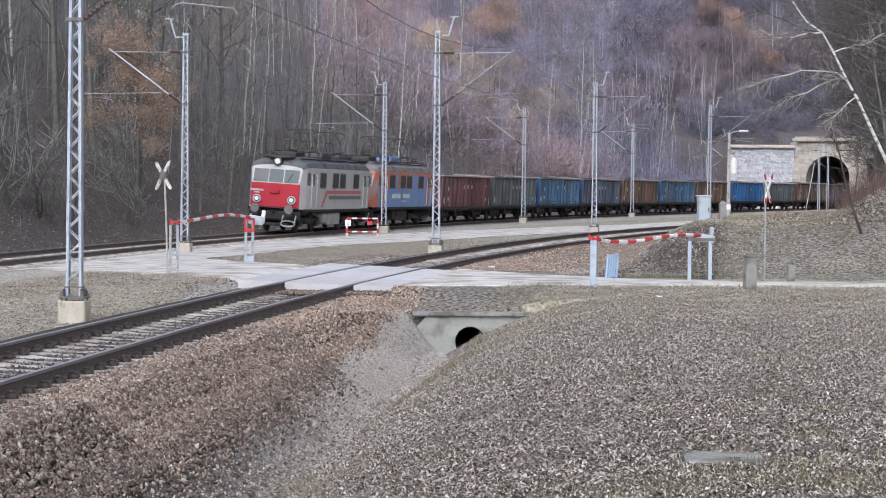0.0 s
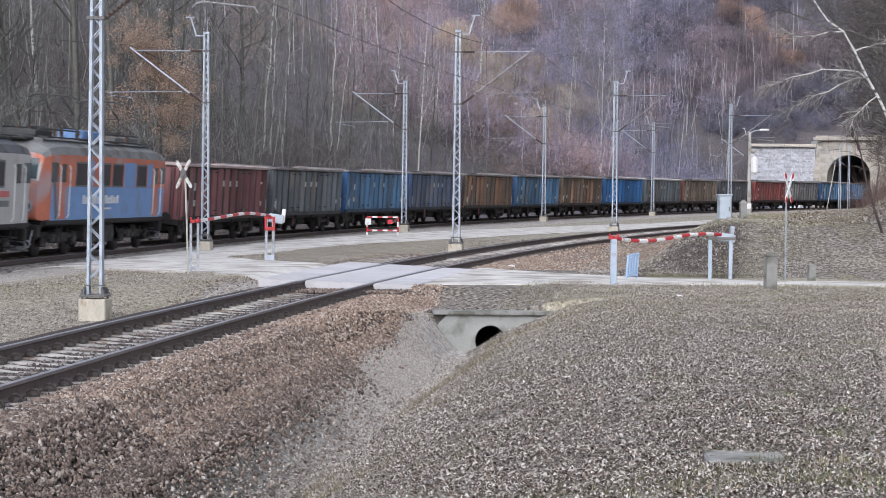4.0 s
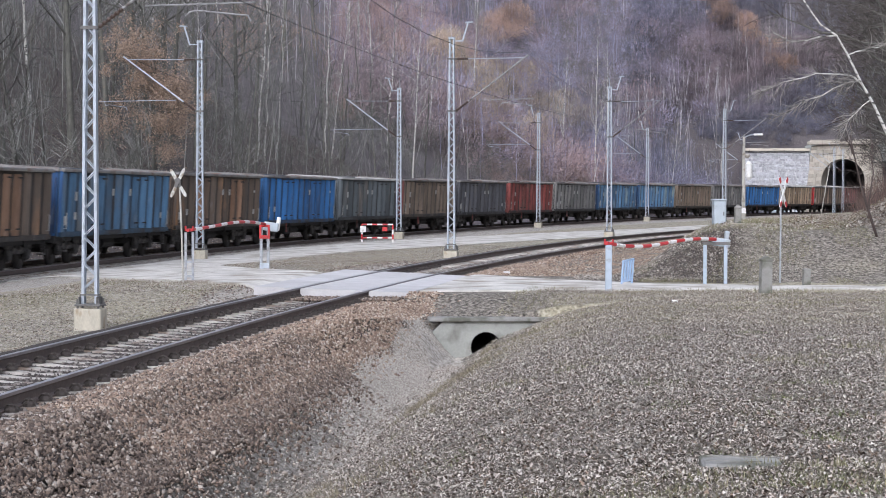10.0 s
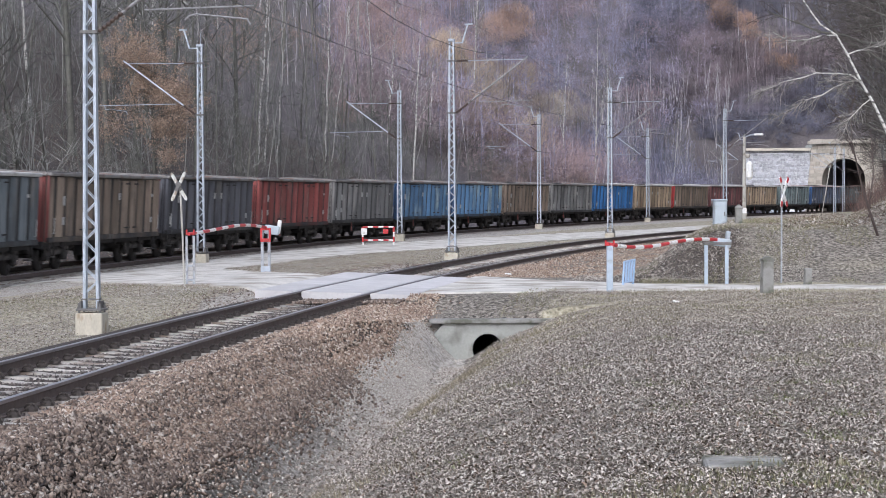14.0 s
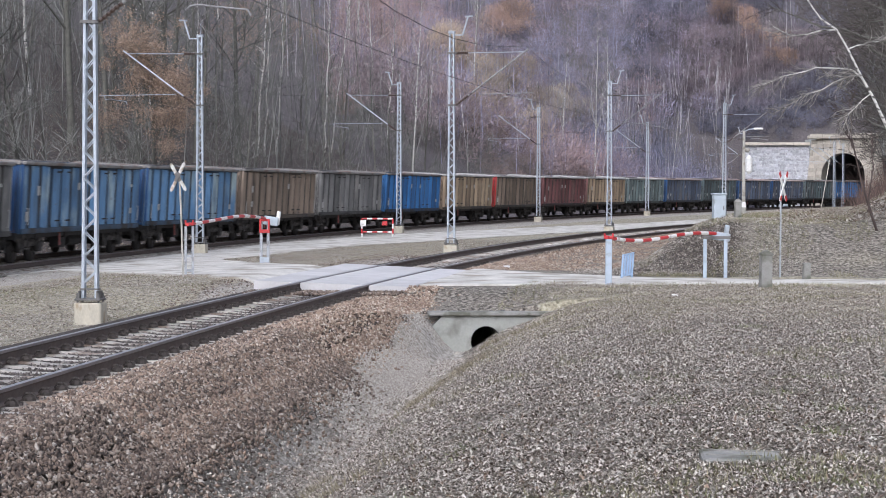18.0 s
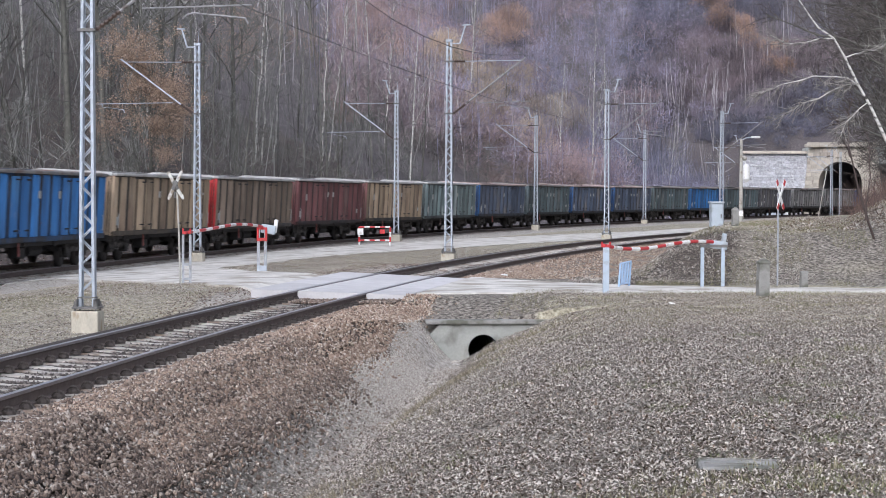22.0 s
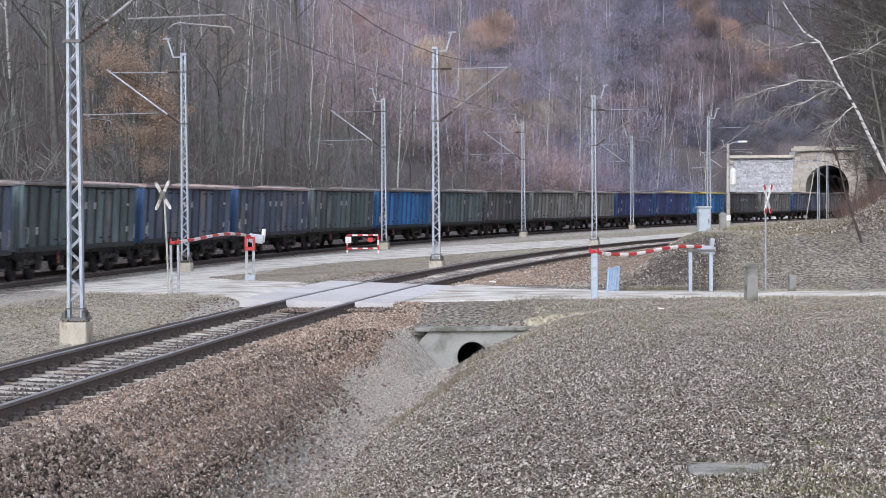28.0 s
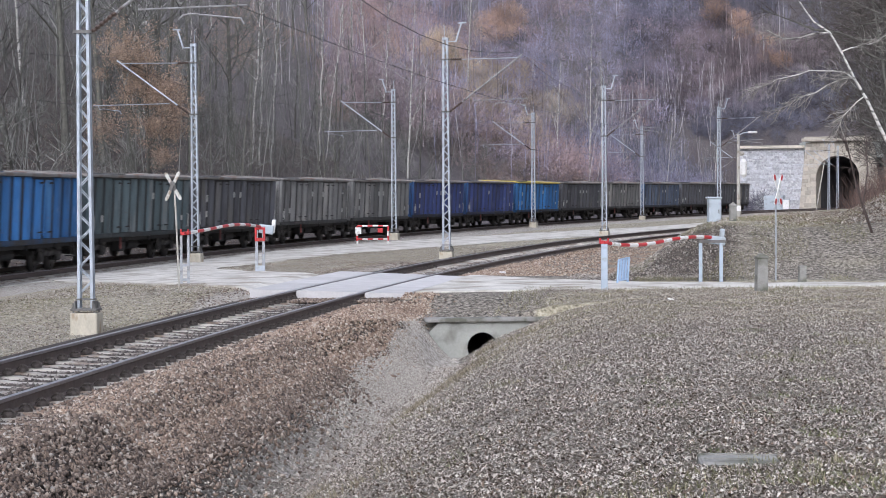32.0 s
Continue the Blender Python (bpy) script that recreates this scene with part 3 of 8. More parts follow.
lane_r = [beside(FAR, s, o) for s, o in ((3, 2.4), (8, 3.9), (15.6, 5.8), (24.9, 5.8), (33.6, 6.1), (37.3, 6.6), (40.6, 7.2), (48.8, 8.3), (58.4, 9.4), (68.6, 10.8), (80.6, 12.2), (94, 13.0), (140, 13.4), (190, 13.0))]
ribbon("road", even(lane_l, 260), even(lane_r, 260), 4, 0.03, 0.15, ROAD, "pale dusty gravel road between the tracks")
# the approach from the road to the crossing, and the lane beyond it
app_l = [(-11.6, 65.5), (-9.8, 71.5), (-8.2, 74.5), (-7.4, 72.0), (-7.1, 68.2), (-6.3, 64.8), (-5.5, 61.5), (-4.5, 59.1), (-3.5, 57.7), (-2.5, 57.2)]
app_r = [(-12.0, 63.9), (-10.74, 61.35), (-9.08, 58.1), (-7.42, 53.9), (-6.29, 51.7), (-5.39, 50.4), (-4.6, 49.5), (-3.2, 46.9)]
ribbon("road", even(app_l, 70), even(app_r, 70), 16, 0.05, 0.15, ROAD, "pale concrete approach to the level crossing")
ext_l = [(0.75, 56.2), (1.7, 54.4), (3.2, 52.4), (5.0, 51.0), (8.0, 50.2), (12.0, 49.9), (24.0, 49.6), (60, 49.0)]
ext_r = [(-0.5, 45.9), (0.8, 46.2), (3.2, 47.0), (6.5, 47.7), (12.0, 47.9), (24.0, 47.8), (60, 47.2)]
ribbon("road", even(ext_l, 130), even(ext_r, 130), 6, 0.03, 0.15, ROAD, "narrow pale concrete lane beyond the level crossing")


def paved(x, y):
    """Whether points lie on the road between the tracks or on its approach."""
    inside = np.zeros(np.shape(x), bool)
    for a, b in ((lane_l, lane_r), (app_l, app_r)):
        p = list(a) + list(b)[::-1]
        odd = np.zeros(np.shape(x), bool)
        for (x0, y0), (x1, y1) in zip(p, p[1:] + p[:1]):
            if abs(y1 - y0) > 1e-9:
                odd ^= ((y0 > y) != (y1 > y)) & (x < x0 + (y - y0) * (x1 - x0) / (y1 - y0))
        inside |= odd
    return inside


# ---------------------------------------------------------------- tracks
def cant(track, s):
    return FAR_CANT * float(ease((s + 70) / 60)) if track is FAR else 0.02 + 0.13 * float(ease(s / 90))


def rail_top(track, s):
    return float(far_rail(s)) if track is FAR else float(near_rail(s))


PROFILE = [(-0.036, 0), (0.036, 0), (0.036, -0.035), (0.009, -0.05), (0.009, -0.14), (0.07, -0.158), (0.07, -0.172), (-0.07, -0.172), (-0.07, -0.158), (-0.009, -0.14), (-0.009, -0.05), (-0.036, -0.035)]


def rail(track, off, lo, hi, step, parent):
    m = Mesh()
    rings = []
    for s in np.arange(lo, hi + 0.01, step):
        x, y, th = at(track, s)
        z = rail_top(track, s) - off / 1.505 * cant(track, s)
        rings.append([(x + (off + a) * math.sin(th), y - (off + a) * math.cos(th), z + b) for a, b in PROFILE])
    m.loft(rings)
    n = len(PROFILE)
    m.m = [{0: 1, 1: 2, n - 1: 2}.get(i % n, 0) if i < n * (len(rings) - 1) else 0 for i in range(len(m.f))]
    return part("rail", m, [RAIL, SHINE, HEAD], parent)


def sleeper_mesh():
    m = Mesh()
    # pre-stressed sleeper: two raised rail seats and a lower middle
    half = [(-1.3, 0.15, 0.13), (-1.27, 0.205, 0.125), (-0.95, 0.215, 0.115), (-0.5, 0.2, 0.11), (-0.3, 0.178, 0.1)]
    prof = half + [(-x, h, w) for x, h, w in half[::-1]]
    m.loft([[(x, -w - 0.03, 0), (x, w + 0.03, 0), (x, w, h), (x, -w, h)] for x, h, w in prof])
    return m


def clip_mesh():
    m = Mesh()
    m.tube([(0, 0, 0), (0, 0, 0.03), (0, 0, 0.055)], [0.075, 0.07, 0.04], 8)
    m.tube([(0, 0, 0.05), (0, 0, 0.075), (0, 0, 0.09)], [0.03, 0.03, 0.018], 6)
    m.tube([(-0.07, 0, 0.02), (-0.04, 0, 0.07), (0.04, 0, 0.07), (0.07, 0, 0.02)], 0.016, 5)
    return m


def pose_on(track, s, off, drop, spin=0):
    x, y, th = at(track, s)
    z = rail_top(track, s) - off / 1.505 * cant(track, s) + drop
    tilt = math.degrees(math.atan(cant(track, s) / 1.505))
    return pose(x + off * math.sin(th), y - off * math.cos(th), z, 0, 0, math.degrees(th) - 90) @ pose(0, 0, 0, 0, tilt, spin)


def bed(track, lo, hi, step, name, label, half, drop0, foot):
    """Ballast bed, rough topped."""
    m = Mesh()
    rings = []
    for s in np.arange(lo, hi + 0.01, step):
        x, y, th = at(track, s)
        ring = []
        drop = drop0 + (0.15 * float(ease((s - 25.3) / 0.3) * ease((36.0 - s) / 0.3)) if track is NEAR else 0)
        for a, b in ((-half - foot, -0.62), (-half, drop), (-half * 0.45, drop - 0.01), (0, drop - 0.02), (half * 0.45, drop - 0.01), (half, drop), (half + foot, -0.46 if track is NEAR else -0.62)):
            z = rail_top(track, s) - a / 1.505 * cant(track, s) * (1 if abs(a) <= half else 0) + b
            ring.append((x + a * math.sin(th), y - a * math.cos(th), z + 0.02 * noise.noise((x * 3 + a, y * 3, 1))))
        rings.append(ring)
    m.loft(rings, closed=False)
    return tagged(new(name, m.data(name, BALLAST, True)), label, "ballast", kind="structure")


bed(NEAR, -30, 180, 0.8, "ballast_bed", "brown crushed stone bed under the track", 1.72, -0.2, 0.34)
bed(FAR, -200, 640, 2.0, "ballast_bed", "dark brown crushed stone bed of the curved main track", 1.75, -0.2, 0.75)

near_track = thing("railway_track", "single curved track with rusty rails on concrete sleepers", "railway track", "railway tracks", "structure")
far_track = thing("railway_track", "dark curved main track leading into the tunnel", "railway track", "railway tracks", "structure")
for off in (-0.7525, 0.7525):
    rail(NEAR, off, -30, 180, 1.0, near_track)
    rail(FAR, off, -440, 640, 2.0, far_track)


# level crossing panels between and beside the rails
def crossing():
    th = thing("level_crossing", "pale concrete panels of the level crossing", "level crossing", kind="structure")
    for lo, hi in ((-0.685, 0.685), (-1.72, -0.83), (0.83, 1.72)):
        for i in range(6):
            s0, s1 = 25.1 + i * 1.75, 25.1 + i * 1.75 + 1.73
            m = Mesh()
            rings = []
            for s in (s0, (s0 + s1) / 2, s1):
                x, y, h = at(NEAR, s)
                ring = []
                for a, b in ((lo, -0.2), (lo, -0.02), (lo + 0.02, 0.0), (hi - 0.02, 0.0), (hi, -0.02), (hi, -0.2)):
                    z = rail_top(NEAR, s) - a / 1.505 * cant(NEAR, s) + b - 0.004
                    ring.append((x + a * math.sin(h), y - a * math.cos(h), z))
                rings.append(ring)
            m.loft(rings)
            part("panel", m, PANEL, th)
    return th


crossing()


# ---------------------------------------------------------------- culvert
def culvert():
    c = thing("culvert", "grey concrete culvert headwall with a round pipe in the ditch", "culvert", m=pose(0.75, 41.72, -1.2, 0, 0, 4))
    w0, w1, top, r, cz = -0.95, 1.6, 1.02, 0.3, 0.52
    m = Mesh()
    n = 24
    # wall face pierced by the pipe
    ring_i = [(0.12 + r * math.cos(2 * math.pi * i / n), r * math.sin(2 * math.pi * i / n) + cz) for i in range(n)]
    ring_o = []
    for i in range(n):
        dx, dz = math.cos(2 * math.pi * i / n), math.sin(2 * math.pi * i / n)
        t = min((w1 - 0.12) / dx if dx > 1e-6 else 9e9, (w0 - 0.12) / dx if dx < -1e-6 else 9e9, (top - cz) / dz if dz > 1e-6 else 9e9, (-0.25 - cz) / dz if dz < -1e-6 else 9e9)
        ring_o.append((0.12 + dx * t, cz + dz * t))
    for y, flip in ((0, False), (0.25, True)):
        vs = [(x, y, z) for x, z in ring_i] + [(x, y, z) for x, z in ring_o]
        fs = [(i, (i + 1) % n, n + (i + 1) % n, n + i) for i in range(n)]
        m.add(vs, fs if flip else [f[::-1] for f in fs])
    m.add([(x, 0, z) for x, z in ring_o] + [(x, 0.25, z) for x, z in ring_o], [(i, (i + 1) % n, n + (i + 1) % n, n + i) for i in range(n)])
    part("headwall", m, CAST, c)
    cap = Mesh().box(((w0 + w1) / 2, 0.13, top + 0.045), (w1 - w0 + 0.14, 0.42, 0.09), bev=0.02)
    part("coping", cap, OLD_CONCRETE, c, "mossy concrete coping slab")
    p = Mesh()
    for rr, fl in ((r, 1), (r + 0.06, 0)):
        vs = [(x, y, z) for y in (0.015, 7.0) for x, z in [(0.12 + rr * math.cos(2 * math.pi * i / n), cz + rr * math.sin(2 * math.pi * i / n)) for i in range(n)]]
        p.add(vs, [(i, (i + 1) % n, n + (i + 1) % n, n + i) for i in range(n)])
    # unseen cap, added so that no light enters the pipe from behind
    p.add([(x, 7.0, z) for x, z in ring_i], [tuple(range(n))])
    part("pipe", p, OLD_CONCRETE, c, "dark concrete pipe", True)
    return c


culvert()


# ---------------------------------------------------------------- tunnel
def stone_field(parent, width_at, z0, z1, course, size, origin, mat, rnd, skip=None, name="block"):
    """Courses of stone blocks on a face in the local x-z plane, standing proud to -y."""
    made = 0
    z = z0
    while z < z1 - 0.05:
        h = min(course, z1 - z)
        a, b = width_at(z + h / 2)
        x = a - rnd.random() * size
        while x < b:
            w = size * (0.7 + 0.6 * rnd.random())
            l, r = max(x, a), min(x + w, b)
            x += w
            if r - l < 0.08 or (skip and skip((l + r) / 2, z + h / 2)):
                continue
            d = 0.1 + 0.05 * rnd.random()
            m = Mesh().box(((l + r) / 2, -d / 2 + origin, z + h / 2), (r - l - 0.025, d, h - 0.025), bev=0.02)
            part(name, m, mat, parent)
            made += 1
        z += h
    return made


def tunnel():
    rnd = random.Random(4)
    px, py, th = at(FAR, PORTAL)
    zr = float(far_rail(PORTAL))
    base = pose(px, py, zr, 0, 0, math.degrees(th) - 90)
    t = thing("tunnel_portal", "pale limestone tunnel portal with an arched opening", "tunnel", kind="structure", m=base)
    half, spring, n = 2.85, 3.9, 16
    arch = [(half, -0.5), (half, 1.5)] + [(half * math.cos(math.pi * i / n), spring + half * math.sin(math.pi * i / n)) for i in range(n + 1)] + [(-half, 1.5), (-half, -0.5)]
    ztop, wb, wt = 8.6, 5.2, 4.25

    def outer(x, z):
        # point on the outline of the portal face, seen from the opening's middle
        a = math.atan2(z - 2.0, x)
        best = None
        corners = [(wb, -0.5), (wt, ztop), (-wt, ztop), (-wb, -0.5)]
        for (x0, z0), (x1, z1) in zip(corners, corners[1:]):
            d = math.cos(a) * (z1 - z0) - math.sin(a) * (x1 - x0)
            if abs(d) < 1e-9:
                continue
            u = (x0 * (z1 - z0) - (z0 - 2.0) * (x1 - x0)) / d
            v = (math.cos(a) * u - x0) / (x1 - x0) if abs(x1 - x0) > 0.5 else (math.sin(a) * u + 2.0 - z0) / (z1 - z0)
            if u > 0 and -0.001 <= v <= 1.001:
                best = (math.cos(a) * u, math.sin(a) * u + 2.0)
        return best or (x * 1.8, z)

    m = Mesh()
    out = [(wb, -0.5)] + [outer(x, z) for x, z in arch[1:-1]] + [(-wb, -0.5)]
    k = len(arch)
    for y in (0.0, 2.0):
        vs = [(x, y, z) for x, z in arch] + [(x, y, z) for x, z in out]
        fs = [(i, i + 1, k + i + 1, k + i) for i in range(k - 1)]
        m.add(vs, fs if y else [f[::-1] for f in fs])
    m.add([(x, 0, z) for x, z in out] + [(x, 2.0, z) for x, z in out], [(i, i + 1, k + i + 1, k + i) for i in range(k - 1)])
    m.add([(x, 0, z) for x, z in arch] + [(x, 2.0, z) for x, z in arch], [(i, i + 1, k + i + 1, k + i)[::-1] for i in range(k - 1)])
    part("portal_wall", m, BLOCK, t)

    def inside(x, z):
        return abs(x) < half + 0.75 and z < spring or math.hypot(x, z - spring) < half + 0.72 and z >= spring

    stone_field(t, lambda z: (-(wb + (wt - wb) * (z + 0.5) / (ztop + 0.5)) + 0.02, (wb + (wt - wb) * (z + 0.5) / (ztop + 0.5)) - 0.02), -0.4, ztop - 0.1, 0.52, 0.85, 0.0, BLOCK, rnd, inside, "stone")
    # arch ring
    for i in range(22):
        a0, a1 = math.pi * i / 22, math.pi * (i + 1) / 22 - 0.012
        m = Mesh()
        vs = [(r * math.cos(a), y, spring + r * math.sin(a)) for y in (-0.2, 0.05) for r, a in ((half, a0), (half + 0.7, a0), (half + 0.7, a1), (half, a1))]
        m.add(vs, [(0, 1, 2, 3)[::-1], (4, 5, 6, 7)] + [(j, (j + 1) % 4, 4 + (j + 1) % 4, 4 + j) for j in range(4)])
        part("arch_stone", m, BLOCK, t)
    for sx in (-1, 1):
        for j in range(8):
            m = Mesh().box((sx * (half + 0.34 + 0.06 * (j % 2)), -0.09, -0.15 + j * 0.55), (0.68 + 0.12 * (j % 2), 0.22, 0.53), bev=0.02)
            part("quoin", m, BLOCK, t)
    part("coping", Mesh().box((0, 0.5, ztop + 0.2), (2 * wt + 0.7, 2.6, 0.42), bev=0.05).box((0, 0.5, ztop + 0.5), (2 * wt + 0.1, 2.2, 0.24), bev=0.04), BLOCK, t, "projecting limestone coping")
    # wing wall towards the hillside
    w = thing("retaining_wall", "long grey rubble stone retaining wall beside the portal", "retaining wall", kind="structure", m=base @ pose(-wt - 0.35, 0.25, 0, 0, 0, 18))
    m = Mesh()
    length, hz = 8.3, 7.75
    m.add([(-length, 0, -0.6), (0, 0, -0.6), (0, 0.35, hz), (-length, 0.35, hz), (-length, 1.6, -0.6), (0, 1.6, -0.6), (0, 1.6, hz), (-length, 1.6, hz)],
          [(0, 1, 2, 3), (5, 4, 7, 6), (4, 0, 3, 7), (1, 5, 6, 2), (3, 2, 6, 7)])
    part("wall_core", m, WALLSTONE, w)
    z, c = -0.4, 0
    while z < hz - 0.1:
        x = -length - rnd.random() * 0.3
        while x < -0.1:
            wd = 0.4 + 0.75 * rnd.random() ** 1.5
            l, r = max(x, -length), min(x + wd, 0)
            x += wd
            if r - l > 0.1 and c < 300:
                part("stone", Mesh().box(((l + r) / 2, 0.35 * (z + 0.8) / (hz + 0.6) - 0.01, z + 0.18), (r - l - 0.03, 0.12 + 0.07 * rnd.random(), 0.33), bev=0.03), WALLSTONE, w)
                c += 1
        z += 0.36
    part("coping", Mesh().box((-length / 2, 0.8, hz + 0.2), (length + 0.2, 2.1, 0.4), bev=0.05), BLOCK, w, "pale limestone coping")
    # lining
    m = Mesh()
    rings = []
    for s in np.arange(PORTAL + 1.9, 680, 4.0):
        x, y, h = at(FAR, s)
        z = float(far_rail(s))
        rings.append([(x + a * math.sin(h), y - a * math.cos(h), z + b) for a, b in arch])
    m.loft(rings, closed=False)
    part("lining", m, DARK_LINING, t, "dark tunnel lining")
    # unseen wall, added to close the lining's far end and keep it dark
    x, y, h = at(FAR, 678)
    part("end_wall", Mesh().box((0, 0, 3), (7, 0.5, 8)), DARK_LINING, t).matrix_basis = base.inverted() @ pose(x, y, 1, 0, 0, math.degrees(h) - 90)
    for o in t.children:
        if o.name.startswith("lining"):
            o.matrix_basis = base.inverted()


tunnel()


# ---------------------------------------------------------------- overhead line
def lattice_pole(reach, tall=8.0, name="catenary_pole"):
    """Lattice pole of two channels with zigzag lacing; the cantilever reaches along local x (sign of reach)."""
    p = thing(name, "galvanised lattice catenary pole with a cantilever arm on a concrete footing", "catenary pole", "catenary poles")
    sg = 1 if reach > 0 else -1
    b0, b1 = 0.155, 0.10
    for s in (-1, 1):
        m = Mesh()
        rings = []
        for z in (0.02, tall):
            w = b0 + (b1 - b0) * z / tall
            x = s * w
            prof = [(x, -0.07), (x, 0.07), (x - s * 0.055, 0.07), (x - s * 0.055, 0.06), (x - s * 0.012, 0.06), (x - s * 0.012, -0.06), (x - s * 0.055, -0.06), (x - s * 0.055, -0.07)]
            rings.append([(a, b, z) for a, b in prof][:: s])
        m.loft(rings)
        part("leg", m, GALV, p)
    for y in (-0.068, 0.068):
        n, zig = 30, []
        for i in range(n + 1):
            z = 0.3 + (tall - 0.45) * i / n
            zig.append(((1 if i % 2 else -1) * (b0 + (b1 - b0) * z / tall - 0.02), y, z))
        m = Mesh().tube(zig, 0.017, 4)
        part("lacing", m, GALV, p)
    part("cap", Mesh().box((0, 0, tall), (2 * b1 + 0.04, 0.18, 0.1), bev=0.01), GALV, p)
    part("base_plate", Mesh().box((0, 0, 0.01), (0.5, 0.42, 0.04), bev=0.008).box((0.17, 0, 0.09), (0.02, 0.38, 0.16)).box((-0.17, 0, 0.09), (0.02, 0.38, 0.16)).box((0, 0, 0.2), (0.36, 0.17, 0.03)), GALV_DARK, p, "rusty bolted base plate")
    for sx in (-1, 1):
        for sy in (-1, 1):
            part("anchor_bolt", Mesh().tube([(sx * 0.2, sy * 0.16, -0.06), (sx * 0.2, sy * 0.16, 0.13)], 0.022, 6).tube([(sx * 0.2, sy * 0.16, 0.03), (sx * 0.2, sy * 0.16, 0.065)], 0.04, 6), GALV_DARK, p)
    part("footing", Mesh().box((0, 0, -0.45), (0.52, 0.46, 0.8), bev=0.02), FOOT, p, "stained concrete footing")
    # cantilever
    r = abs(reach)
    low, top_z = 5.2, 7.15
    foot, tip = Vector((sg * 0.16, 0, low)), Vector((sg * r, 0, 7.28))
    for z in (low, top_z):
        part("bracket", Mesh().box((0, 0, z), (0.34, 0.2, 0.06)).tube([(sg * 0.15, 0, z), (sg * 0.24, 0, z)], 0.03, 6), GALV_DARK, p)
    start = foot.lerp(tip, 0.17)
    tube = DULL_TUBE if reach > 0 else GALV
    part("strut", Mesh().tube([start, tip], 0.032, 8), tube, p, "sloping tubular strut")
    part("tie", Mesh().tube([(sg * 0.6, 0, top_z), (sg * (r - 0.12), 0, top_z + 0.02)], 0.016, 6), GALV, p, "horizontal tie rod")
    for u, v in ((foot, start), (Vector((sg * 0.2, 0, top_z)), Vector((sg * 0.62, 0, top_z)))):
        pts, rs = [], []
        for i in range(13):
            pts.append(u.lerp(v, i / 12))
            rs.append(0.055 if i % 2 else 0.028)
        part("insulator", Mesh().tube(pts, rs, 8), PORCELAIN, p, "brown ribbed insulator")
    if reach > 0:
        part("registration_arm", Mesh().tube([(1.05, 0, 5.6), (r + 0.22, 0, 5.65)], 0.017, 6), tube, p)
        part("steady_arm", Mesh().tube([(1.82, 0, 5.4), (1.9, 0, 5.48), (2.03, 0, 5.51), (r - 0.02, 0, 5.42), (r + 0.1, 0, 5.41), (r + 0.16, 0, 5.3)], 0.017, 6), tube, p)
    else:
        part("registration_arm", Mesh().tube([(sg * 0.95, 0, 5.62), (sg * (r + 0.95), 0, 5.58)], 0.015, 6), GALV, p)
        part("steady_arm", Mesh().tube([(sg * (r + 0.75), 0, 5.58), (sg * (r + 0.7), 0, 5.42), (sg * (r + 0.55), 0, 5.46), (sg * (r - 0.1), 0, 5.36), (sg * (r - 0.16), 0, 5.24)], 0.015, 6), GALV, p)
    part("earth_rod", Mesh().tube([(-sg * 0.02, 0, tall), (-sg * 0.04, 0, tall + 0.3), (-sg * 0.02, 0, tall + 0.45), (-sg * 0.1, 0, tall + 0.52)], 0.011, 5), GALV, p)
    part("horn", Mesh().bar((sg * 0.1, 0, tall - 0.1), (sg * 0.42, 0, tall - 0.1), 0.04, 0.04).bar((sg * 0.4, 0, tall - 0.12), (sg * 0.62, 0, tall + 0.6), 0.07, 0.05).tube([(sg * 0.5, 0, tall + 0.58), (sg * 0.8, 0, tall + 0.6)], 0.03, 6), GALV, p, "inclined earth wire bracket")
    return p


FAR_POLES = [(23.1, 3.0), (60.2, 3.0), (97.9, 3.0), (134.5, 3.0), (172.0, 3.0)]
NEAR_POLES = [(-6.6, 39.6), (0.33, 79.3), (9.2, 116.5), (19.6, 147.0)]
pole_l, pole_r = lattice_pole(-3.0, 7.82), lattice_pole(2.9, 7.92)
first = True
for s, off in FAR_POLES:
    x, y = beside(FAR, s, off)
    m = pose(x, y, float(far_rail(s)) + 0.23, 0, 0, math.degrees(at(FAR, s)[2]) - 90)
    if first:
        pole_l.matrix_basis, first = m, False
    else:
        copy_thing(pole_l, m)
first = True
for x, y in NEAR_POLES:
    _, s = side(NEAR, x, y)
    m = pose(x, y, float(near_rail(s)) - 0.02 + 0.0028 * max(y - 60, -7), 0, 0, math.degrees(at(NEAR, float(s))[2]) - 90)
    if first:
        pole_r.matrix_basis, first = m, False
    else:
        copy_thing(pole_r, m)
for x, y, h in ((45.4, 245, 6.4), (48.9, 258, 6.4)):
    p = copy_thing(pole_l, pose(x, y, gz(x, y) + 0.4, 0, 0, -25))


def wires(track, supports, z0, lo, hi, group):
    """Contact and carrier wire with droppers over one track."""
    ss = [lo] + supports + [hi]
    for a, b in zip(ss, ss[1:]):
        span = thing("overhead_wire_span", "thin dark contact and carrier wire with droppers", "overhead wire", group)
        n = max(4, int((b - a) / 5))
        car, con = [], []
        for i in range(n + 1):
            f = i / n
            s = a + (b - a) * f
            x, y, _ = at(track, s)
            z = rail_top(track, s) + z0
            con.append((x, y, z + 5.32))
            car.append((x, y, z + 7.3 - 3.4 * f * (1 - f) * min(1, (b - a) / 38)))
        part("contact_wire", Mesh().tube(con, 0.008, 5), WIRE, span)
        part("carrier_wire", Mesh().tube(car, 0.009, 5), WIRE, span)
        for i in range(1, n):
            part("dropper", Mesh().tube([con[i], car[i]], 0.005, 4), WIRE, span)


wires(FAR, [s for s, _ in FAR_POLES], 0.3, -40, 224, "main track wires")
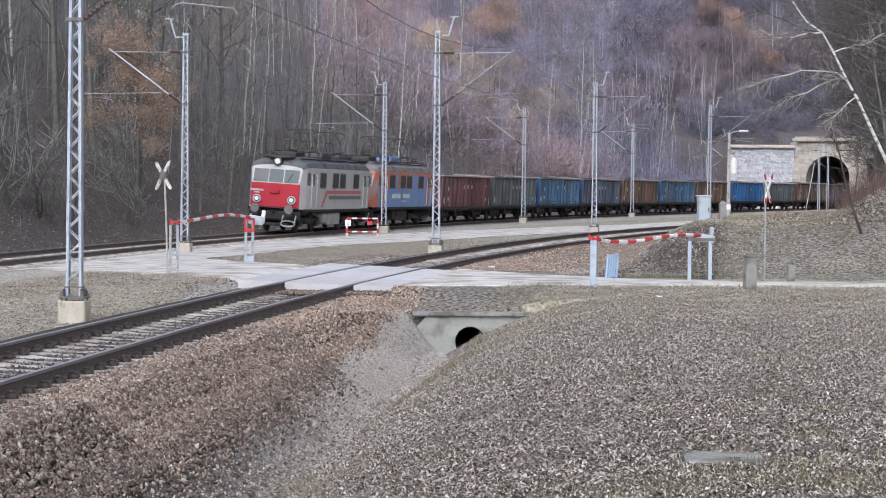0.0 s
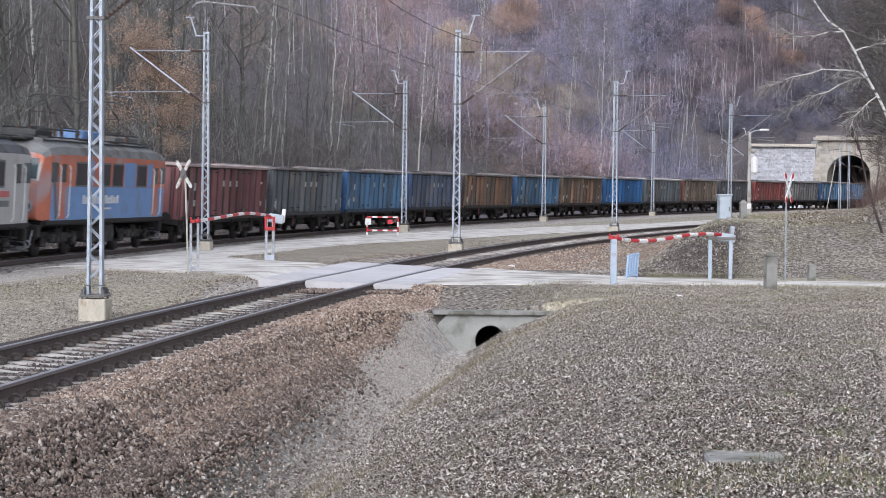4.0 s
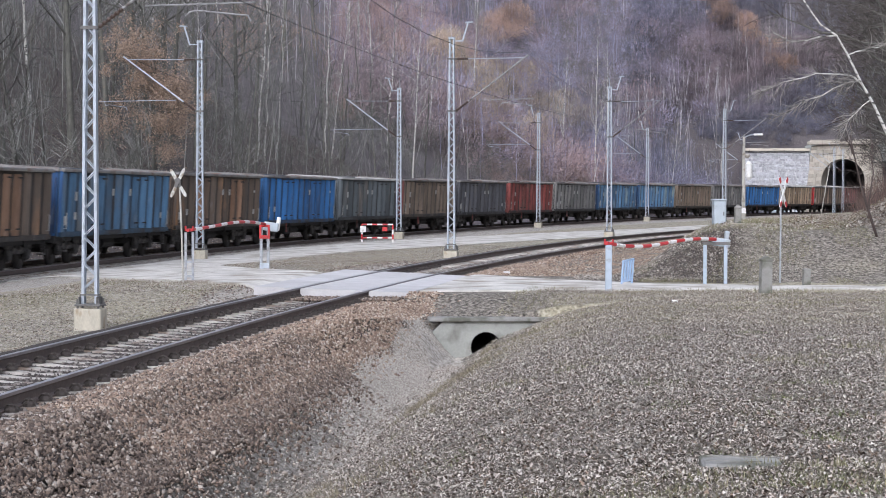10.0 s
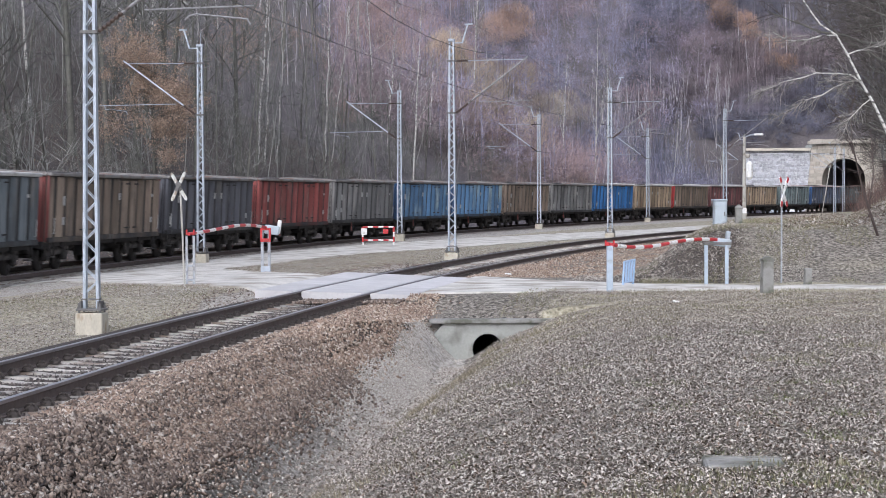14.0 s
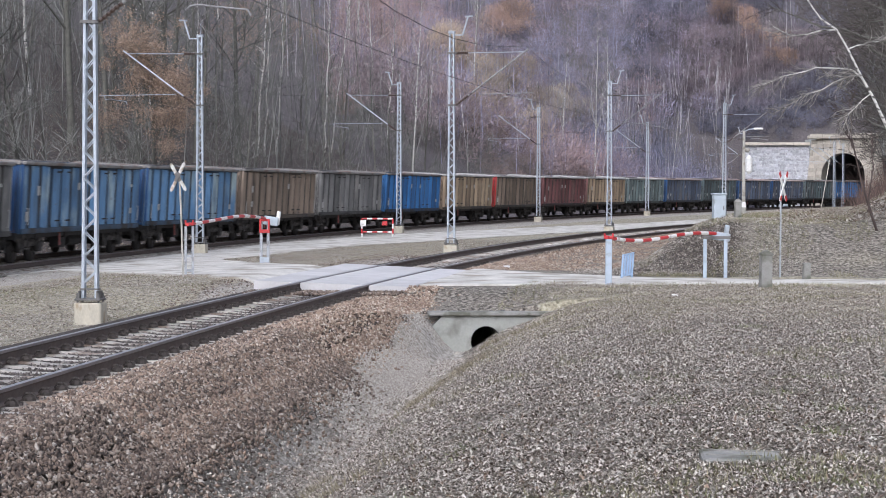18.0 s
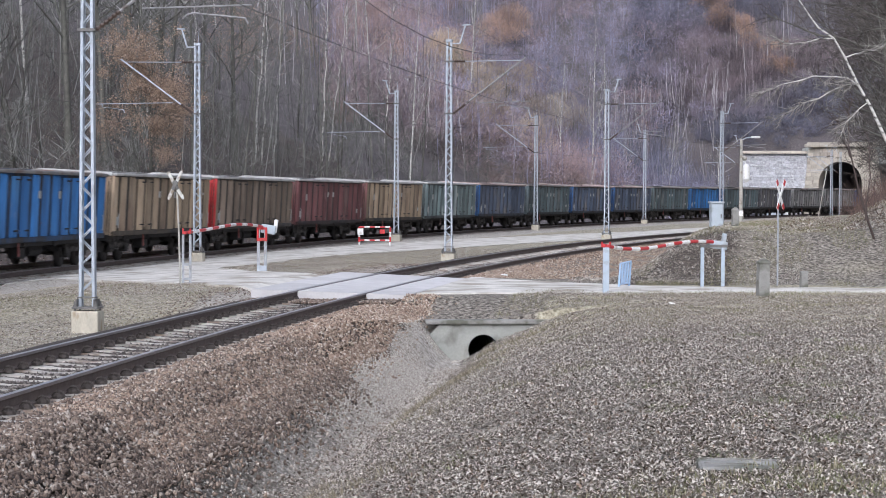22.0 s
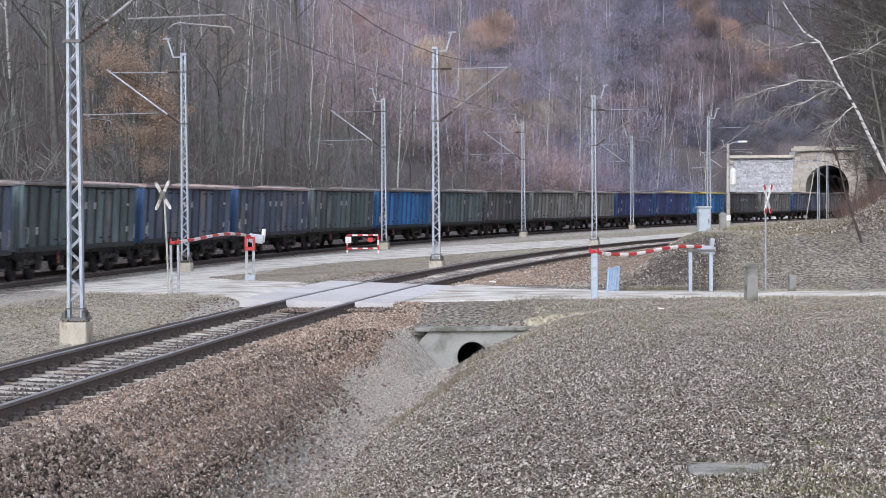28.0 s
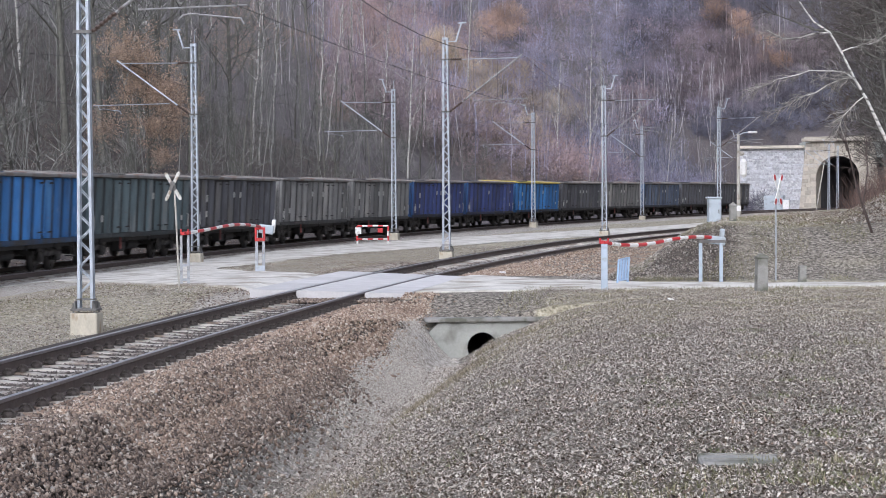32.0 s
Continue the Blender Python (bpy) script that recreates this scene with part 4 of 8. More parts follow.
wires(NEAR, [float(side(NEAR, x, y)[1]) for x, y in NEAR_POLES], 0.12, -24, 170, "near track wires")
# earth wires along the pole tops
for pts, up, dx in (([(*beside(FAR, s, o), float(far_rail(s)) + 0.3) for s, o in [(-20, 3)] + FAR_POLES], 8.6, -0.75), ([(x, y, 0.2 + 0.003 * (y - 40)) for x, y in [(-13.5, 2.0)] + NEAR_POLES], 8.6, 0.75)):
    m = Mesh()
    for a, b in zip(pts, pts[1:]):
        m.tube([(a[0] + (b[0] - a[0]) * f + dx, a[1] + (b[1] - a[1]) * f, a[2] + (b[2] - a[2]) * f + up - 2.4 * f * (1 - f)) for f in np.linspace(0, 1, 9)], 0.006, 4)
    tagged(new("earth_wire", m.data("earth_wire", WIRE)), "thin sagging earth wire along the pole tops", "overhead wire", "earth wires")


# ---------------------------------------------------------------- train
UNDER = material("grimy_black_underframe", (0.028, 0.026, 0.026), 0.8, 0.2, grain=8, vary=0.4)
BOGIE = material("dusty_bogie_iron", (0.05, 0.046, 0.044), 0.85, 0.2, grain=8, vary=0.4, stain=(0.12, 0.108, 0.10), stain_at=3, stain_amount=0.5)
TYRE = material("wheel_steel", (0.05, 0.045, 0.043), 0.6, 0.5, grain=8, vary=0.3)
MARK = material("white_lettering", (0.40, 0.40, 0.39), 0.7, grain=9, vary=0.2)
RIM = material("worn_grey_steel_rim", (0.23, 0.22, 0.215), 0.7, 0.2, grain=3, vary=0.25, stain=(0.17, 0.12, 0.10), stain_at=1.5, stain_amount=0.55)
RIM_PALE = material("pale_scraped_rim", (0.47, 0.465, 0.46), 0.65, 0.1, grain=3, vary=0.2, stain=(0.30, 0.28, 0.26), stain_at=1.5, stain_amount=0.45)
RIM_PINK = material("dusty_pink_rim", (0.42, 0.33, 0.315), 0.7, grain=3, vary=0.2, stain=(0.30, 0.26, 0.25), stain_at=1.5, stain_amount=0.5)
RIM_YELLOW = material("yellow_painted_rim", (0.52, 0.42, 0.10), 0.6, grain=3, vary=0.2)


def paint(name, colour, dirt, amount):
    """Wagon paint: tones that change from rib to rib, run-down coal streaks, pale scuffs and rust chips."""
    mt = material(name, colour, 0.72, grain=0.9, vary=0.2, bump=0.1, stain=dirt, stain_at=0.9, stain_amount=amount, streak=0.35, thing_vary=0.34)
    nd, ln = mt.node_tree.nodes, mt.node_tree.links
    bs, mp = nd["Principled BSDF"], next(n for n in nd if n.type == "MAPPING")
    out = bs.inputs["Base Color"].links[0].from_socket
    for scale, squash, lo, hi, most, tone in ((2.6, 0.35, 0.5, 0.72, 0.7, (0.035, 0.033, 0.034)), (3.4, 0.8, 0.6, 0.74, 0.45, tuple(0.35 * c + 0.27 for c in colour)), (9.0, 1.6, 0.63, 0.7, 0.6, (0.13, 0.062, 0.035))):
        sq = nd.new("ShaderNodeMapping")
        sq.inputs["Scale"].default_value = (1, 1, squash)
        sq.inputs["Location"].default_value = (scale, 2 * scale, 3 * scale)
        ln.new(mp.outputs[0], sq.inputs["Vector"])
        n = nd.new("ShaderNodeTexNoise")
        n.inputs["Scale"].default_value, n.inputs["Detail"].default_value, n.inputs["Roughness"].default_value = scale, 7, 0.65
        ln.new(sq.outputs[0], n.inputs["Vector"])
        r = nd.new("ShaderNodeMapRange")
        r.inputs["From Min"].default_value, r.inputs["From Max"].default_value, r.inputs["To Max"].default_value = lo, hi, most
        ln.new(n.outputs["Fac"], r.inputs["Value"])
        mx = nd.new("ShaderNodeMix")
        mx.data_type = "RGBA"
        ln.new(r.outputs[0], mx.inputs["Factor"])
        ln.new(out, mx.inputs["A"])
        mx.inputs["B"].default_value = (*tone, 1)
        out = mx.outputs["Result"]
    ln.new(out, bs.inputs["Base Color"])
    return mt


PAINTS = {
    "maroon": paint("faded_maroon_paint", (0.165, 0.07, 0.072), (0.20, 0.125, 0.115), 0.5),
    "slate": paint("slate_grey_paint", (0.125, 0.145, 0.158), (0.204, 0.184, 0.166), 0.45),
    "blue": paint("mid_blue_paint", (0.090, 0.193, 0.327), (0.128, 0.140, 0.153), 0.55),
    "navy": paint("dusty_navy_paint", (0.10, 0.128, 0.19), (0.19, 0.18, 0.18), 0.5),
    "rust": paint("rusted_brown_paint", (0.151, 0.115, 0.090), (0.332, 0.178, 0.089), 0.6),
    "bright": paint("bright_blue_paint", (0.042, 0.168, 0.42), (0.089, 0.255, 0.510), 0.35),
    "sky": paint("light_blue_paint", (0.125, 0.25, 0.43), (0.383, 0.484, 0.510), 0.55),
    "brown": paint("dusty_brown_paint", (0.215, 0.168, 0.13), (0.30, 0.23, 0.18), 0.55),
    "coal": paint("coal_dark_paint", (0.095, 0.097, 0.112), (0.128, 0.122, 0.115), 0.5),
    "red": paint("dull_red_paint", (0.266, 0.073, 0.066), (0.191, 0.109, 0.095), 0.5),
    "ash": paint("ash_grey_paint", (0.20, 0.20, 0.20), (0.332, 0.319, 0.306), 0.55),
    "tan": paint("dusty_tan_paint", (0.37, 0.285, 0.20), (0.25, 0.175, 0.125), 0.55),
    "green": paint("dark_green_paint", (0.10, 0.135, 0.148), (0.20, 0.205, 0.205), 0.5),
    "royal": paint("royal_blue_paint", (0.045, 0.066, 0.20), (0.10, 0.105, 0.16), 0.4),
    "mint": paint("grey_green_paint", (0.19, 0.245, 0.25), (0.459, 0.497, 0.484), 0.5),
}
CLEAN_BLUE = paint("clean_blue_end_paint", (0.03, 0.10, 0.26), (0.05, 0.13, 0.30), 0.3)
RUSTED = paint("orange_rusted_sheet", (0.28, 0.165, 0.105), (0.17, 0.12, 0.09), 0.5)
# sheets between the ribs: black coal dust, plus the recesses' shade painted in
DUST_SHADE = {}
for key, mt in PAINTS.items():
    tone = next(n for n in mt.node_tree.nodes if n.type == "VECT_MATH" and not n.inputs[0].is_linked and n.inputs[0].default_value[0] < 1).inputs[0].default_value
    DUST_SHADE[key] = paint("coal_dusted_" + key + "_sheet", tuple(0.3 * c for c in tone), (0.025, 0.024, 0.026), 0.75)
WORDS = {"maroon": "faded maroon", "slate": "slate grey", "blue": "mid blue", "navy": "dusty navy", "rust": "rust-streaked brown", "bright": "bright blue", "sky": "light blue", "brown": "dusty brown", "coal": "coal-dark", "red": "dull red", "ash": "ash grey", "tan": "dusty tan", "green": "dark green", "royal": "royal blue", "mint": "grey-green"}
HALF, BODY, SILL, TOP = 1.4, 12.9, 0.98, 3.2


def wheelset_mesh(r):
    m = Mesh()
    m.tube([(0, -0.8, 0), (0, 0.8, 0)], 0.08, 8)
    for s in (-1, 1):
        y = s * 0.75
        m.tube([(0, y - 0.065, 0), (0, y - 0.03, 0), (0, y + 0.03, 0), (0, y + 0.065, 0)][:: 1], [r * (1.03 if s > 0 else 0.99), r, r, r * (0.99 if s > 0 else 1.03)], 20)
        m.tube([(0, s * 0.8, 0), (0, s * 0.86, 0)], [0.16, 0.12], 8)
        for i in range(4):
            a = math.pi / 2 * i
            m.box((0.28 * math.cos(a), s * 0.822, 0.28 * math.sin(a)), (0.07, 0.02, 0.07))
    return m


WHEELSET = wheelset_mesh(0.46).data("wheelset", TYRE, True)


def bogie_mesh(base, deep):
    m = Mesh()
    for s in (-1, 1):
        y = s * 1.0
        m.box((0, y, 0.62), (base * 0.62, 0.12, deep), bev=0.03)
        for t in (-1, 1):
            m.box((t * base / 2, y, 0.5), (0.34, 0.2, 0.32), bev=0.04)
            m.box((t * base / 2, y, 0.74), (0.6, 0.16, 0.14), bev=0.03)
            m.bar((t * base * 0.28, y, 0.62), (t * base * 0.5, y, 0.76), 0.12, 0.16, up=(0, 1, 0))
            for dx in (-0.2, 0.2):
                m.tube([(t * base / 2 + dx, y + s * 0.04, 0.5), (t * base / 2 + dx, y + s * 0.04, 0.72)], 0.065, 8)
        m.tube([(0, y, 0.66), (0, y, 0.92)], 0.14, 8)
    m.box((0, 0, 0.72), (0.5, 2.1, 0.24), bev=0.04)
    for t in (-1, 1):
        m.box((t * (base / 2 + 0.55), 0, 0.62), (0.12, 1.9, 0.14))
    return m


def bogie(parent, x, mesh, base, r=0.46):
    b = part("bogie", mesh, BOGIE, parent)
    b.matrix_basis = pose(x, 0, 0)
    for t in (-1, 1):
        w = part("wheelset", WHEELSET, None, b)
        w.matrix_basis = pose(t * base / 2, 0, 0.46)
    return b


def ends(parent, x, z=1.05):
    """Buffers, hook and hoses at both ends."""
    for e in (-1, 1):
        for s in (-1, 1):
            part("buffer", Mesh().tube([(e * (x - 0.56), s * 0.875, z), (e * (x - 0.3), s * 0.875, z)], 0.11, 10).tube([(e * (x - 0.3), s * 0.875, z), (e * (x - 0.05), s * 0.875, z)], 0.075, 10).tube([(e * (x - 0.05), s * 0.875, z), (e * (x - 0.01), s * 0.875, z)], [0.23, 0.21], 14), UNDER, parent)
        part("coupling", Mesh().box((e * (x - 0.3), 0, z), (0.5, 0.08, 0.12), bev=0.02).box((e * (x - 0.06), 0, z - 0.08), (0.12, 0.06, 0.2), bev=0.02), UNDER, parent)


PITCH = 1.033
RIB_AT = [PITCH * k for k in (-6, -5, -4, -1, 0, 1, 4, 5, 6)]
DOOR_AT = (-2.5 * PITCH, 2.5 * PITCH)
RIDGE = [(-0.26, 0.0), (-0.2, 0.09), (-0.08, 0.14), (0.08, 0.14), (0.2, 0.09), (0.26, 0.0)]


def rib_mesh():
    m = Mesh()
    rings = [[(a, b * k, z) for a, b in RIDGE] for z, k in ((SILL - 0.02, 0.8), (SILL + 0.12, 1.0), (TOP - 0.2, 1.0), (TOP - 0.14, 0.8))]
    return m.loft(rings)


RIB = rib_mesh().data("rib", PAINTS["slate"])


def leaf_mesh(x, y, s):
    """Door leaf: a pressed sheet with one upright ridge."""
    outer = [(-0.49, 0.0)] + RIDGE + [(0.49, 0.0)]
    ring = outer + [(a, -0.03) for a, b in outer[::-1]]
    m = Mesh().loft([[(x + a, y + s * b, z) for a, b in ring] for z in (SILL + 0.16, TOP - 0.2)])
    # the flats beside the ridge take the sheet colour with dust and painted shade
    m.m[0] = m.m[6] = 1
    return m


def build_wagon():
    w = thing("coal_wagon", "slate grey open coal wagon with ribbed steel sides", "freight wagon", "coal wagons")
    for s in (-1, 1):
        part("side_wall", Mesh().box((0, s * (HALF - 0.13), (SILL + TOP) / 2), (BODY, 0.06, TOP - SILL - 0.02), bev=0.008).box((0, s * (HALF - 0.01), SILL + 0.07), (BODY, 0.13, 0.16), bev=0.015), PAINTS["slate"], w)
        for x in RIB_AT:
            r = part("rib", RIB, None, w)
            r.matrix_basis = pose(x, s * (HALF - 0.105), 0, 0, 0, 0 if s > 0 else 180)
        for x in DOOR_AT:
            y = s * (HALF - 0.08)
            for d in (-PITCH / 2, PITCH / 2):
                part("door", leaf_mesh(x + d, y, s), [PAINTS["slate"], DUST_SHADE["slate"]], w)
                for z in (SILL + 0.36, TOP - 0.3):
                    part("hinge_bar", Mesh().box((x + d, y + s * 0.14, z), (0.42, 0.04, 0.05), bev=0.01), UNDER, w, "dark door hinge bar")
            part("latch", Mesh().tube([(x, y + s * 0.07, SILL + 0.25), (x, y + s * 0.07, TOP - 0.3)], 0.022, 6).box((x, y + s * 0.075, SILL + 0.35), (0.26, 0.04, 0.06)), PAINTS["slate"], w)
    for e in (-1, 1):
        m = Mesh().box((e * (BODY / 2 - 0.03), 0, (SILL + TOP) / 2), (0.06, 2 * HALF, TOP - SILL - 0.02), bev=0.008)
        for y in (-0.95, -0.32, 0.32, 0.95):
            part("end_post", Mesh().box((e * (BODY / 2 + 0.05), y, (SILL + TOP) / 2 - 0.05), (0.12, 0.13, TOP - SILL - 0.25), bev=0.02), PAINTS["slate"], w)
        part("end_wall", m, PAINTS["slate"], w)
        part("ladder", Mesh().tube([(e * (BODY / 2 + 0.12), 1.22, 1.1), (e * (BODY / 2 + 0.12), 1.22, 2.9)], 0.015, 5).tube([(e * (BODY / 2 + 0.12), 0.92, 1.1), (e * (BODY / 2 + 0.12), 0.92, 2.9)], 0.015, 5), UNDER, w)
    m = Mesh()
    for s in (-1, 1):
        m.box((0, s * (HALF + 0.01), TOP - 0.05), (BODY + 0.1, 0.16, 0.11), bev=0.025)
    for e in (-1, 1):
        m.box((e * (BODY / 2 + 0.01), 0, TOP - 0.05), (0.15, 2 * HALF - 0.17, 0.13), bev=0.025)
    part("top_rim", m, RIM, w)
    part("floor", Mesh().box((0, 0, SILL + 0.04), (BODY - 0.1, 2 * HALF - 0.14, 0.06)), UNDER, w)
    m = Mesh()
    for s in (-1, 1):
        m.box((0, s * 0.38, 0.88), (13.0, 0.1, 0.24))
        m.box((0, s * 1.15, 0.9), (12.7, 0.12, 0.18))
    for x in (-6.42, -4.5, -1.5, 1.5, 4.5, 6.42):
        m.box((x, 0, 0.88), (0.16, 2.5, 0.22))
    m.tube([(-1.2, 0.75, 0.62), (0.1, 0.75, 0.62)], 0.19, 10)
    m.box((1.3, 0.9, 0.62), (0.7, 0.35, 0.4), bev=0.03)
    m.box((1.3, -0.9, 0.62), (0.5, 0.35, 0.34), bev=0.03)
    m.tube([(-3.4, 0.5, 0.55), (3.4, 0.5, 0.6)], 0.03, 6)
    part("underframe", m, UNDER, w)
    for s in (-1, 1):
        part("brake_lever", Mesh().bar((s * 2.35, s * 1.3, 0.98), (s * 2.35, s * 1.32, 0.6), 0.05, 0.03).box((s * 2.35, s * 1.33, 0.58), (0.16, 0.03, 0.09), bev=0.01), PAINTS["red"], w, "dull red brake lever")
        for e in (-1, 1):
            part("step", Mesh().box((e * 5.9, s * 1.32, 0.5), (0.4, 0.22, 0.035)).bar((e * 5.72, s * 1.4, 0.5), (e * 5.72, s * 1.36, 0.98), 0.03, 0.03).bar((e * 6.08, s * 1.4, 0.5), (e * 6.08, s * 1.36, 0.98), 0.03, 0.03), BOGIE, w)
            part("grab_iron", Mesh().tube([(e * 6.1, s * 1.4, 1.25), (e * 6.1, s * 1.49, 1.25), (e * 6.1, s * 1.49, 1.75), (e * 6.1, s * 1.4, 1.75)], 0.016, 5), MARK, w)
    for s in (-1, 1):
        y = s * (HALF + 0.075)
        for x, z, a, b in ((5.165, 2.3, 0.2, 0.3), (5.165, 1.65, 0.2, 0.24), (1.033, 2.45, 0.2, 0.24), (0.0, 2.45, 0.2, 0.24), (-1.033, 2.45, 0.2, 0.24), (-5.165, 2.5, 0.2, 0.1), (-5.165, 1.6, 0.2, 0.2), (6.198, 1.5, 0.18, 0.3)):
            part("marking", Mesh().box((s * x, y, z), (a, 0.02, b)), MARK, w, "white painted marking")
    ends(w, 7.02)
    bm = bogie_mesh(1.8, 0.2).data("bogie", BOGIE)
    for x in (-4.5, 4.5):
        bogie(w, x, bm, 1.8)
    return w


TRAIN = []  # (vehicle, distance of its middle behind the first wagon's front corner)
# colours of the wagons, from the locomotives to the tail
ORDER = "maroon slate blue navy rust blue rust bright slate brown coal red ash sky sky brown ash bright tan brown maroon tan mint navy green navy navy green bright green coal ash ash royal royal bright coal ash navy coal coal".split()


RIMS = {0: RIM_PINK, 8: RIM_PALE, 18: RIM_PALE, 19: RIM_PALE, 20: RIM_PALE, 21: RIM_PALE, 22: RIM_PALE, 23: RIM_PINK, 25: RIM_PINK, 26: RIM_PINK, 35: RIM_YELLOW}


def repaint(w, key, i):
    rnd = random.Random(i)
    for o in list(w.children):
        kind = o.name.split(".")[0]
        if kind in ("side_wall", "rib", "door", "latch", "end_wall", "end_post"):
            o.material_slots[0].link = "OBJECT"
            o.material_slots[0].material = (DUST_SHADE if kind == "side_wall" else PAINTS)[key]
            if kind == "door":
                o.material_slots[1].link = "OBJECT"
                o.material_slots[1].material = DUST_SHADE[key]
                if key == "rust":
                    o.material_slots[0].material = RUSTED
        if kind in ("end_wall", "end_post") and i in (9, 19, 21):
            o.material_slots[0].material = {9: PAINTS["red"], 19: RED, 21: PAINTS["maroon"]}[i]
        elif kind in ("end_wall", "end_post") and key in ("blue", "sky", "navy", "royal"):
            o.material_slots[0].material = CLEAN_BLUE
        if kind == "marking" and i and rnd.random() < 0.4:
            bpy.data.objects.remove(o)
            continue
        if kind == "top_rim":
            o.material_slots[0].link = "OBJECT"
            o.material_slots[0].material = RIMS.get(i, RIM)
    extra = " and yellow top rim" if i == 35 else ""
    w["label"] = f"{WORDS[key]} open coal wagon with ribbed sides{extra}"


def build_train():
    proto = build_wagon()
    for i, key in enumerate(ORDER):
        if i == 0:
            w = proto
        else:
            w = copy_thing(proto, Matrix())
        repaint(w, key, i)
        TRAIN.append((w, 14.04 * (i + 1) + BODY / 2))


# locomotive -------------------------------------------------------------
GLASS = material("dark_window_glass", (0.03, 0.04, 0.045), 0.08, grain=1, vary=0.1, bump=0)
LOUVRE = material("dark_side_louvres", (0.035, 0.03, 0.035), 0.6, grain=4, vary=0.2, bump=0)
PANE = material("pale_reflecting_glass", (0.07, 0.095, 0.105), 0.12, grain=1, vary=0.15, bump=0)
PANE.node_tree.nodes["Principled BSDF"].inputs["Specular IOR Level"].default_value = 0.25
LENS = material("headlamp_glass", (0.80, 0.79, 0.72), 0.15, grain=3, vary=0.05, bump=0)
LOCO_GREY = material("loco_grey_paint", (0.47, 0.465, 0.455), 0.55, grain=1.5, vary=0.12, stain=(0.30, 0.29, 0.28), stain_at=0.8, stain_amount=0.3)
LOCO_RED = material("loco_red_paint", (0.40, 0.014, 0.032), 0.6, grain=1.5, vary=0.1)
LOCO_BLUE = material("loco_blue_paint", (0.17, 0.31, 0.58), 0.5, grain=1.5, vary=0.12, stain=(0.16, 0.22, 0.34), stain_at=0.8, stain_amount=0.45)
LOCO_ORANGE = material("loco_faded_red_paint", (0.52, 0.17, 0.105), 0.55, grain=1.2, vary=0.2, stain=(0.40, 0.30, 0.30), stain_at=0.7, stain_amount=0.5)
LETTER = material("white_loco_lettering", (0.68, 0.69, 0.70), 0.6, grain=9, vary=0.15)
STRIPE = material("pale_red_stripe", (0.50, 0.12, 0.12), 0.5, grain=3, vary=0.1)
STRIPE_DARK = material("dark_grey_stripe", (0.13, 0.14, 0.14), 0.5, grain=3, vary=0.1)
ROOF = material("sooty_grey_roof", (0.125, 0.13, 0.14), 0.75, grain=2, vary=0.25, stain=(0.07, 0.065, 0.06), stain_at=1.2, stain_amount=0.5)
ROOF_PALE = material("pale_grey_roof", (0.21, 0.21, 0.205), 0.75, grain=2, vary=0.25, stain=(0.14, 0.13, 0.12), stain_at=1.2, stain_amount=0.5)
INSUL = material("roof_insulator_brown", (0.10, 0.06, 0.045), 0.4, grain=3)
DARKGEAR = material("roof_gear_black", (0.06, 0.06, 0.06), 0.6, 0.3, grain=6)


def section(x, w, z0, z1, arch, n=8):
    """Cross-section of the body at x: sides to z1, then an arched roof."""
    pts = [(x, w, z0), (x, w, z1)]
    for i in range(1, n):
        a = math.pi * i / n
        pts.append((x, w * math.cos(a), z1 + arch * math.sin(a) ** 0.8))
    return pts + [(x, -w, z1), (x, -w, z0)]


def panel_on_side(x0, x1, z0, z1, s, lift, skew=0.0):
    """Thin plate on the body side s."""
    y = s * (1.47 + lift)
    d = s * 0.02
    vs = [(x0, y, z0), (x1, y, z0), (x1 + skew, y, z1), (x0 + skew, y, z1)]
    vs += [(x, y - d, z) for x, y, z in vs]
    return Mesh().add(vs, [(0, 1, 2, 3), (7, 6, 5, 4)] + [(i, 4 + i, 4 + (i + 1) % 4, (i + 1) % 4) for i in range(4)])


def pantograph(parent, x):
    m = Mesh()
    for s in (-1, 1):
        m.tube([(x - 0.9, s * 0.55, 4.05), (x + 0.9, s * 0.55, 4.05)], 0.025, 6)
        for e in (-1, 1):
            m.tube([(x + e * 0.75, s * 0.5, 4.08), (x + e * 1.0, s * 0.42, 4.55), (x + e * 0.05, s * 0.28, 5.08)], [0.034, 0.028, 0.022], 6)
    m.tube([(x - 0.98, -0.42, 4.55), (x - 0.98, 0.42, 4.55)], 0.013, 6)
    m.tube([(x + 0.98, -0.42, 4.55), (x + 0.98, 0.42, 4.55)], 0.013, 6)
    for e in (-0.12, 0.12):
        m.tube([(x + e, -0.85, 5.03), (x + e, -0.6, 5.14), (x + e, 0.6, 5.14), (x + e, 0.85, 5.03)], 0.02, 6)
    return part("pantograph", m, DARKGEAR, parent, "raised black diamond pantograph")


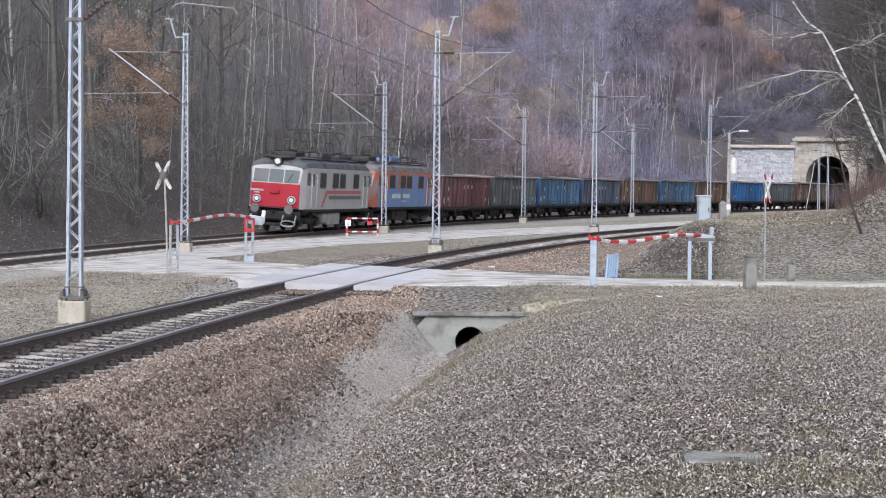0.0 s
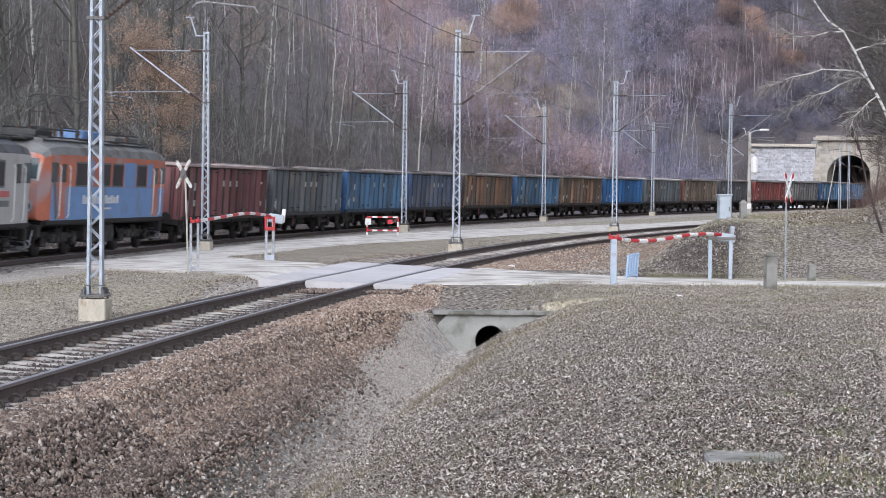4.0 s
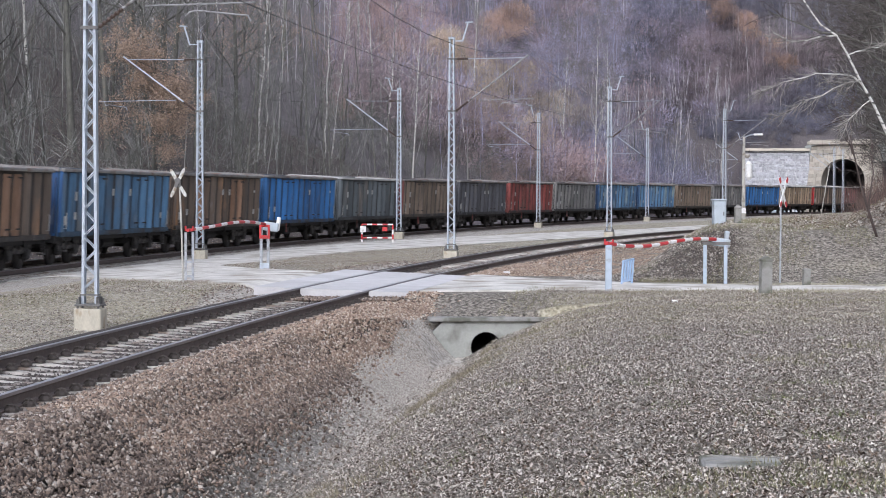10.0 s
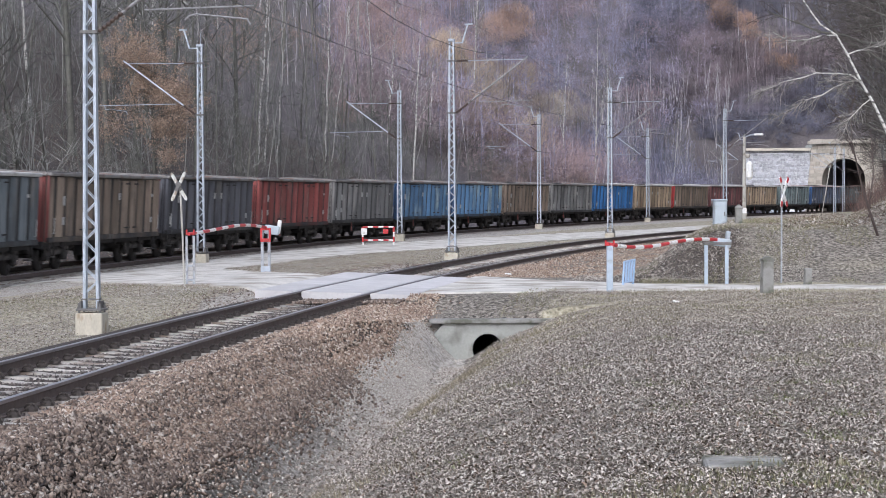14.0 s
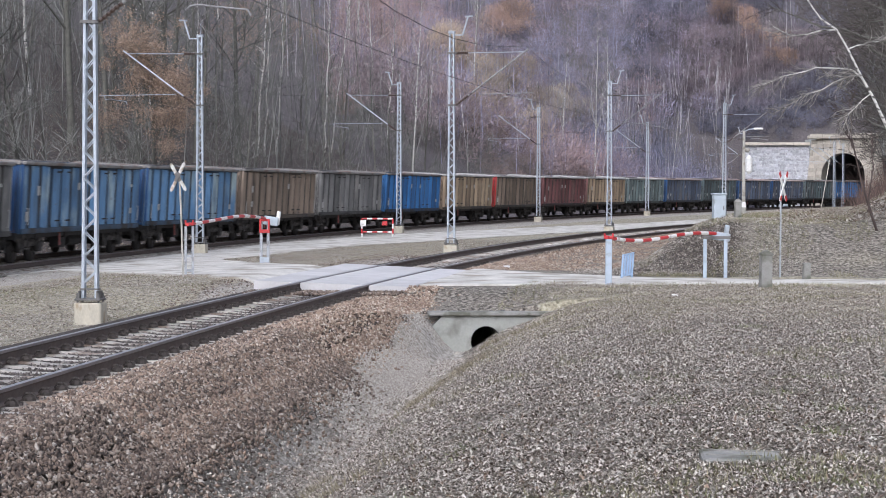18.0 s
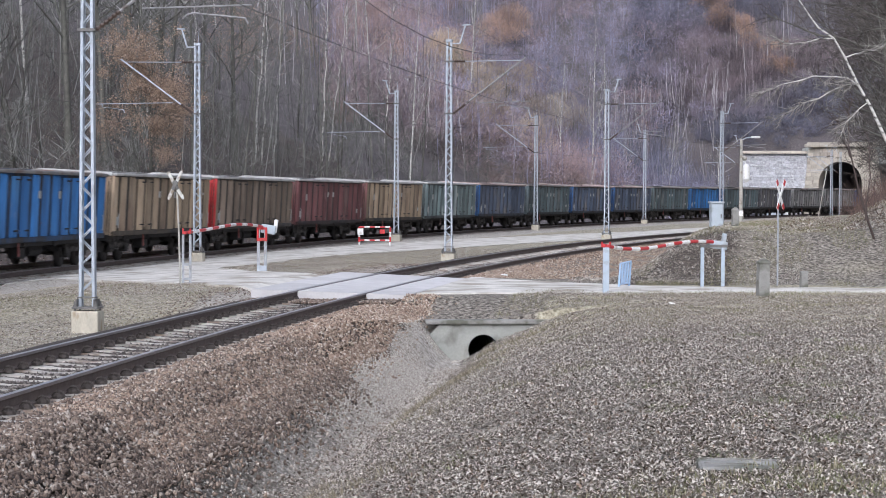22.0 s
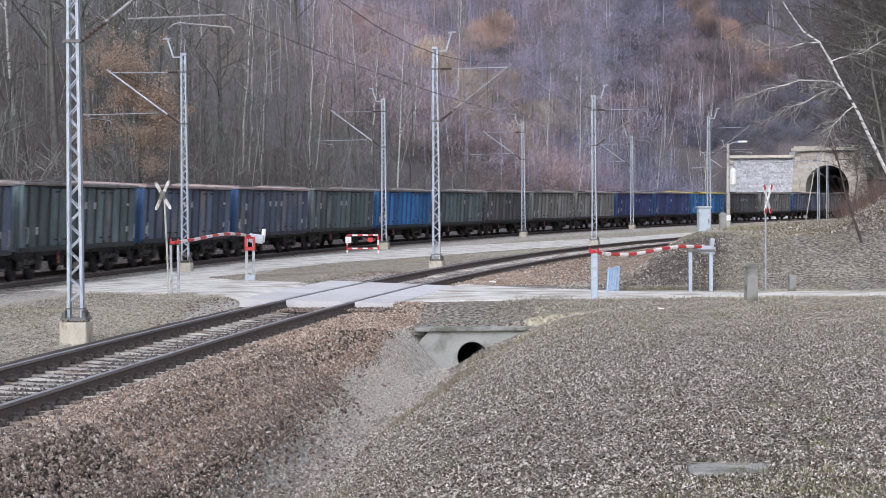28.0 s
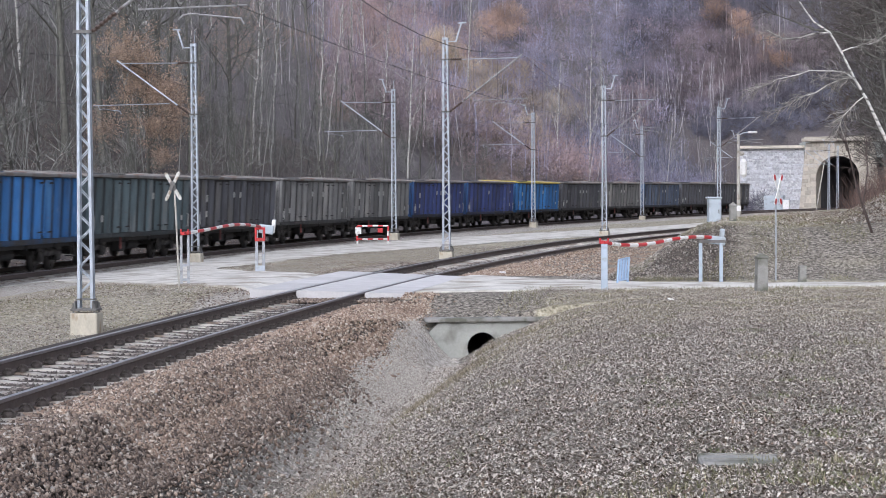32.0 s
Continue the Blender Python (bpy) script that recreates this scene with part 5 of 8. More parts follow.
def build_loco(label, upper, lower, front, roof, blue):
    lo = thing("electric_locomotive", label, "locomotive", "locomotives")
    L = 7.1
    # body: ends lean back above the waist
    rings = [section(x, w, z0, z1, ar) for x, w, z0, z1, ar in (
        (-L, 1.24, 1.1, 2.35, 0.02), (-L + 0.16, 1.33, 1.08, 3.05, 0.2), (-L + 0.5, 1.46, 1.06, 3.15, 0.42), (-L + 1.4, 1.47, 1.05, 3.18, 0.55),
        (L - 1.4, 1.47, 1.05, 3.18, 0.55), (L - 0.5, 1.46, 1.06, 3.15, 0.42), (L - 0.16, 1.33, 1.08, 3.05, 0.2), (L, 1.24, 1.1, 2.35, 0.02))]
    n = len(rings[0])
    m = Mesh()
    m.loft(rings)
    m.m = []
    for i in range(len(rings) - 1):
        for k in range(n):
            m.m.append(1 if 1 <= k <= n - 3 and not (i in (0, len(rings) - 2)) else 0)
    m.m += [0, 0]
    part("body", m, [upper, roof], lo, smooth=False)
    for e in (-1, 1):
        # painted front with windows and lamps
        m = Mesh()
        m.box((e * (L + 0.02), 0, 1.72), (0.09, 2.52, 1.2), bev=0.05)
        part("front_panel", m, front, lo, "bright red cab front" if front is LOCO_RED else "faded red cab front")
        part("window_band", Mesh().add([(e * (L + 0.05), -1.24, 2.32), (e * (L + 0.05), 1.24, 2.32), (e * (L - 0.17), 1.27, 3.1), (e * (L - 0.17), -1.27, 3.1),
                                        (e * (L - 0.3), -1.24, 2.32), (e * (L - 0.3), 1.24, 2.32), (e * (L - 0.45), 1.27, 3.1), (e * (L - 0.45), -1.27, 3.1)],
                                       [(0, 1, 2, 3)[:: e], (4, 7, 6, 5)[:: e], (0, 3, 7, 4)[:: e], (1, 5, 6, 2)[:: e], (3, 2, 6, 7)[:: e], (0, 4, 5, 1)[:: e]]), LOCO_GREY, lo, "pale grey windscreen frame")
        for y0, y1, mt in ((-1.17, -0.42, PANE), (-0.36, 0.36, PANE), (0.42, 1.17, PANE)):
            p = [(e * (L + 0.065), y0, 2.38), (e * (L + 0.065), y1, 2.38), (e * (L - 0.115), y1, 3.02), (e * (L - 0.115), y0, 3.02)]
            q = [(x - e * 0.03, y, z) for x, y, z in p]
            part("windscreen", Mesh().add(p + q, [(0, 1, 2, 3)[:: e], (7, 6, 5, 4)[:: e]] + [(i, 4 + i, 4 + (i + 1) % 4, (i + 1) % 4)[:: e] for i in range(4)]), GLASS if y0 < -1 else mt, lo)
        part("wiper", Mesh().tube([(e * (L + 0.09), 0.6, 2.4), (e * (L - 0.02), 0.85, 2.85)], 0.012, 5), DARKGEAR, lo)
        for y in (-0.9, 0.9):
            lamp = part("headlight", Mesh().tube([(e * (L + 0.02), y, 1.52), (e * (L + 0.2), y, 1.52)], [0.19, 0.21], 18), GALV, lo, "round steel-rimmed headlight")
            part("bezel", Mesh().tube([(e * (L + 0.19), y, 1.52), (e * (L + 0.212), y, 1.52)], [0.165, 0.155], 16), DARKGEAR, lamp, "dark ring round the lens")
            part("lens", Mesh().tube([(e * (L + 0.205), y, 1.52), (e * (L + 0.235), y, 1.52)], [0.115, 0.09], 16), LENS, lamp)
        lamp = part("top_light", Mesh().tube([(e * (L - 0.5), 0, 3.42), (e * (L - 0.05), 0, 3.42)], [0.24, 0.22], 16).box((e * (L - 0.6), 0, 3.66), (0.9, 1.3, 0.16), bev=0.06), DARKGEAR, lo, "round roof headlight under a hood")
        part("lens", Mesh().tube([(e * (L - 0.055), 0, 3.42), (e * (L - 0.03), 0, 3.42)], [0.15, 0.12], 16), LENS, lamp)
        part("horn", Mesh().tube([(e * (L + 0.05), 0.0, 2.05), (e * (L + 0.22), 0.0, 2.05)], [0.1, 0.16], 12).box((e * (L + 0.1), 0, 1.9), (0.14, 0.5, 0.2), bev=0.03), LOCO_RED, lo, "red horn housing")
        part("marking", Mesh().box((e * (L + 0.075), -0.95, 1.95), (0.02, 0.7, 0.09)).box((e * (L + 0.075), -0.95, 1.83), (0.02, 0.25, 0.07)), MARK, lo, "white number panel")
        part("coupler_guard", Mesh().box((e * (L - 0.1), 0, 0.86), (0.4, 2.6, 0.42), bev=0.05).box((e * (L + 0.02), 0, 0.42), (0.08, 1.5, 0.16), bev=0.03), UNDER, lo)
        for sy in (-1, 1):
            part("step_loop", Mesh().tube([(e * (L + 0.36), sy * (0.83 + 0.36 * math.cos(a)), 0.34 + 0.15 * math.sin(a)) for a in np.linspace(0, 2 * math.pi, 15)], 0.03, 6).box((e * (L + 0.3), sy * 0.83, 0.24), (0.16, 0.6, 0.03)).bar((e * (L + 0.34), sy * 0.5, 0.4), (e * (L + 0.05), sy * 0.5, 0.8), 0.04, 0.04).bar((e * (L + 0.34), sy * 1.16, 0.4), (e * (L + 0.05), sy * 1.16, 0.8), 0.04, 0.04), POST_GREY, lo, "oval steel shunter step")
            part("buffer_face", Mesh().tube([(e * (L + 0.5), sy * 0.875, 1.05), (e * (L + 0.545), sy * 0.875, 1.05)], [0.24, 0.22], 14), GALV_DARK, lo, "worn steel buffer plate")
    for s in (-1, 1):
        part("lower_panel", panel_on_side(-L + 1.9, L - 1.9, 1.08, 2.12, s, 0.008) if not blue else panel_on_side(-L + 0.6, L - 2.0, 1.08, 2.16, s, 0.008), lower, lo, "lower side panel")
        for e in (-1, 1):
            part("cab_door", panel_on_side(e * (L - 1.7) - 0.36, e * (L - 1.7) + 0.36, 1.12, 3.0, s, 0.014), upper, lo)
            part("door_window", panel_on_side(e * (L - 1.7) - 0.22, e * (L - 1.7) + 0.22, 2.3, 2.88, s, 0.03), GLASS, lo)
            part("cab_window", panel_on_side(e * (L - 0.82) - 0.3, e * (L - 0.82) + 0.3, 2.3, 2.92, s, 0.02), PANE, lo)
            for d in (-0.48, 0.48):
                part("handrail", Mesh().tube([(e * (L - 1.7) + d, s * 1.49, 1.15), (e * (L - 1.7) + d, s * 1.55, 1.25), (e * (L - 1.7) + d, s * 1.55, 2.75), (e * (L - 1.7) + d, s * 1.49, 2.85)], 0.018, 5), WHITE, lo, "white handrail")
            part("step", Mesh().box((e * (L - 1.7), s * 1.3, 0.5), (0.55, 0.3, 0.04)).box((e * (L - 1.7), s * 1.35, 0.8), (0.55, 0.25, 0.04)).bar((e * (L - 1.95), s * 1.42, 0.48), (e * (L - 1.95), s * 1.42, 1.1), 0.03, 0.03).bar((e * (L - 1.45), s * 1.42, 0.48), (e * (L - 1.45), s * 1.42, 1.1), 0.03, 0.03), UNDER, lo)
        for x in (3.5, 0.95, -0.55, -3.5):
            v = part("side_window", panel_on_side(x - 0.62, x + 0.62, 2.16, 2.98, s, 0.014), STRIPE_DARK, lo)
            part("pane", panel_on_side(x - 0.56, x + 0.56, 2.22, 2.92, s, 0.03), LOUVRE, v)
        if not blue:
            part("stripe", panel_on_side(-4.6, 2.6, 1.88, 2.06, s, 0.03), STRIPE, lo, "pale red stripe")
            part("stripe", panel_on_side(-4.6, 2.2, 1.6, 1.78, s, 0.03), STRIPE_DARK, lo, "dark grey stripe")
            part("stripe", panel_on_side(3.4, 3.75, 1.2, 2.06, s, 0.03, -1.0), STRIPE, lo, "slanting pale red stripe")
        else:
            for x0, n in ((3.2, 6), (0.7, 5)):
                for k in range(n):
                    x = s * (x0 - 0.33 * k) if s > 0 else s * (1.9 - x0 + 0.33 * k)
                    part("marking", panel_on_side(x - 0.11, x + 0.11, 1.6, 1.88 - 0.05 * (k % 2), s, 0.03), LETTER, lo, "white block of lettering")
            part("marking", panel_on_side(0.1, 1.0, 1.4, 1.46, s, 0.03), LETTER, lo, "white line of lettering")
            part("cab_panel", panel_on_side(L - 2.0, L - 0.62, 1.08, 2.16, s, 0.008), LOCO_BLUE, lo, "blue cab side")
            part("swoosh", panel_on_side(L - 1.9, L - 1.35, 1.12, 2.9, s, 0.02, 0.45), LOCO_ORANGE, lo, "slanting orange-red band")
            part("swoosh", panel_on_side(L - 1.25, L - 1.0, 1.12, 2.3, s, 0.02, 0.3), STRIPE_DARK, lo, "slanting dark band")
            for x0, x1 in ((2.2, 2.75), (-2.75, -1.35), (-4.9, -4.3)):
                part("upper_panel", panel_on_side(x0, x1, 2.18, 3.02, s, 0.012), LOCO_BLUE, lo, "blue upper side panel")
        part("sill", Mesh().box((0, s * 1.43, 1.03), (2 * L - 0.6, 0.1, 0.14), bev=0.02), UNDER, lo)
    for x, y, a, b, h in ((5.0, 0, 1.6, 1.2, 0.22), (0.4, 0.3, 2.0, 0.9, 0.32), (-0.9, -0.5, 1.0, 0.6, 0.26), (-5.2, 0, 1.4, 1.1, 0.22), (-2.9, 0.5, 1.2, 0.5, 0.2)):
        part("roof_box", Mesh().box((x, y, 3.72 + h / 2), (a, b, h), bev=0.04), LOCO_BLUE if blue and x == 0.4 else DARKGEAR if x > 2 else roof, lo)
    for x in (-4.4, -3.2, -1.6, 1.4, 3.1, 4.3):
        for y in (-0.55, 0.55):
            part("insulator", Mesh().tube([(x, y, 3.66), (x, y, 3.8), (x, y, 3.9), (x, y, 4.04)], [0.09, 0.06, 0.08, 0.05], 8), INSUL, lo)
    part("roof_pipe", Mesh().tube([(-5.6, 0.62, 3.98), (5.6, 0.62, 3.98)], 0.03, 6).tube([(-5.6, -0.62, 3.98), (-0.4, -0.62, 4.02), (5.6, -0.62, 3.98)], 0.03, 6), DARKGEAR, lo)
    for s in (-1, 1):
        part("roof_walkway", Mesh().box((0, s * 0.98, 3.72), (12.4, 0.3, 0.04)), DARKGEAR, lo)
    pantograph(lo, 2.5)
    pantograph(lo, -2.7)
    part("equipment_case", Mesh().box((0, 0.9, 0.7), (2.4, 0.7, 0.62), bev=0.04).box((0, -0.9, 0.7), (2.4, 0.7, 0.62), bev=0.04).box((1.8, 0.95, 0.75), (0.7, 0.6, 0.5), bev=0.04), LOCO_GREY if not blue else BOGIE, lo, "underfloor equipment cases")
    part("underframe", Mesh().box((0, 0, 0.98), (2 * L - 0.6, 2.5, 0.2)), UNDER, lo)
    ends(lo, 7.65)
    # the body rides high over its bogies
    for o in lo.children:
        if o.name.split(".")[0] not in ("buffer", "coupling", "coupler_guard", "equipment_case", "step"):
            o.matrix_basis = pose(0, 0, 0.14)
    bm = bogie_mesh(3.05, 0.3).data("bogie", BOGIE)
    for x in (-4.25, 4.25):
        bogie(lo, x, bm, 3.05)
    return lo


build_train()
loco_a = build_loco("grey electric locomotive with a bright red cab front", LOCO_GREY, LOCO_GREY, LOCO_RED, ROOF, False)
loco_b = build_loco("blue and faded red electric locomotive with pale roof", LOCO_ORANGE, LOCO_BLUE, LOCO_ORANGE, ROOF_PALE, True)
TRAIN.append((loco_a, 14.04 - 1.95 - 15.35 * 1.5))
TRAIN.append((loco_b, 14.04 - 1.95 - 15.35 * 0.5))


# place along the far track of the first wagon's front corner less one wagon, by time
def train_at(t):
    return float(np.polyval(TRAIN_RUN, t))


TRAIN_RUN = np.polyfit([0, 6, 9, 13, 19, 23, 28, 32], [66.9, -16.9, -58.9, -115.8, -204.3, -264.7, -342.4, -406.4], 3)


def on_track(s):
    """Pose of a vehicle whose middle is at s: it stands on two bogies 9 m apart and heads for the camera."""
    xa, ya, _ = at(FAR, s - 4.5)
    xb, yb, _ = at(FAR, s + 4.5)
    lean = -math.degrees(math.atan(cant(FAR, s) / 1.505))
    return pose((xa + xb) / 2, (ya + yb) / 2, float(far_rail(s)), 0, 0, math.degrees(math.atan2(ya - yb, xa - xb))) @ pose(0, 0, 0, lean, 0, 0)


for v, back in TRAIN:
    v.matrix_basis = on_track(train_at(0) + back)


# ---------------------------------------------------------------- crossing barriers, signs and posts
def barrier(a, b, ha, hb, bend, wave, label, twin):
    """Hand-worked barrier: rest post at a, pivot frame at b, boom between them."""
    za, zb = gz(*a), gz(*b)
    t = thing("level_crossing_barrier", label, "barrier", "crossing barriers", m=pose(a[0], a[1], za))
    o = Vector((a[0], a[1], za))
    A, B = Vector((0, 0, ha)), Vector((b[0], b[1], zb + hb)) - o
    run = Vector((B.x, B.y, 0)).normalized()
    cross = Vector((-run.y, run.x, 0))
    if twin:
        for d in (-0.09, 0.09):
            part("rest_post", Mesh().bar(cross * d, cross * d + A - Vector((0, 0, 0.05)), 0.05, 0.06), POST_GREY, t)
        part("post_tie", Mesh().bar(cross * -0.09 + Vector((0, 0, 0.5)), cross * 0.09 + Vector((0, 0, 0.5)), 0.05, 0.06).bar(cross * -0.09 + Vector((0, 0, 0.15)), cross * 0.09 + Vector((0, 0, 0.15)), 0.05, 0.06), POST_GREY, t)
    else:
        part("rest_post", Mesh().box((0, 0, ha / 2 - 0.03), (0.14, 0.14, ha), bev=0.012), GREYBLUE, t)
    part("rest_fork", Mesh().box(A + Vector((0, 0, 0.0)), (0.22, 0.09, 0.06), bev=0.01).box(A + Vector((-0.09, 0, 0.05)), (0.04, 0.09, 0.1), bev=0.01).box(A + Vector((0.09, 0, 0.05)), (0.04, 0.09, 0.1), bev=0.01), RED, t, "red rest fork")
    foot = Vector((B.x, B.y, zb - za))
    gap = Vector((0.25, 0, 0)) if not twin else Vector((0.1, 0, 0))
    hi = B - foot
    for d in (-1, 1):
        part("pivot_post", Mesh().bar(foot + gap * d, foot + gap * d + hi - Vector((0, 0, 0.08)), 0.08 if not twin else 0.05, 0.08), GREYBLUE if not twin else POST_GREY, t)
    if twin:
        part("pivot_frame", Mesh().box(foot + hi + Vector((-0.12, 0, -0.22)), (0.06, 0.1, 0.4), bev=0.01).box(foot + hi + Vector((0.12, 0, -0.22)), (0.06, 0.1, 0.4), bev=0.01).box(foot + hi - Vector((0, 0, 0.37)), (0.18, 0.09, 0.1), bev=0.01).box(foot + hi - Vector((0, 0, 0.05)), (0.18, 0.09, 0.07), bev=0.01), RED, t, "open red pivot frame")
        part("foot_plate", Mesh().box(foot + Vector((0, 0, 0.1)), (0.28, 0.12, 0.22), bev=0.01), GALV, t)
    else:
        part("pivot_frame", Mesh().bar(foot + hi - gap * 1.2 - Vector((0, 0, 0.1)), foot + hi + gap * 1.4 - Vector((0, 0, 0.1)), 0.1, 0.07), GALV_DARK, t)
    pts = [A + (B - A) * f + Vector((0, 0, bend * math.sin(math.pi * f * 1.0) + wave * math.sin(2 * math.pi * f))) for f in np.linspace(-0.02, 1, 12)]
    p = np.array([tuple(v) for v in pts])
    d = np.concatenate([[0], np.cumsum(np.linalg.norm(np.diff(p, axis=0), axis=1))])
    for i in range(13):
        q = [[np.interp(v, d, p[:, k]) for k in range(3)] for v in np.linspace(d[-1] * i / 13, d[-1] * (i + 1) / 13, 4)]
        part("boom_length", Mesh().tube(q, 0.042, 8), WHITE if i % 2 else RED, t, "white length of boom" if i % 2 else "red length of boom")
    tilt = Matrix.Rotation(radians(8), 3, "Y")
    arm = part("counterweight", Mesh().box(B + run * 0.3 + Vector((0.12 if twin else 0, 0, -0.08)), (0.42, 0.14, 0.26 if twin else 0.2), tilt, 0.02), LIGHT_BOX, t, "pale grey counterweight box")
    part("end_plate", Mesh().box(B + run * 0.55 + Vector((0.28 if twin else 0, 0, 0.0)), (0.11, 0.16, 0.4), tilt, 0.02), WHITE if twin else LIGHT_BOX, arm, "white end plate")
    return t


barrier((3.72, 47.2), (6.62, 51.2), 1.06, 1.09, -0.05, -0.06, "grey-blue barrier with a sagging red and white boom", False)
barrier((-6.23, 52.0), (-5.12, 60.85), 1.29, 1.33, 0.1, -0.03, "barrier with a bowed red and white boom on steel posts", True)


def small_gate():
    x, y = -3.28, 106.5
    g = thing("striped_gate", "low red and white striped tubular gate beside the road", "barrier", m=pose(x, y, gz(x, y)))
    w = 0.78
    for s in (-1, 1):
        for i in range(4):
            part("post_length", Mesh().tube([(s * w, 0, -0.05 + 0.25 * i), (s * w, 0, 0.2 + 0.25 * i)], 0.05, 8), RED if i % 2 else WHITE, g)
    for z in (0.28, 0.95):
        for i in range(6):
            part("rail_length", Mesh().tube([(-w + w / 3 * i, 0, z), (-w + w / 3 * (i + 1), 0, z)], 0.042, 8), WHITE if i % 2 else RED, g)
    part("plate", Mesh().box((-w + 0.06, -0.07, 0.72), (0.3, 0.03, 0.32), bev=0.01), WHITE, g, "blank white plate")
    part("plate", Mesh().box((w - 0.4, -0.06, 0.72), (0.26, 0.03, 0.22), bev=0.01), RED, g)
    return g


small_gate()


def crossbuck(x, y, tall, lean, turn, size, label, edged, pole):
    c = thing("crossbuck_sign", label, "crossing sign", "crossbuck signs", m=pose(x, y, gz(x, y), 0, lean, turn))
    part("post", Mesh().tube([(0, 0, -0.1), (0.01, 0, tall * 0.5), (0, 0, tall + 0.05)], 0.024, 8), pole, c)
    for s in (-1, 1):
        d = Vector((math.sin(radians(33)) * s, 0, math.cos(radians(33))))
        o = Vector((0, -0.05 - 0.012 * (s + 1), tall))
        m = Mesh()
        for e in (-1, 1):
            m.loft([[(o + d * e * size * f) + Vector((d.z, 0, -d.x)) * a * h + Vector((0, b, 0)) for a, b in ((-1, -0.01), (1, -0.01), (1, 0.01), (-1, 0.01))] for f, h in ((0.0, 0.03), (0.4, 0.043), (0.88, 0.043), (1.0, 0.015))])
        blade = part("blade", m, WHITE if edged else DULL_WHITE, c, "white blade")
        if edged:
            for e in (-1, 1):
                k = Mesh().bar(o + d * e * size * 0.99 + Vector((0, -0.013, 0)), o + d * e * size * 0.66 + Vector((0, -0.013, 0)), 0.09, 0.01, up=(0, 1, 0))
                part("band", k, RED, blade, "red band")
        else:
            k = Mesh().bar(o - d * 0.12 + Vector((0, -0.015, 0)), o + d * 0.12 + Vector((0, -0.015, 0)), 0.1, 0.01, up=(0, 1, 0))
            part("band", k, GALV_DARK, blade, "dark middle band")


crossbuck(-6.24, 50.85, 2.44, -2.6, -30, 0.40, "weathered white crossbuck sign on a leaning post", False, CONCRETE)
crossbuck(8.26, 51.6, 2.24, 0, 58, 0.42, "white crossbuck sign with red bands on a thin post", True, POST_GREY)


def stone_post(x, y, h, w, tip, label):
    p = thing("stone_post", label, "post", "stone posts", m=pose(x, y, gz(x, y), 0, 1.0, 8))
    m = Mesh()
    a, b = w / 2, w / 2 * 0.93
    rings = [[(-a, -a, -0.2), (a, -a, -0.2), (a, a, -0.2), (-a, a, -0.2)]]
    for z, k in ((h - tip - 0.02, b), (h - tip, b * 1.12), (h - tip + 0.03, b * 1.1), (h, 0.02)):
        rings.append([(-k, -k, z), (k, -k, z), (k, k, z), (-k, k, z)])
    m.loft(rings)
    part("shaft", m, OLD_CONCRETE, p)
    return p


stone_post(6.92, 45.2, 0.84, 0.24, 0.1, "weathered square concrete marker post with a pyramid top")
stone_post(8.8, 51.0, 0.4, 0.17, 0.04, "short stubby concrete marker post")
stone_post(9.25, 66.2, 0.62, 0.2, 0.12, "concrete marker post on the grassy mound")


def railing():
    r = thing("pipe_railing", "small pale blue tubular railing beside the ditch", "railing", m=pose(4.42, 50.6, gz(4.42, 50.6), 4, 0, 64))
    part("frame", Mesh().tube([(-0.34, 0, 0), (-0.34, 0, 0.58), (0.34, 0, 0.62), (0.34, 0, 0.02)], 0.026, 8), SIGN_BLUE, r)
    part("rail", Mesh().tube([(-0.34, 0, 0.08), (0.34, 0, 0.1)], 0.022, 8), SIGN_BLUE, r)
    for x in (-0.17, 0.0, 0.17):
        part("baluster", Mesh().tube([(x, 0, 0.09), (x, 0, 0.6)], 0.028, 6), SIGN_BLUE, r)


railing()


def cabinet(x, y, z, w, d, h, label, mat, turn=0):
    c = thing("trackside_cabinet", label, "cabinet", "trackside cabinets", m=pose(x, y, z, 0, 0, turn))
    part("body", Mesh().box((0, 0, h / 2), (w, d, h), bev=0.015), mat, c)
    part("roof", Mesh().box((0, 0, h + 0.03), (w + 0.08, d + 0.08, 0.06), bev=0.015), LIGHT_BOX, c)
    dr = part("door", Mesh().box((0, -d / 2 - 0.01, h / 2), (w - 0.08, 0.025, h - 0.1), bev=0.008), mat, c)
    part("handle", Mesh().box((w * 0.3, -d / 2 - 0.035, h / 2), (0.03, 0.03, 0.14), bev=0.006), GALV_DARK, dr)
    part("plinth", Mesh().box((0, 0, -0.2), (w + 0.02, d + 0.02, 0.4)), CONCRETE, c)


cabinet(9.42, 72, gz(9.42, 72), 0.41, 0.35, 0.88, "pale grey-blue steel trackside cabinet", LIGHT_BOX, 6)
sx, sy = beside(FAR, PORTAL - 4, -7.2)
cabinet(sx, sy, gz(sx, sy), 2.4, 1.6, 2.1, "pale grey steel hut at the foot of the wall", LIGHT_BOX, -20)
sx, sy = beside(FAR, PORTAL - 6, -5.0)
cabinet(sx, sy, gz(sx, sy), 0.8, 0.6, 1.6, "white trackside cabinet near the tunnel", WHITE, -20)


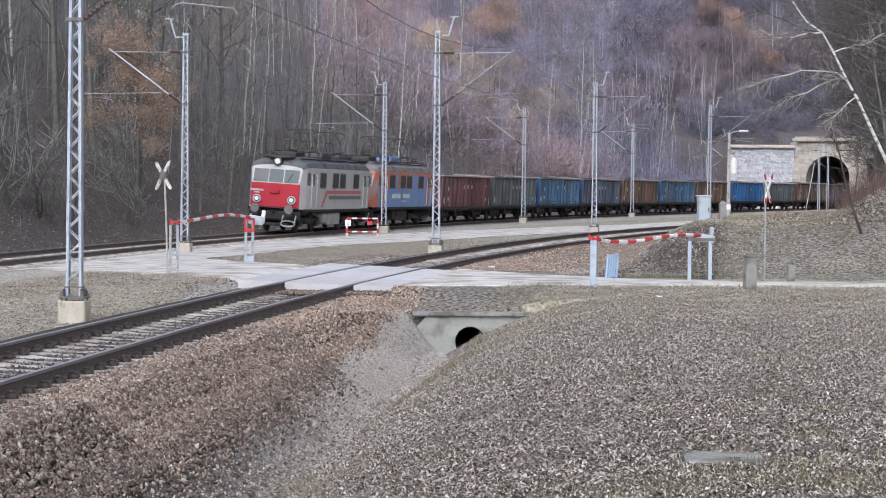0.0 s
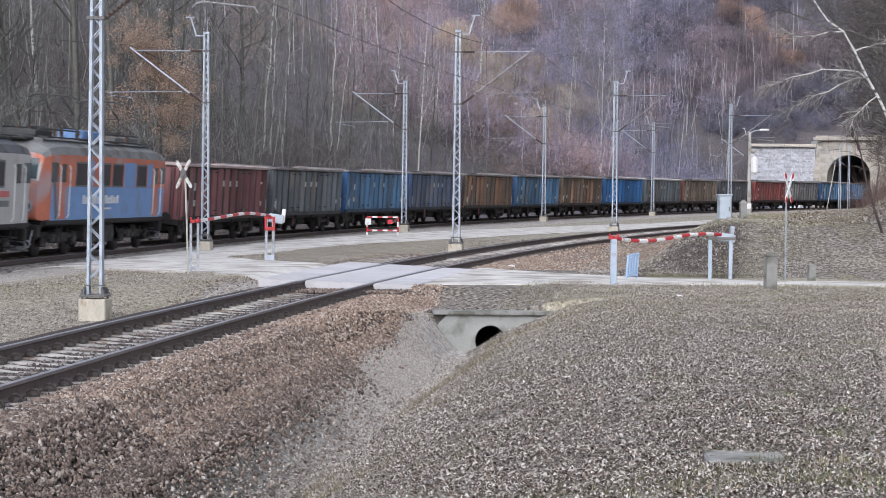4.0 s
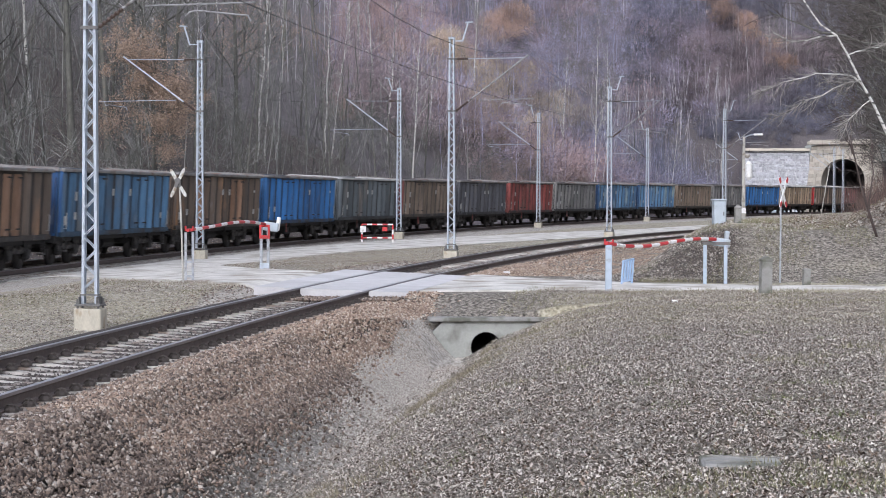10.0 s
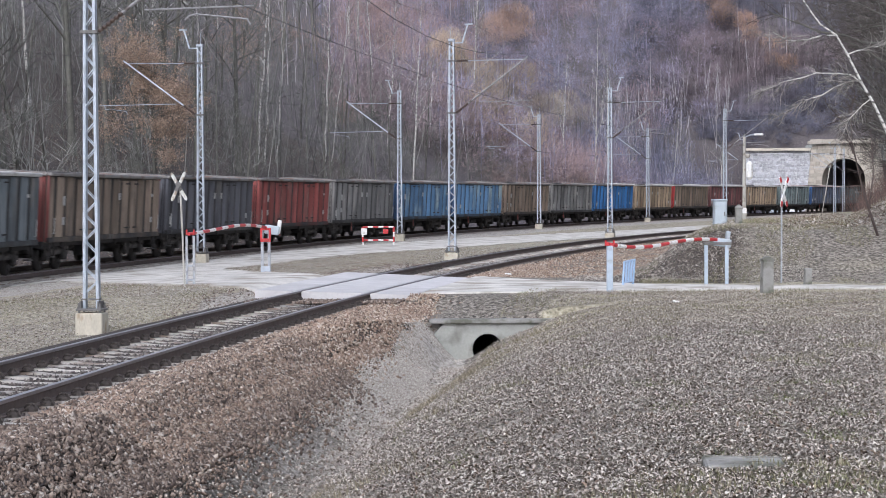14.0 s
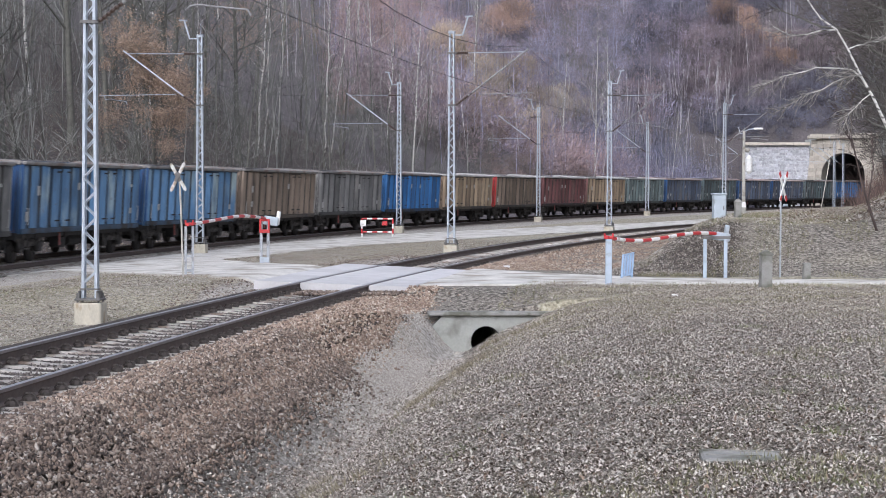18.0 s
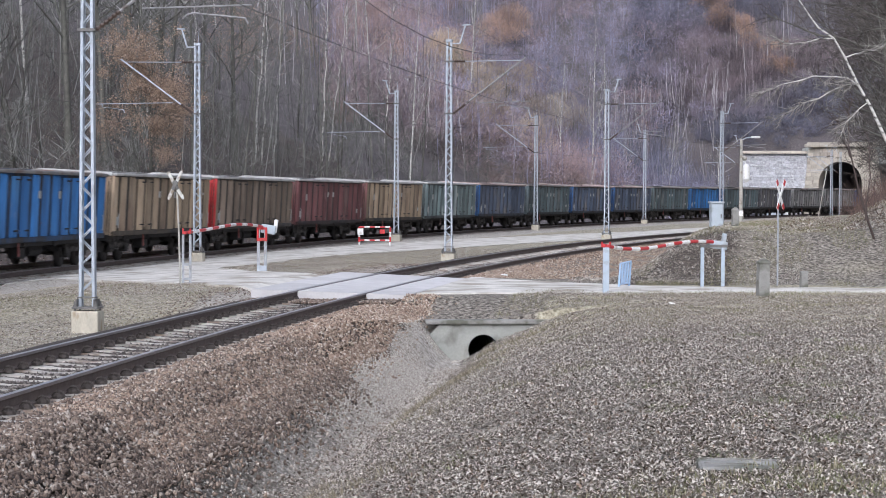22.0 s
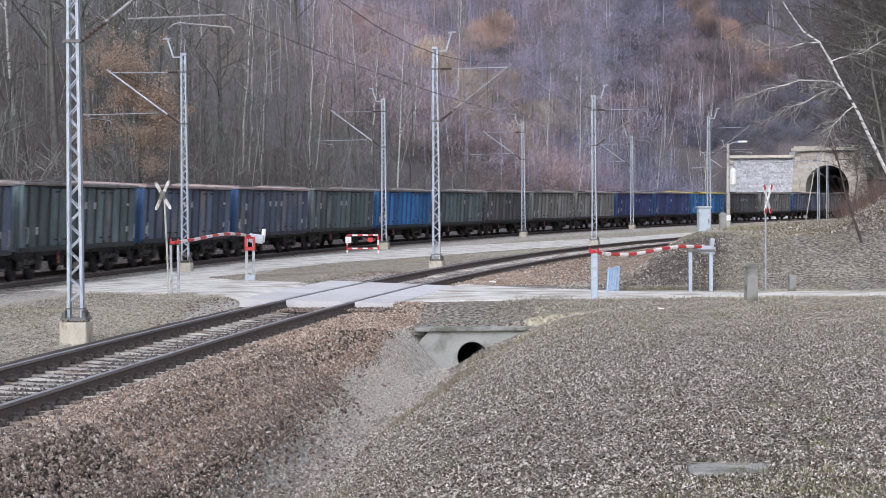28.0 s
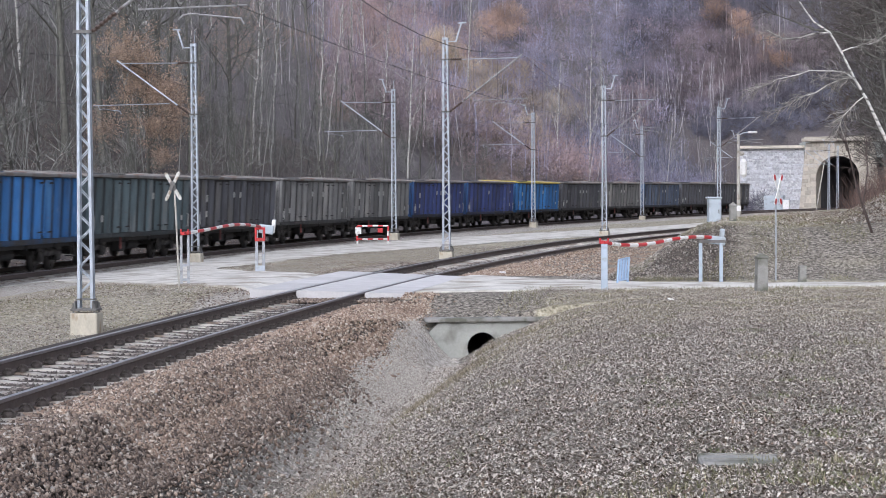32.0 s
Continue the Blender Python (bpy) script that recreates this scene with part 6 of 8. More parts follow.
def lamp_post():
    x, y = 28.5, 200.0
    z = gz(x, y)
    p = thing("street_lamp", "grey concrete lamp post with an oval white board", "street lamp", m=pose(x, y, z))
    part("pole", Mesh().tube([(0, 0, -0.2), (0, 0, 8.0)], [0.2, 0.13], 10), CONCRETE, p)
    part("arm", Mesh().tube([(0, 0, 7.9), (0.5, 0, 8.15), (1.2, 0, 8.2)], 0.05, 6), GALV, p)
    part("lantern", Mesh().box((1.35, 0, 8.2), (0.9, 0.3, 0.2), bev=0.07), WHITE, p, "white lantern")
    part("board", Mesh().tube([(0.45, -0.2, 3.9), (0.45, -0.2, 4.2), (0.45, -0.2, 5.4), (0.45, -0.2, 5.7)], [0.1, 0.34, 0.34, 0.1], 12), WHITE, p, "white rounded board")
    part("globe", Mesh().tube([(0.3, -0.1, 5.95), (0.3, -0.1, 6.1), (0.3, -0.1, 6.3), (0.3, -0.1, 6.4)], [0.12, 0.26, 0.26, 0.1], 10), CONCRETE, p)
    part("band", Mesh().box((0, -0.2, 1.0), (0.4, 0.05, 0.5)), WHITE, p)


lamp_post()
strut = thing("leaning_strut", "pale leaning timber strut beside the tunnel mouth", "strut")
part("pole", Mesh().tube([(45.5, 254, 0.3), (46.9, 256, 6.4)], 0.065, 8), CONCRETE, strut)

slab = tagged(new("buried_slab", Mesh().box((0, 0, 0), (0.52, 0.42, 0.1), bev=0.015).box((0.01, 0.13, 0.052), (0.5, 0.012, 0.012)).box((-0.05, -0.05, 0.052), (0.36, 0.01, 0.012)).data("buried_slab", OLD_CONCRETE)), "grey weathered slab half sunk in fallen leaves", "slab")
slab.matrix_basis = pose(1.95, 13.7, gz(1.95, 13.7), 2, 1, -3)
for x, y in ((4.45, 40.3), (1.9, 62.0), (-1.05, 33.2)):
    litter = tagged(new("crumpled_litter", Mesh().box((0, 0, 0.02), (0.2, 0.1, 0.05), bev=0.02).box((0.08, 0.04, 0.04), (0.12, 0.08, 0.05), bev=0.02).data("crumpled_litter", WHITE)), "scrap of crumpled white litter on the ground", "litter", "litter")
    litter.matrix_basis = pose(x, y, gz(x, y) + 0.02, 0, 8, 20 * x)


# ---------------------------------------------------------------- trees
def grow(seed, tall, r0, style):
    """Trunk and crown of a bare tree: limbs that fork into twigs."""
    rnd = random.Random(seed)
    trunk, crown = Mesh(), Mesh()
    pts, rs = [], []
    x = y = 0.0
    lean = (rnd.uniform(-0.06, 0.06), rnd.uniform(-0.06, 0.06))
    n = 9
    for i in range(n + 1):
        f = i / n
        pts.append(Vector((x, y, tall * f - 0.3)))
        rs.append(r0 * (1 - f) ** 0.8 + 0.012)
        x += tall / n * (lean[0] + rnd.uniform(-0.035, 0.035))
        y += tall / n * (lean[1] + rnd.uniform(-0.035, 0.035))
    rs[0] *= 1.35
    trunk.tube(pts, rs, 6, caps=False)

    def limb(p, d, length, r, depth):
        q = [p]
        v = d.copy()
        if depth == 2:
            e = p + v * length
            x = v.orthogonal().normalized() * r
            y = v.cross(x)
            crown.add([p + x, p - x * 0.5 + y * 0.87, p - x * 0.5 - y * 0.87, e], [(0, 1, 3), (1, 2, 3), (2, 0, 3)])
            return
        n = 4 if depth == 0 else 2
        for _ in range(n):
            v = (v + Vector((rnd.uniform(-0.34, 0.34), rnd.uniform(-0.34, 0.34), rnd.uniform(-0.1, 0.26)))).normalized()
            q.append(q[-1] + v * length / n)
        crown.tube(q, [r * (1 - 0.85 * i / n) for i in range(n + 1)], 4 if depth == 0 else 3, m=1 if depth == 0 else 0, caps=False)
        if depth < 2:
            for _ in range((6, 4 if style in ("tall", "young") else 5)[depth]):
                f = rnd.uniform(0.2, 1.0)
                i = min(int(f * n), n - 1)
                o = q[i].lerp(q[i + 1], f * n - i)
                w = (v * 0.6 + Vector((rnd.uniform(-1, 1), rnd.uniform(-1, 1), rnd.uniform(-0.2, 0.9)))).normalized()
                limb(o, w, length * rnd.uniform(0.35, 0.6), max(r * 0.45, 0.007), depth + 1)

    k, low = {"tall": (22, 0.3), "young": (16, 0.18), "birch": (20, 0.35), "bush": (12, 0.03)}[style]
    for j in range(k):
        f = low + (0.97 - low) * (j + rnd.random()) / k
        i = min(int(f * n), n - 1)
        p = pts[i].lerp(pts[i + 1], f * n - i)
        a = rnd.uniform(0, 2 * math.pi)
        rise = rnd.uniform(0.35, 1.1) if style != "birch" else rnd.uniform(0.6, 1.4)
        d = Vector((math.cos(a), math.sin(a), rise)).normalized()
        limb(p, d, tall * (0.34 if style != "bush" else 0.6) * (1.12 - f) * rnd.uniform(0.7, 1.2), r0 * 0.42 * (1.1 - f) + 0.008, 0)
    return trunk, crown


def leaves_on(seed, tall, spread, count, low):
    """Clumps of dry leaves that still hang in a crown."""
    r = np.random.RandomState(seed)
    c = r.normal(0, 1, (70, 3)) * (spread * 0.42, spread * 0.42, tall * 0.2) + (0, 0, tall * low)
    p = c[r.randint(0, 70, count)] + r.normal(0, 0.32, (count, 3))
    a, b = r.normal(0, 1, (count, 3)), r.normal(0, 1, (count, 3))
    a /= np.linalg.norm(a, axis=1)[:, None]
    b -= a * (a * b).sum(1)[:, None]
    b /= np.linalg.norm(b, axis=1)[:, None]
    s = r.uniform(0.035, 0.075, (count, 1))
    v = np.stack([p - a * s, p + b * s * 0.6, p + a * s, p - b * s * 0.6], 1).reshape(-1, 3)
    return v, np.arange(count * 4).reshape(-1, 4)


def tree_kind(name, label, seed, tall, r0, style, bark, group, leafy=0, twig=None):
    t = thing(name, label, "tree", group)
    trunk, crown = grow(seed, tall, r0, style)
    part("trunk", trunk, bark, t, smooth=True)
    part("crown", crown, [twig or TWIG, bark], t, "bare limbs and twigs")
    if leafy:
        v, f = leaves_on(seed, tall, tall * 0.45, leafy, 0.55)
        part("leaves", arrays("leaves", v, f, RUSSET), None, t, "dry russet leaves")
    return t


KINDS = {
    "tall": [tree_kind("bare_tree", "tall bare grey deciduous tree on the wooded slope", 10 + i, h, r, "tall", BARK, "hillside trees") for i, (h, r) in enumerate(((19, 0.2), (17, 0.17), (22, 0.24), (15, 0.14), (18, 0.16)))],
    "young": [tree_kind("bare_sapling", "slender bare sapling with dense twigs", 30 + i, h, r, "young", BARK, "hillside saplings") for i, (h, r) in enumerate(((9, 0.07), (11, 0.08), (8, 0.06), (7, 0.06)))],
    "birch": [tree_kind("birch_tree", "slender white-stemmed bare birch", 50 + i, h, r, "birch", BIRCH, "birches") for i, (h, r) in enumerate(((17, 0.075), (20, 0.09), (15, 0.06)))],
    "bush": [tree_kind("bare_bush", "tangled leafless bush at the wood edge", 70 + i, h, r, "bush", BARK, "bushes") for i, (h, r) in enumerate(((3.2, 0.035), (2.6, 0.03), (4.0, 0.04)))],
    "russet": [tree_kind("russet_tree", "young tree holding dry russet leaves", 90 + i, h, r, "young", BARK, "russet trees", 1500) for i, (h, r) in enumerate(((9, 0.1), (7, 0.09)))],
}
USED = set()


def plant(kind, i, x, y, scale=1.0, turn=0.0, lean=(0, 0), z=None):
    src = KINDS[kind][i % len(KINDS[kind])]
    m = pose(x, y, gz(x, y) - 0.1 if z is None else z, lean[0], lean[1]) @ pose(0, 0, 0, 0, 0, turn)
    if src.name not in USED:
        USED.add(src.name)
        src.matrix_basis, t = m, src
    else:
        t = copy_thing(src, m)
    t.scale = (scale, scale, scale)
    return t


def woods():
    rnd = random.Random(7)
    # along the foot of the hillside behind the main track, thinning uphill
    for n, kind, s0, s1, l0, l1 in ((58, "tall", -10, 95, 12, 60), (64, "young", -10, 115, 7.5, 40), (34, "bush", -10, 120, 6, 24), (9, "birch", 0, 120, 9, 60), (7, "tall", 100, 215, 40, 80), (9, "young", 100, 205, 16, 60), (10, "birch", 100, 215, 12, 60), (18, "bush", 110, 215, 8, 20)):
        for j in range(n):
            s, l = rnd.uniform(s0, s1), l0 + (l1 - l0) * rnd.random() ** 1.3
            x, y = beside(FAR, s, -l)
            if kind != "bush" and y < 114.5 and -0.178 < x / y < -0.108:
                continue
            plant(kind, rnd.randrange(5), x, y, rnd.uniform(0.8, 1.2), rnd.uniform(0, 360), (rnd.uniform(-4, 4), rnd.uniform(-4, 4)))
    # russet trees up the slope
    for j in range(14):
        s, l = rnd.uniform(110, 215), rnd.uniform(18, 60)
        x, y = beside(FAR, s, -l)
        plant("russet", j, x, y, rnd.uniform(0.7, 1.1), rnd.uniform(0, 360))
    # tangled bushes close behind the line
    for j in range(18):
        x, y = beside(FAR, rnd.uniform(-2, 55), -rnd.uniform(6.5, 13))
        plant("bush", j, x, y, rnd.uniform(1.5, 2.6), rnd.uniform(0, 360), (rnd.uniform(-15, 15), rnd.uniform(-15, 15)))
    # slope on the right
    for j in range(46):
        y = rnd.uniform(74, 140)
        x = y * rnd.uniform(0.218, 0.258)
        plant(("bush", "bush", "young", "bush")[j % 4], rnd.randrange(5), x, y, rnd.uniform(0.8, 1.3), rnd.uniform(0, 360), (rnd.uniform(-18, 18), rnd.uniform(-20, 10)))


woods()


def beech():
    """Young beech by the line; its dry leaves hang in separate lobes."""
    x0, y0 = -15.6, 113.0
    z0 = gz(x0, y0) - 0.1
    t = thing("russet_beech", "young beech by the line, full of dry russet leaves", "tree", "russet trees", m=pose(x0, y0, z0))
    trunk, crown = grow(95, 8.6, 0.1, "young")
    part("trunk", trunk, BARK, t, smooth=True)
    part("crown", crown, [TWIG, BARK], t, "bare limbs and twigs")
    r = np.random.RandomState(95)
    vs = []
    for dx, z, wx, wz, n in ((-0.7, 9.9, 1.7, 1.4, 8500), (-0.2, 8.4, 1.7, 1.3, 7000), (0.7, 6.7, 1.7, 1.6, 9000), (0.9, 4.6, 0.7, 0.6, 1200), (-2.2, 6.3, 1.1, 1.2, 1500), (1.3, 8.0, 0.9, 0.9, 2200)):
        c = r.normal(0, 0.5, (60, 3)) * (wx, 1.5, wz) + (dx, 0, z - z0)
        p = c[r.randint(0, 60, n)] + r.normal(0, 0.2, (n, 3))
        a, b = r.normal(0, 1, (n, 3)), r.normal(0, 1, (n, 3))
        a /= np.linalg.norm(a, axis=1)[:, None]
        b -= a * (a * b).sum(1)[:, None]
        b /= np.linalg.norm(b, axis=1)[:, None]
        k = r.uniform(0.03, 0.055, (n, 1))
        vs.append(np.stack([p - a * k, p + b * k * 0.6, p + a * k, p - b * k * 0.6], 1).reshape(-1, 3))
    v = np.concatenate(vs)
    part("leaves", arrays("leaves", v, np.arange(len(v)).reshape(-1, 4), RUSSET), None, t, "dry russet leaves")


def wavy_birch(x, y, tall, r0, seed, lean):
    """Slender birch with a wavering stem and upswept twigs."""
    rnd = random.Random(seed)
    t = thing("birch_tree", "slender wavering white birch stem on the wooded slope", "tree", "birches", m=pose(x, y, gz(x, y) - 0.2))
    n = 14
    pts = [Vector((lean * (i / n) ** 0.9 + rnd.uniform(-0.09, 0.09) * (i > 0), rnd.uniform(-0.1, 0.1), tall * i / n)) for i in range(n + 1)]
    part("trunk", Mesh().tube(pts, [r0 * (1 - 0.72 * i / n) for i in range(n + 1)], 7), BIRCH, t, smooth=True)
    c = Mesh()
    for _ in range(46):
        f = rnd.uniform(0.35, 1.0) * n
        i = min(int(f), n - 1)
        o = pts[i].lerp(pts[i + 1], f - i)
        a, ln = rnd.uniform(0, 6.28), rnd.uniform(0.6, 1.9)
        p, v = [o], Vector((math.cos(a), math.sin(a), rnd.uniform(0.6, 1.6))).normalized()
        for _ in range(3):
            v = (v + Vector((rnd.uniform(-0.4, 0.4), rnd.uniform(-0.4, 0.4), rnd.uniform(-0.35, 0.2)))).normalized()
            p.append(p[-1] + v * ln / 3)
        c.tube(p, [0.024, 0.018, 0.012, 0.005], 3, m=rnd.random() < 0.6, caps=False)
        for k in (1, 2, 2):
            w = (v + Vector((rnd.uniform(-0.9, 0.9), rnd.uniform(-0.9, 0.9), rnd.uniform(-0.7, 0.7)))).normalized()
            c.tube([p[k], p[k] + w * ln * 0.4], [0.012, 0.004], 3, m=1, caps=False)
    part("crown", c, [BIRCH, TWIG], t, "pale limbs and fine twigs")


beech()
for j, (x, y, tall, r0, lean) in enumerate(((-13.2, 150, 15, 0.085, 1.0), (-12.7, 151, 15.5, 0.075, 0.5), (-12.0, 152, 14, 0.06, 0.7), (-9.3, 166, 15, 0.08, 0.6), (-8.9, 168, 14, 0.06, 1.6), (-10.2, 258, 15, 0.17, -0.2), (-11.4, 256, 14, 0.12, 0.2), (-20.5, 148, 15, 0.07, 0.4), (-17.2, 150, 14, 0.06, -0.3), (-5.0, 190, 13, 0.06, 0.8))):
    wavy_birch(x, y, tall, r0, 700 + j, lean)


def twiggy(crown, pts, r0, rnd, count, reach, droop):
    """A limb through pts with forked twigs along it."""
    line = [Vector(p) for p in pts]
    pts = [line[0]]
    for a, b in zip(line, line[1:]):
        k = 0.035 * (b - a).length
        pts += [a.lerp(b, f) + Vector((rnd.uniform(-k, k), rnd.uniform(-k, k), rnd.uniform(-k, k))) for f in (0.33, 0.66)] + [b]
    n = len(pts) - 1
    crown.tube(pts, [r0 * (1 - 0.8 * i / n) + 0.004 for i in range(n + 1)], 6)
    for _ in range(count):
        f = rnd.uniform(0.1, 1.0) * n
        i = min(int(f), n - 1)
        o = pts[i].lerp(pts[i + 1], f - i)
        along = (pts[i + 1] - pts[i]).normalized()
        v = (along * 0.7 + Vector((rnd.uniform(-0.6, 0.4), rnd.uniform(-0.7, 0.7), rnd.uniform(-0.7, 0.5) - droop))).normalized()
        length = reach * rnd.uniform(0.4, 1.0)
        q = [o]
        for _ in range(3):
            v = (v + Vector((rnd.uniform(-0.55, 0.55), rnd.uniform(-0.55, 0.55), rnd.uniform(-0.45, 0.45) - droop * 0.3))).normalized()
            q.append(q[-1] + v * length / 3)
        crown.tube(q, [0.0095, 0.007, 0.005, 0.0025], 3, m=1, caps=False)
        for k in (1, 1, 2, 2):
            w = (v + Vector((rnd.uniform(-0.8, 0.8), rnd.uniform(-0.8, 0.8), rnd.uniform(-0.8, 0.6)))).normalized()
            crown.tube([q[k], q[k] + w * length * rnd.uniform(0.25, 0.5)], [0.0055, 0.002], 3, m=1, caps=False)


def leaning_birch():
    rnd = random.Random(41)
    y, base = 56.0, gz(13.4, 56.0) - 0.2
    t = thing("birch_tree", "white birch leaning far out over the lane", "tree", "birches")
    line = [(13.4, base), (12.82, 1.83), (12.22, 3.1), (11.69, 4.18), (11.39, 4.82), (11.08, 5.34), (10.71, 6.09), (10.41, 6.6), (9.99, 6.88), (9.75, 7.21), (9.5, 7.58), (9.28, 8.03), (9.05, 8.8)]
    part("trunk", Mesh().tube([(x, y, z) for x, z in line], [0.06, 0.056, 0.05, 0.044, 0.038, 0.034, 0.029, 0.026, 0.023, 0.021, 0.018, 0.015, 0.01], 10), BIRCH, t, smooth=True)
    c = Mesh()
    for pts, r0, n in (([(11.08, y, 5.34), (10.78, 55.9, 5.54), (9.81, 55.7, 5.58), (8.92, 55.5, 5.34), (8.24, 55.4, 5.03)], 0.02, 40),
                       ([(11.05, y, 5.39), (10.71, 56.1, 5.36), (9.67, 56.2, 4.9), (8.92, 56.3, 4.45)], 0.019, 38),
                       ([(10.71, y, 6.09), (11.6, 56.2, 6.32), (12.2, 56.3, 6.69)], 0.016, 22),
                       ([(11.31, y, 4.9), (10.71, 55.8, 4.37), (10.57, 55.8, 4.0)], 0.014, 20),
                       ([(10.41, y, 6.6), (9.21, 56.2, 6.46), (8.76, 56.2, 6.69)], 0.015, 28)):
        twiggy(c, pts, r0, rnd, int(n * 1.8), 0.75, 0.05)
    part("crown", c, [BIRCH, PALE_TWIG], t, "pale limbs with fine dark twigs")


def dark_tree():
    rnd = random.Random(43)
    y, base = 58.0, gz(13.6, 58.0) - 0.2
    t = thing("bare_tree", "dark bare tree with long limbs on the slope", "tree", "hillside trees")
    part("trunk", Mesh().tube([(13.6, y, base), (13.5, y, 3.0), (13.3, y, 5.5), (13.2, y, 8.5)], [0.13, 0.11, 0.09, 0.05], 8), BARK, t, smooth=True)
    c = Mesh()
    for pts in ([(13.3, y, 6.0), (12.1, 57.9, 6.5), (10.3, 57.6, 6.8), (9.5, 57.5, 7.1), (8.8, 57.4, 7.35)], [(13.4, y, 5.2), (12.5, 57.9, 5.9), (10.9, 57.8, 6.6), (10.1, 57.7, 7.5)], [(13.4, y, 4.2), (12.3, 58.1, 4.6), (11.2, 58.2, 5.0), (10.2, 58.2, 5.9)],
                [(13.3, y, 6.8), (12.1, 58.1, 7.3), (11.2, 58.2, 7.7)], [(13.5, y, 3.4), (12.4, 57.8, 3.9), (11.4, 57.7, 4.4), (10.7, 57.5, 4.5)], [(13.5, y, 2.8), (12.3, 57.6, 3.0), (11.6, 57.5, 3.6)]):
        twiggy(c, pts, 0.035, rnd, 34, 1.0, 0.0)
    part("crown", c, [BARK, LIMB_TWIG], t, "long grey-brown limbs and twigs")
    s = thing("bare_sapling", "thin dark sapling leaning over the leafy slope", "tree", "hillside saplings")
    c = Mesh()
    b = gz(11.75, 57) - 0.1
    part("trunk", Mesh().tube([(11.75, 57, b), (11.45, 57, b + 0.9), (11.25, 57, b + 1.6), (11.0, 57, b + 2.7)], [0.04, 0.034, 0.026, 0.015], 7), THICKET, s, smooth=True)
    for pts in ([(11.3, 57, b + 1.3), (11.1, 56.8, b + 2.1), (10.95, 56.7, b + 2.5), (10.7, 56.6, b + 2.8)], [(11.05, 57, b + 2.3), (10.9, 57.1, b + 3.0), (10.7, 57.2, b + 3.3)], [(11.5, 57, b + 0.6), (11.6, 56.9, b + 1.8), (11.5, 56.9, b + 2.9)], [(11.0, 57, b + 2.7), (11.0, 57, b + 3.4), (11.1, 57, b + 4.0)]):
        twiggy(c, pts, 0.018, rnd, 16, 0.5, 0.05)
    part("crown", c, [THICKET, THICKET], s, "reddish-brown twigs")


def slope_tree(x, y, tall, seed):
    """Dark bare tree whose long limbs reach out from the slope."""
    rnd = random.Random(seed)
    base = gz(x, y) - 0.2
    t = thing("bare_tree", "dark bare tree with long limbs on the slope", "tree", "hillside trees")
    stem = [Vector((x - 0.10 * k * k * tall / 16, y + rnd.uniform(-0.2, 0.2), base + tall * k / 4)) for k in range(5)]
    part("trunk", Mesh().tube(stem, [0.13, 0.11, 0.08, 0.05, 0.02], 7), BARK, t, smooth=True)
    c = Mesh()
    for j in range(11):
        f = 0.48 + 0.5 * j / 11
        i = min(int(f * 4), 3)
        p = stem[i].lerp(stem[i + 1], f * 4 - i)
        v = Vector((rnd.uniform(-1.0, 0.35), rnd.uniform(-0.6, 0.6), rnd.uniform(0.0, 0.7))).normalized()
        pts = [p]
        for k in range(4):
            v = (v + Vector((rnd.uniform(-0.35, 0.25), rnd.uniform(-0.25, 0.25), rnd.uniform(-0.3, 0.3)))).normalized()
            pts.append(pts[-1] + v * tall * (1.15 - f) * rnd.uniform(0.1, 0.16))
        twiggy(c, pts, 0.04, rnd, 46, tall * 0.14, 0.0)
    part("crown", c, [BARK, LIMB_TWIG], t, "long dark limbs and twigs")


leaning_birch()
dark_tree()
for j, (x, y, tall) in enumerate(((18.9, 78.0, 10.5), (19.8, 84.0, 12.0), (21.0, 92.0, 13.0), (21.4, 100.0, 13.5), (24.5, 108.0, 15.0), (25.0, 116.0, 14.0), (28.0, 124.0, 16.0))):
    slope_tree(x, y, tall, 300 + j)


def open_ground(x, y):
    """Where no tree may stand: the tracks and the glade before the beech."""
    la, sa = side(FAR, x, y)
    u = x / y
    return ((la > -8.5) & (sa < PORTAL + 5)) | ((y < 114.5) & (u > -0.178) & (u < -0.108))


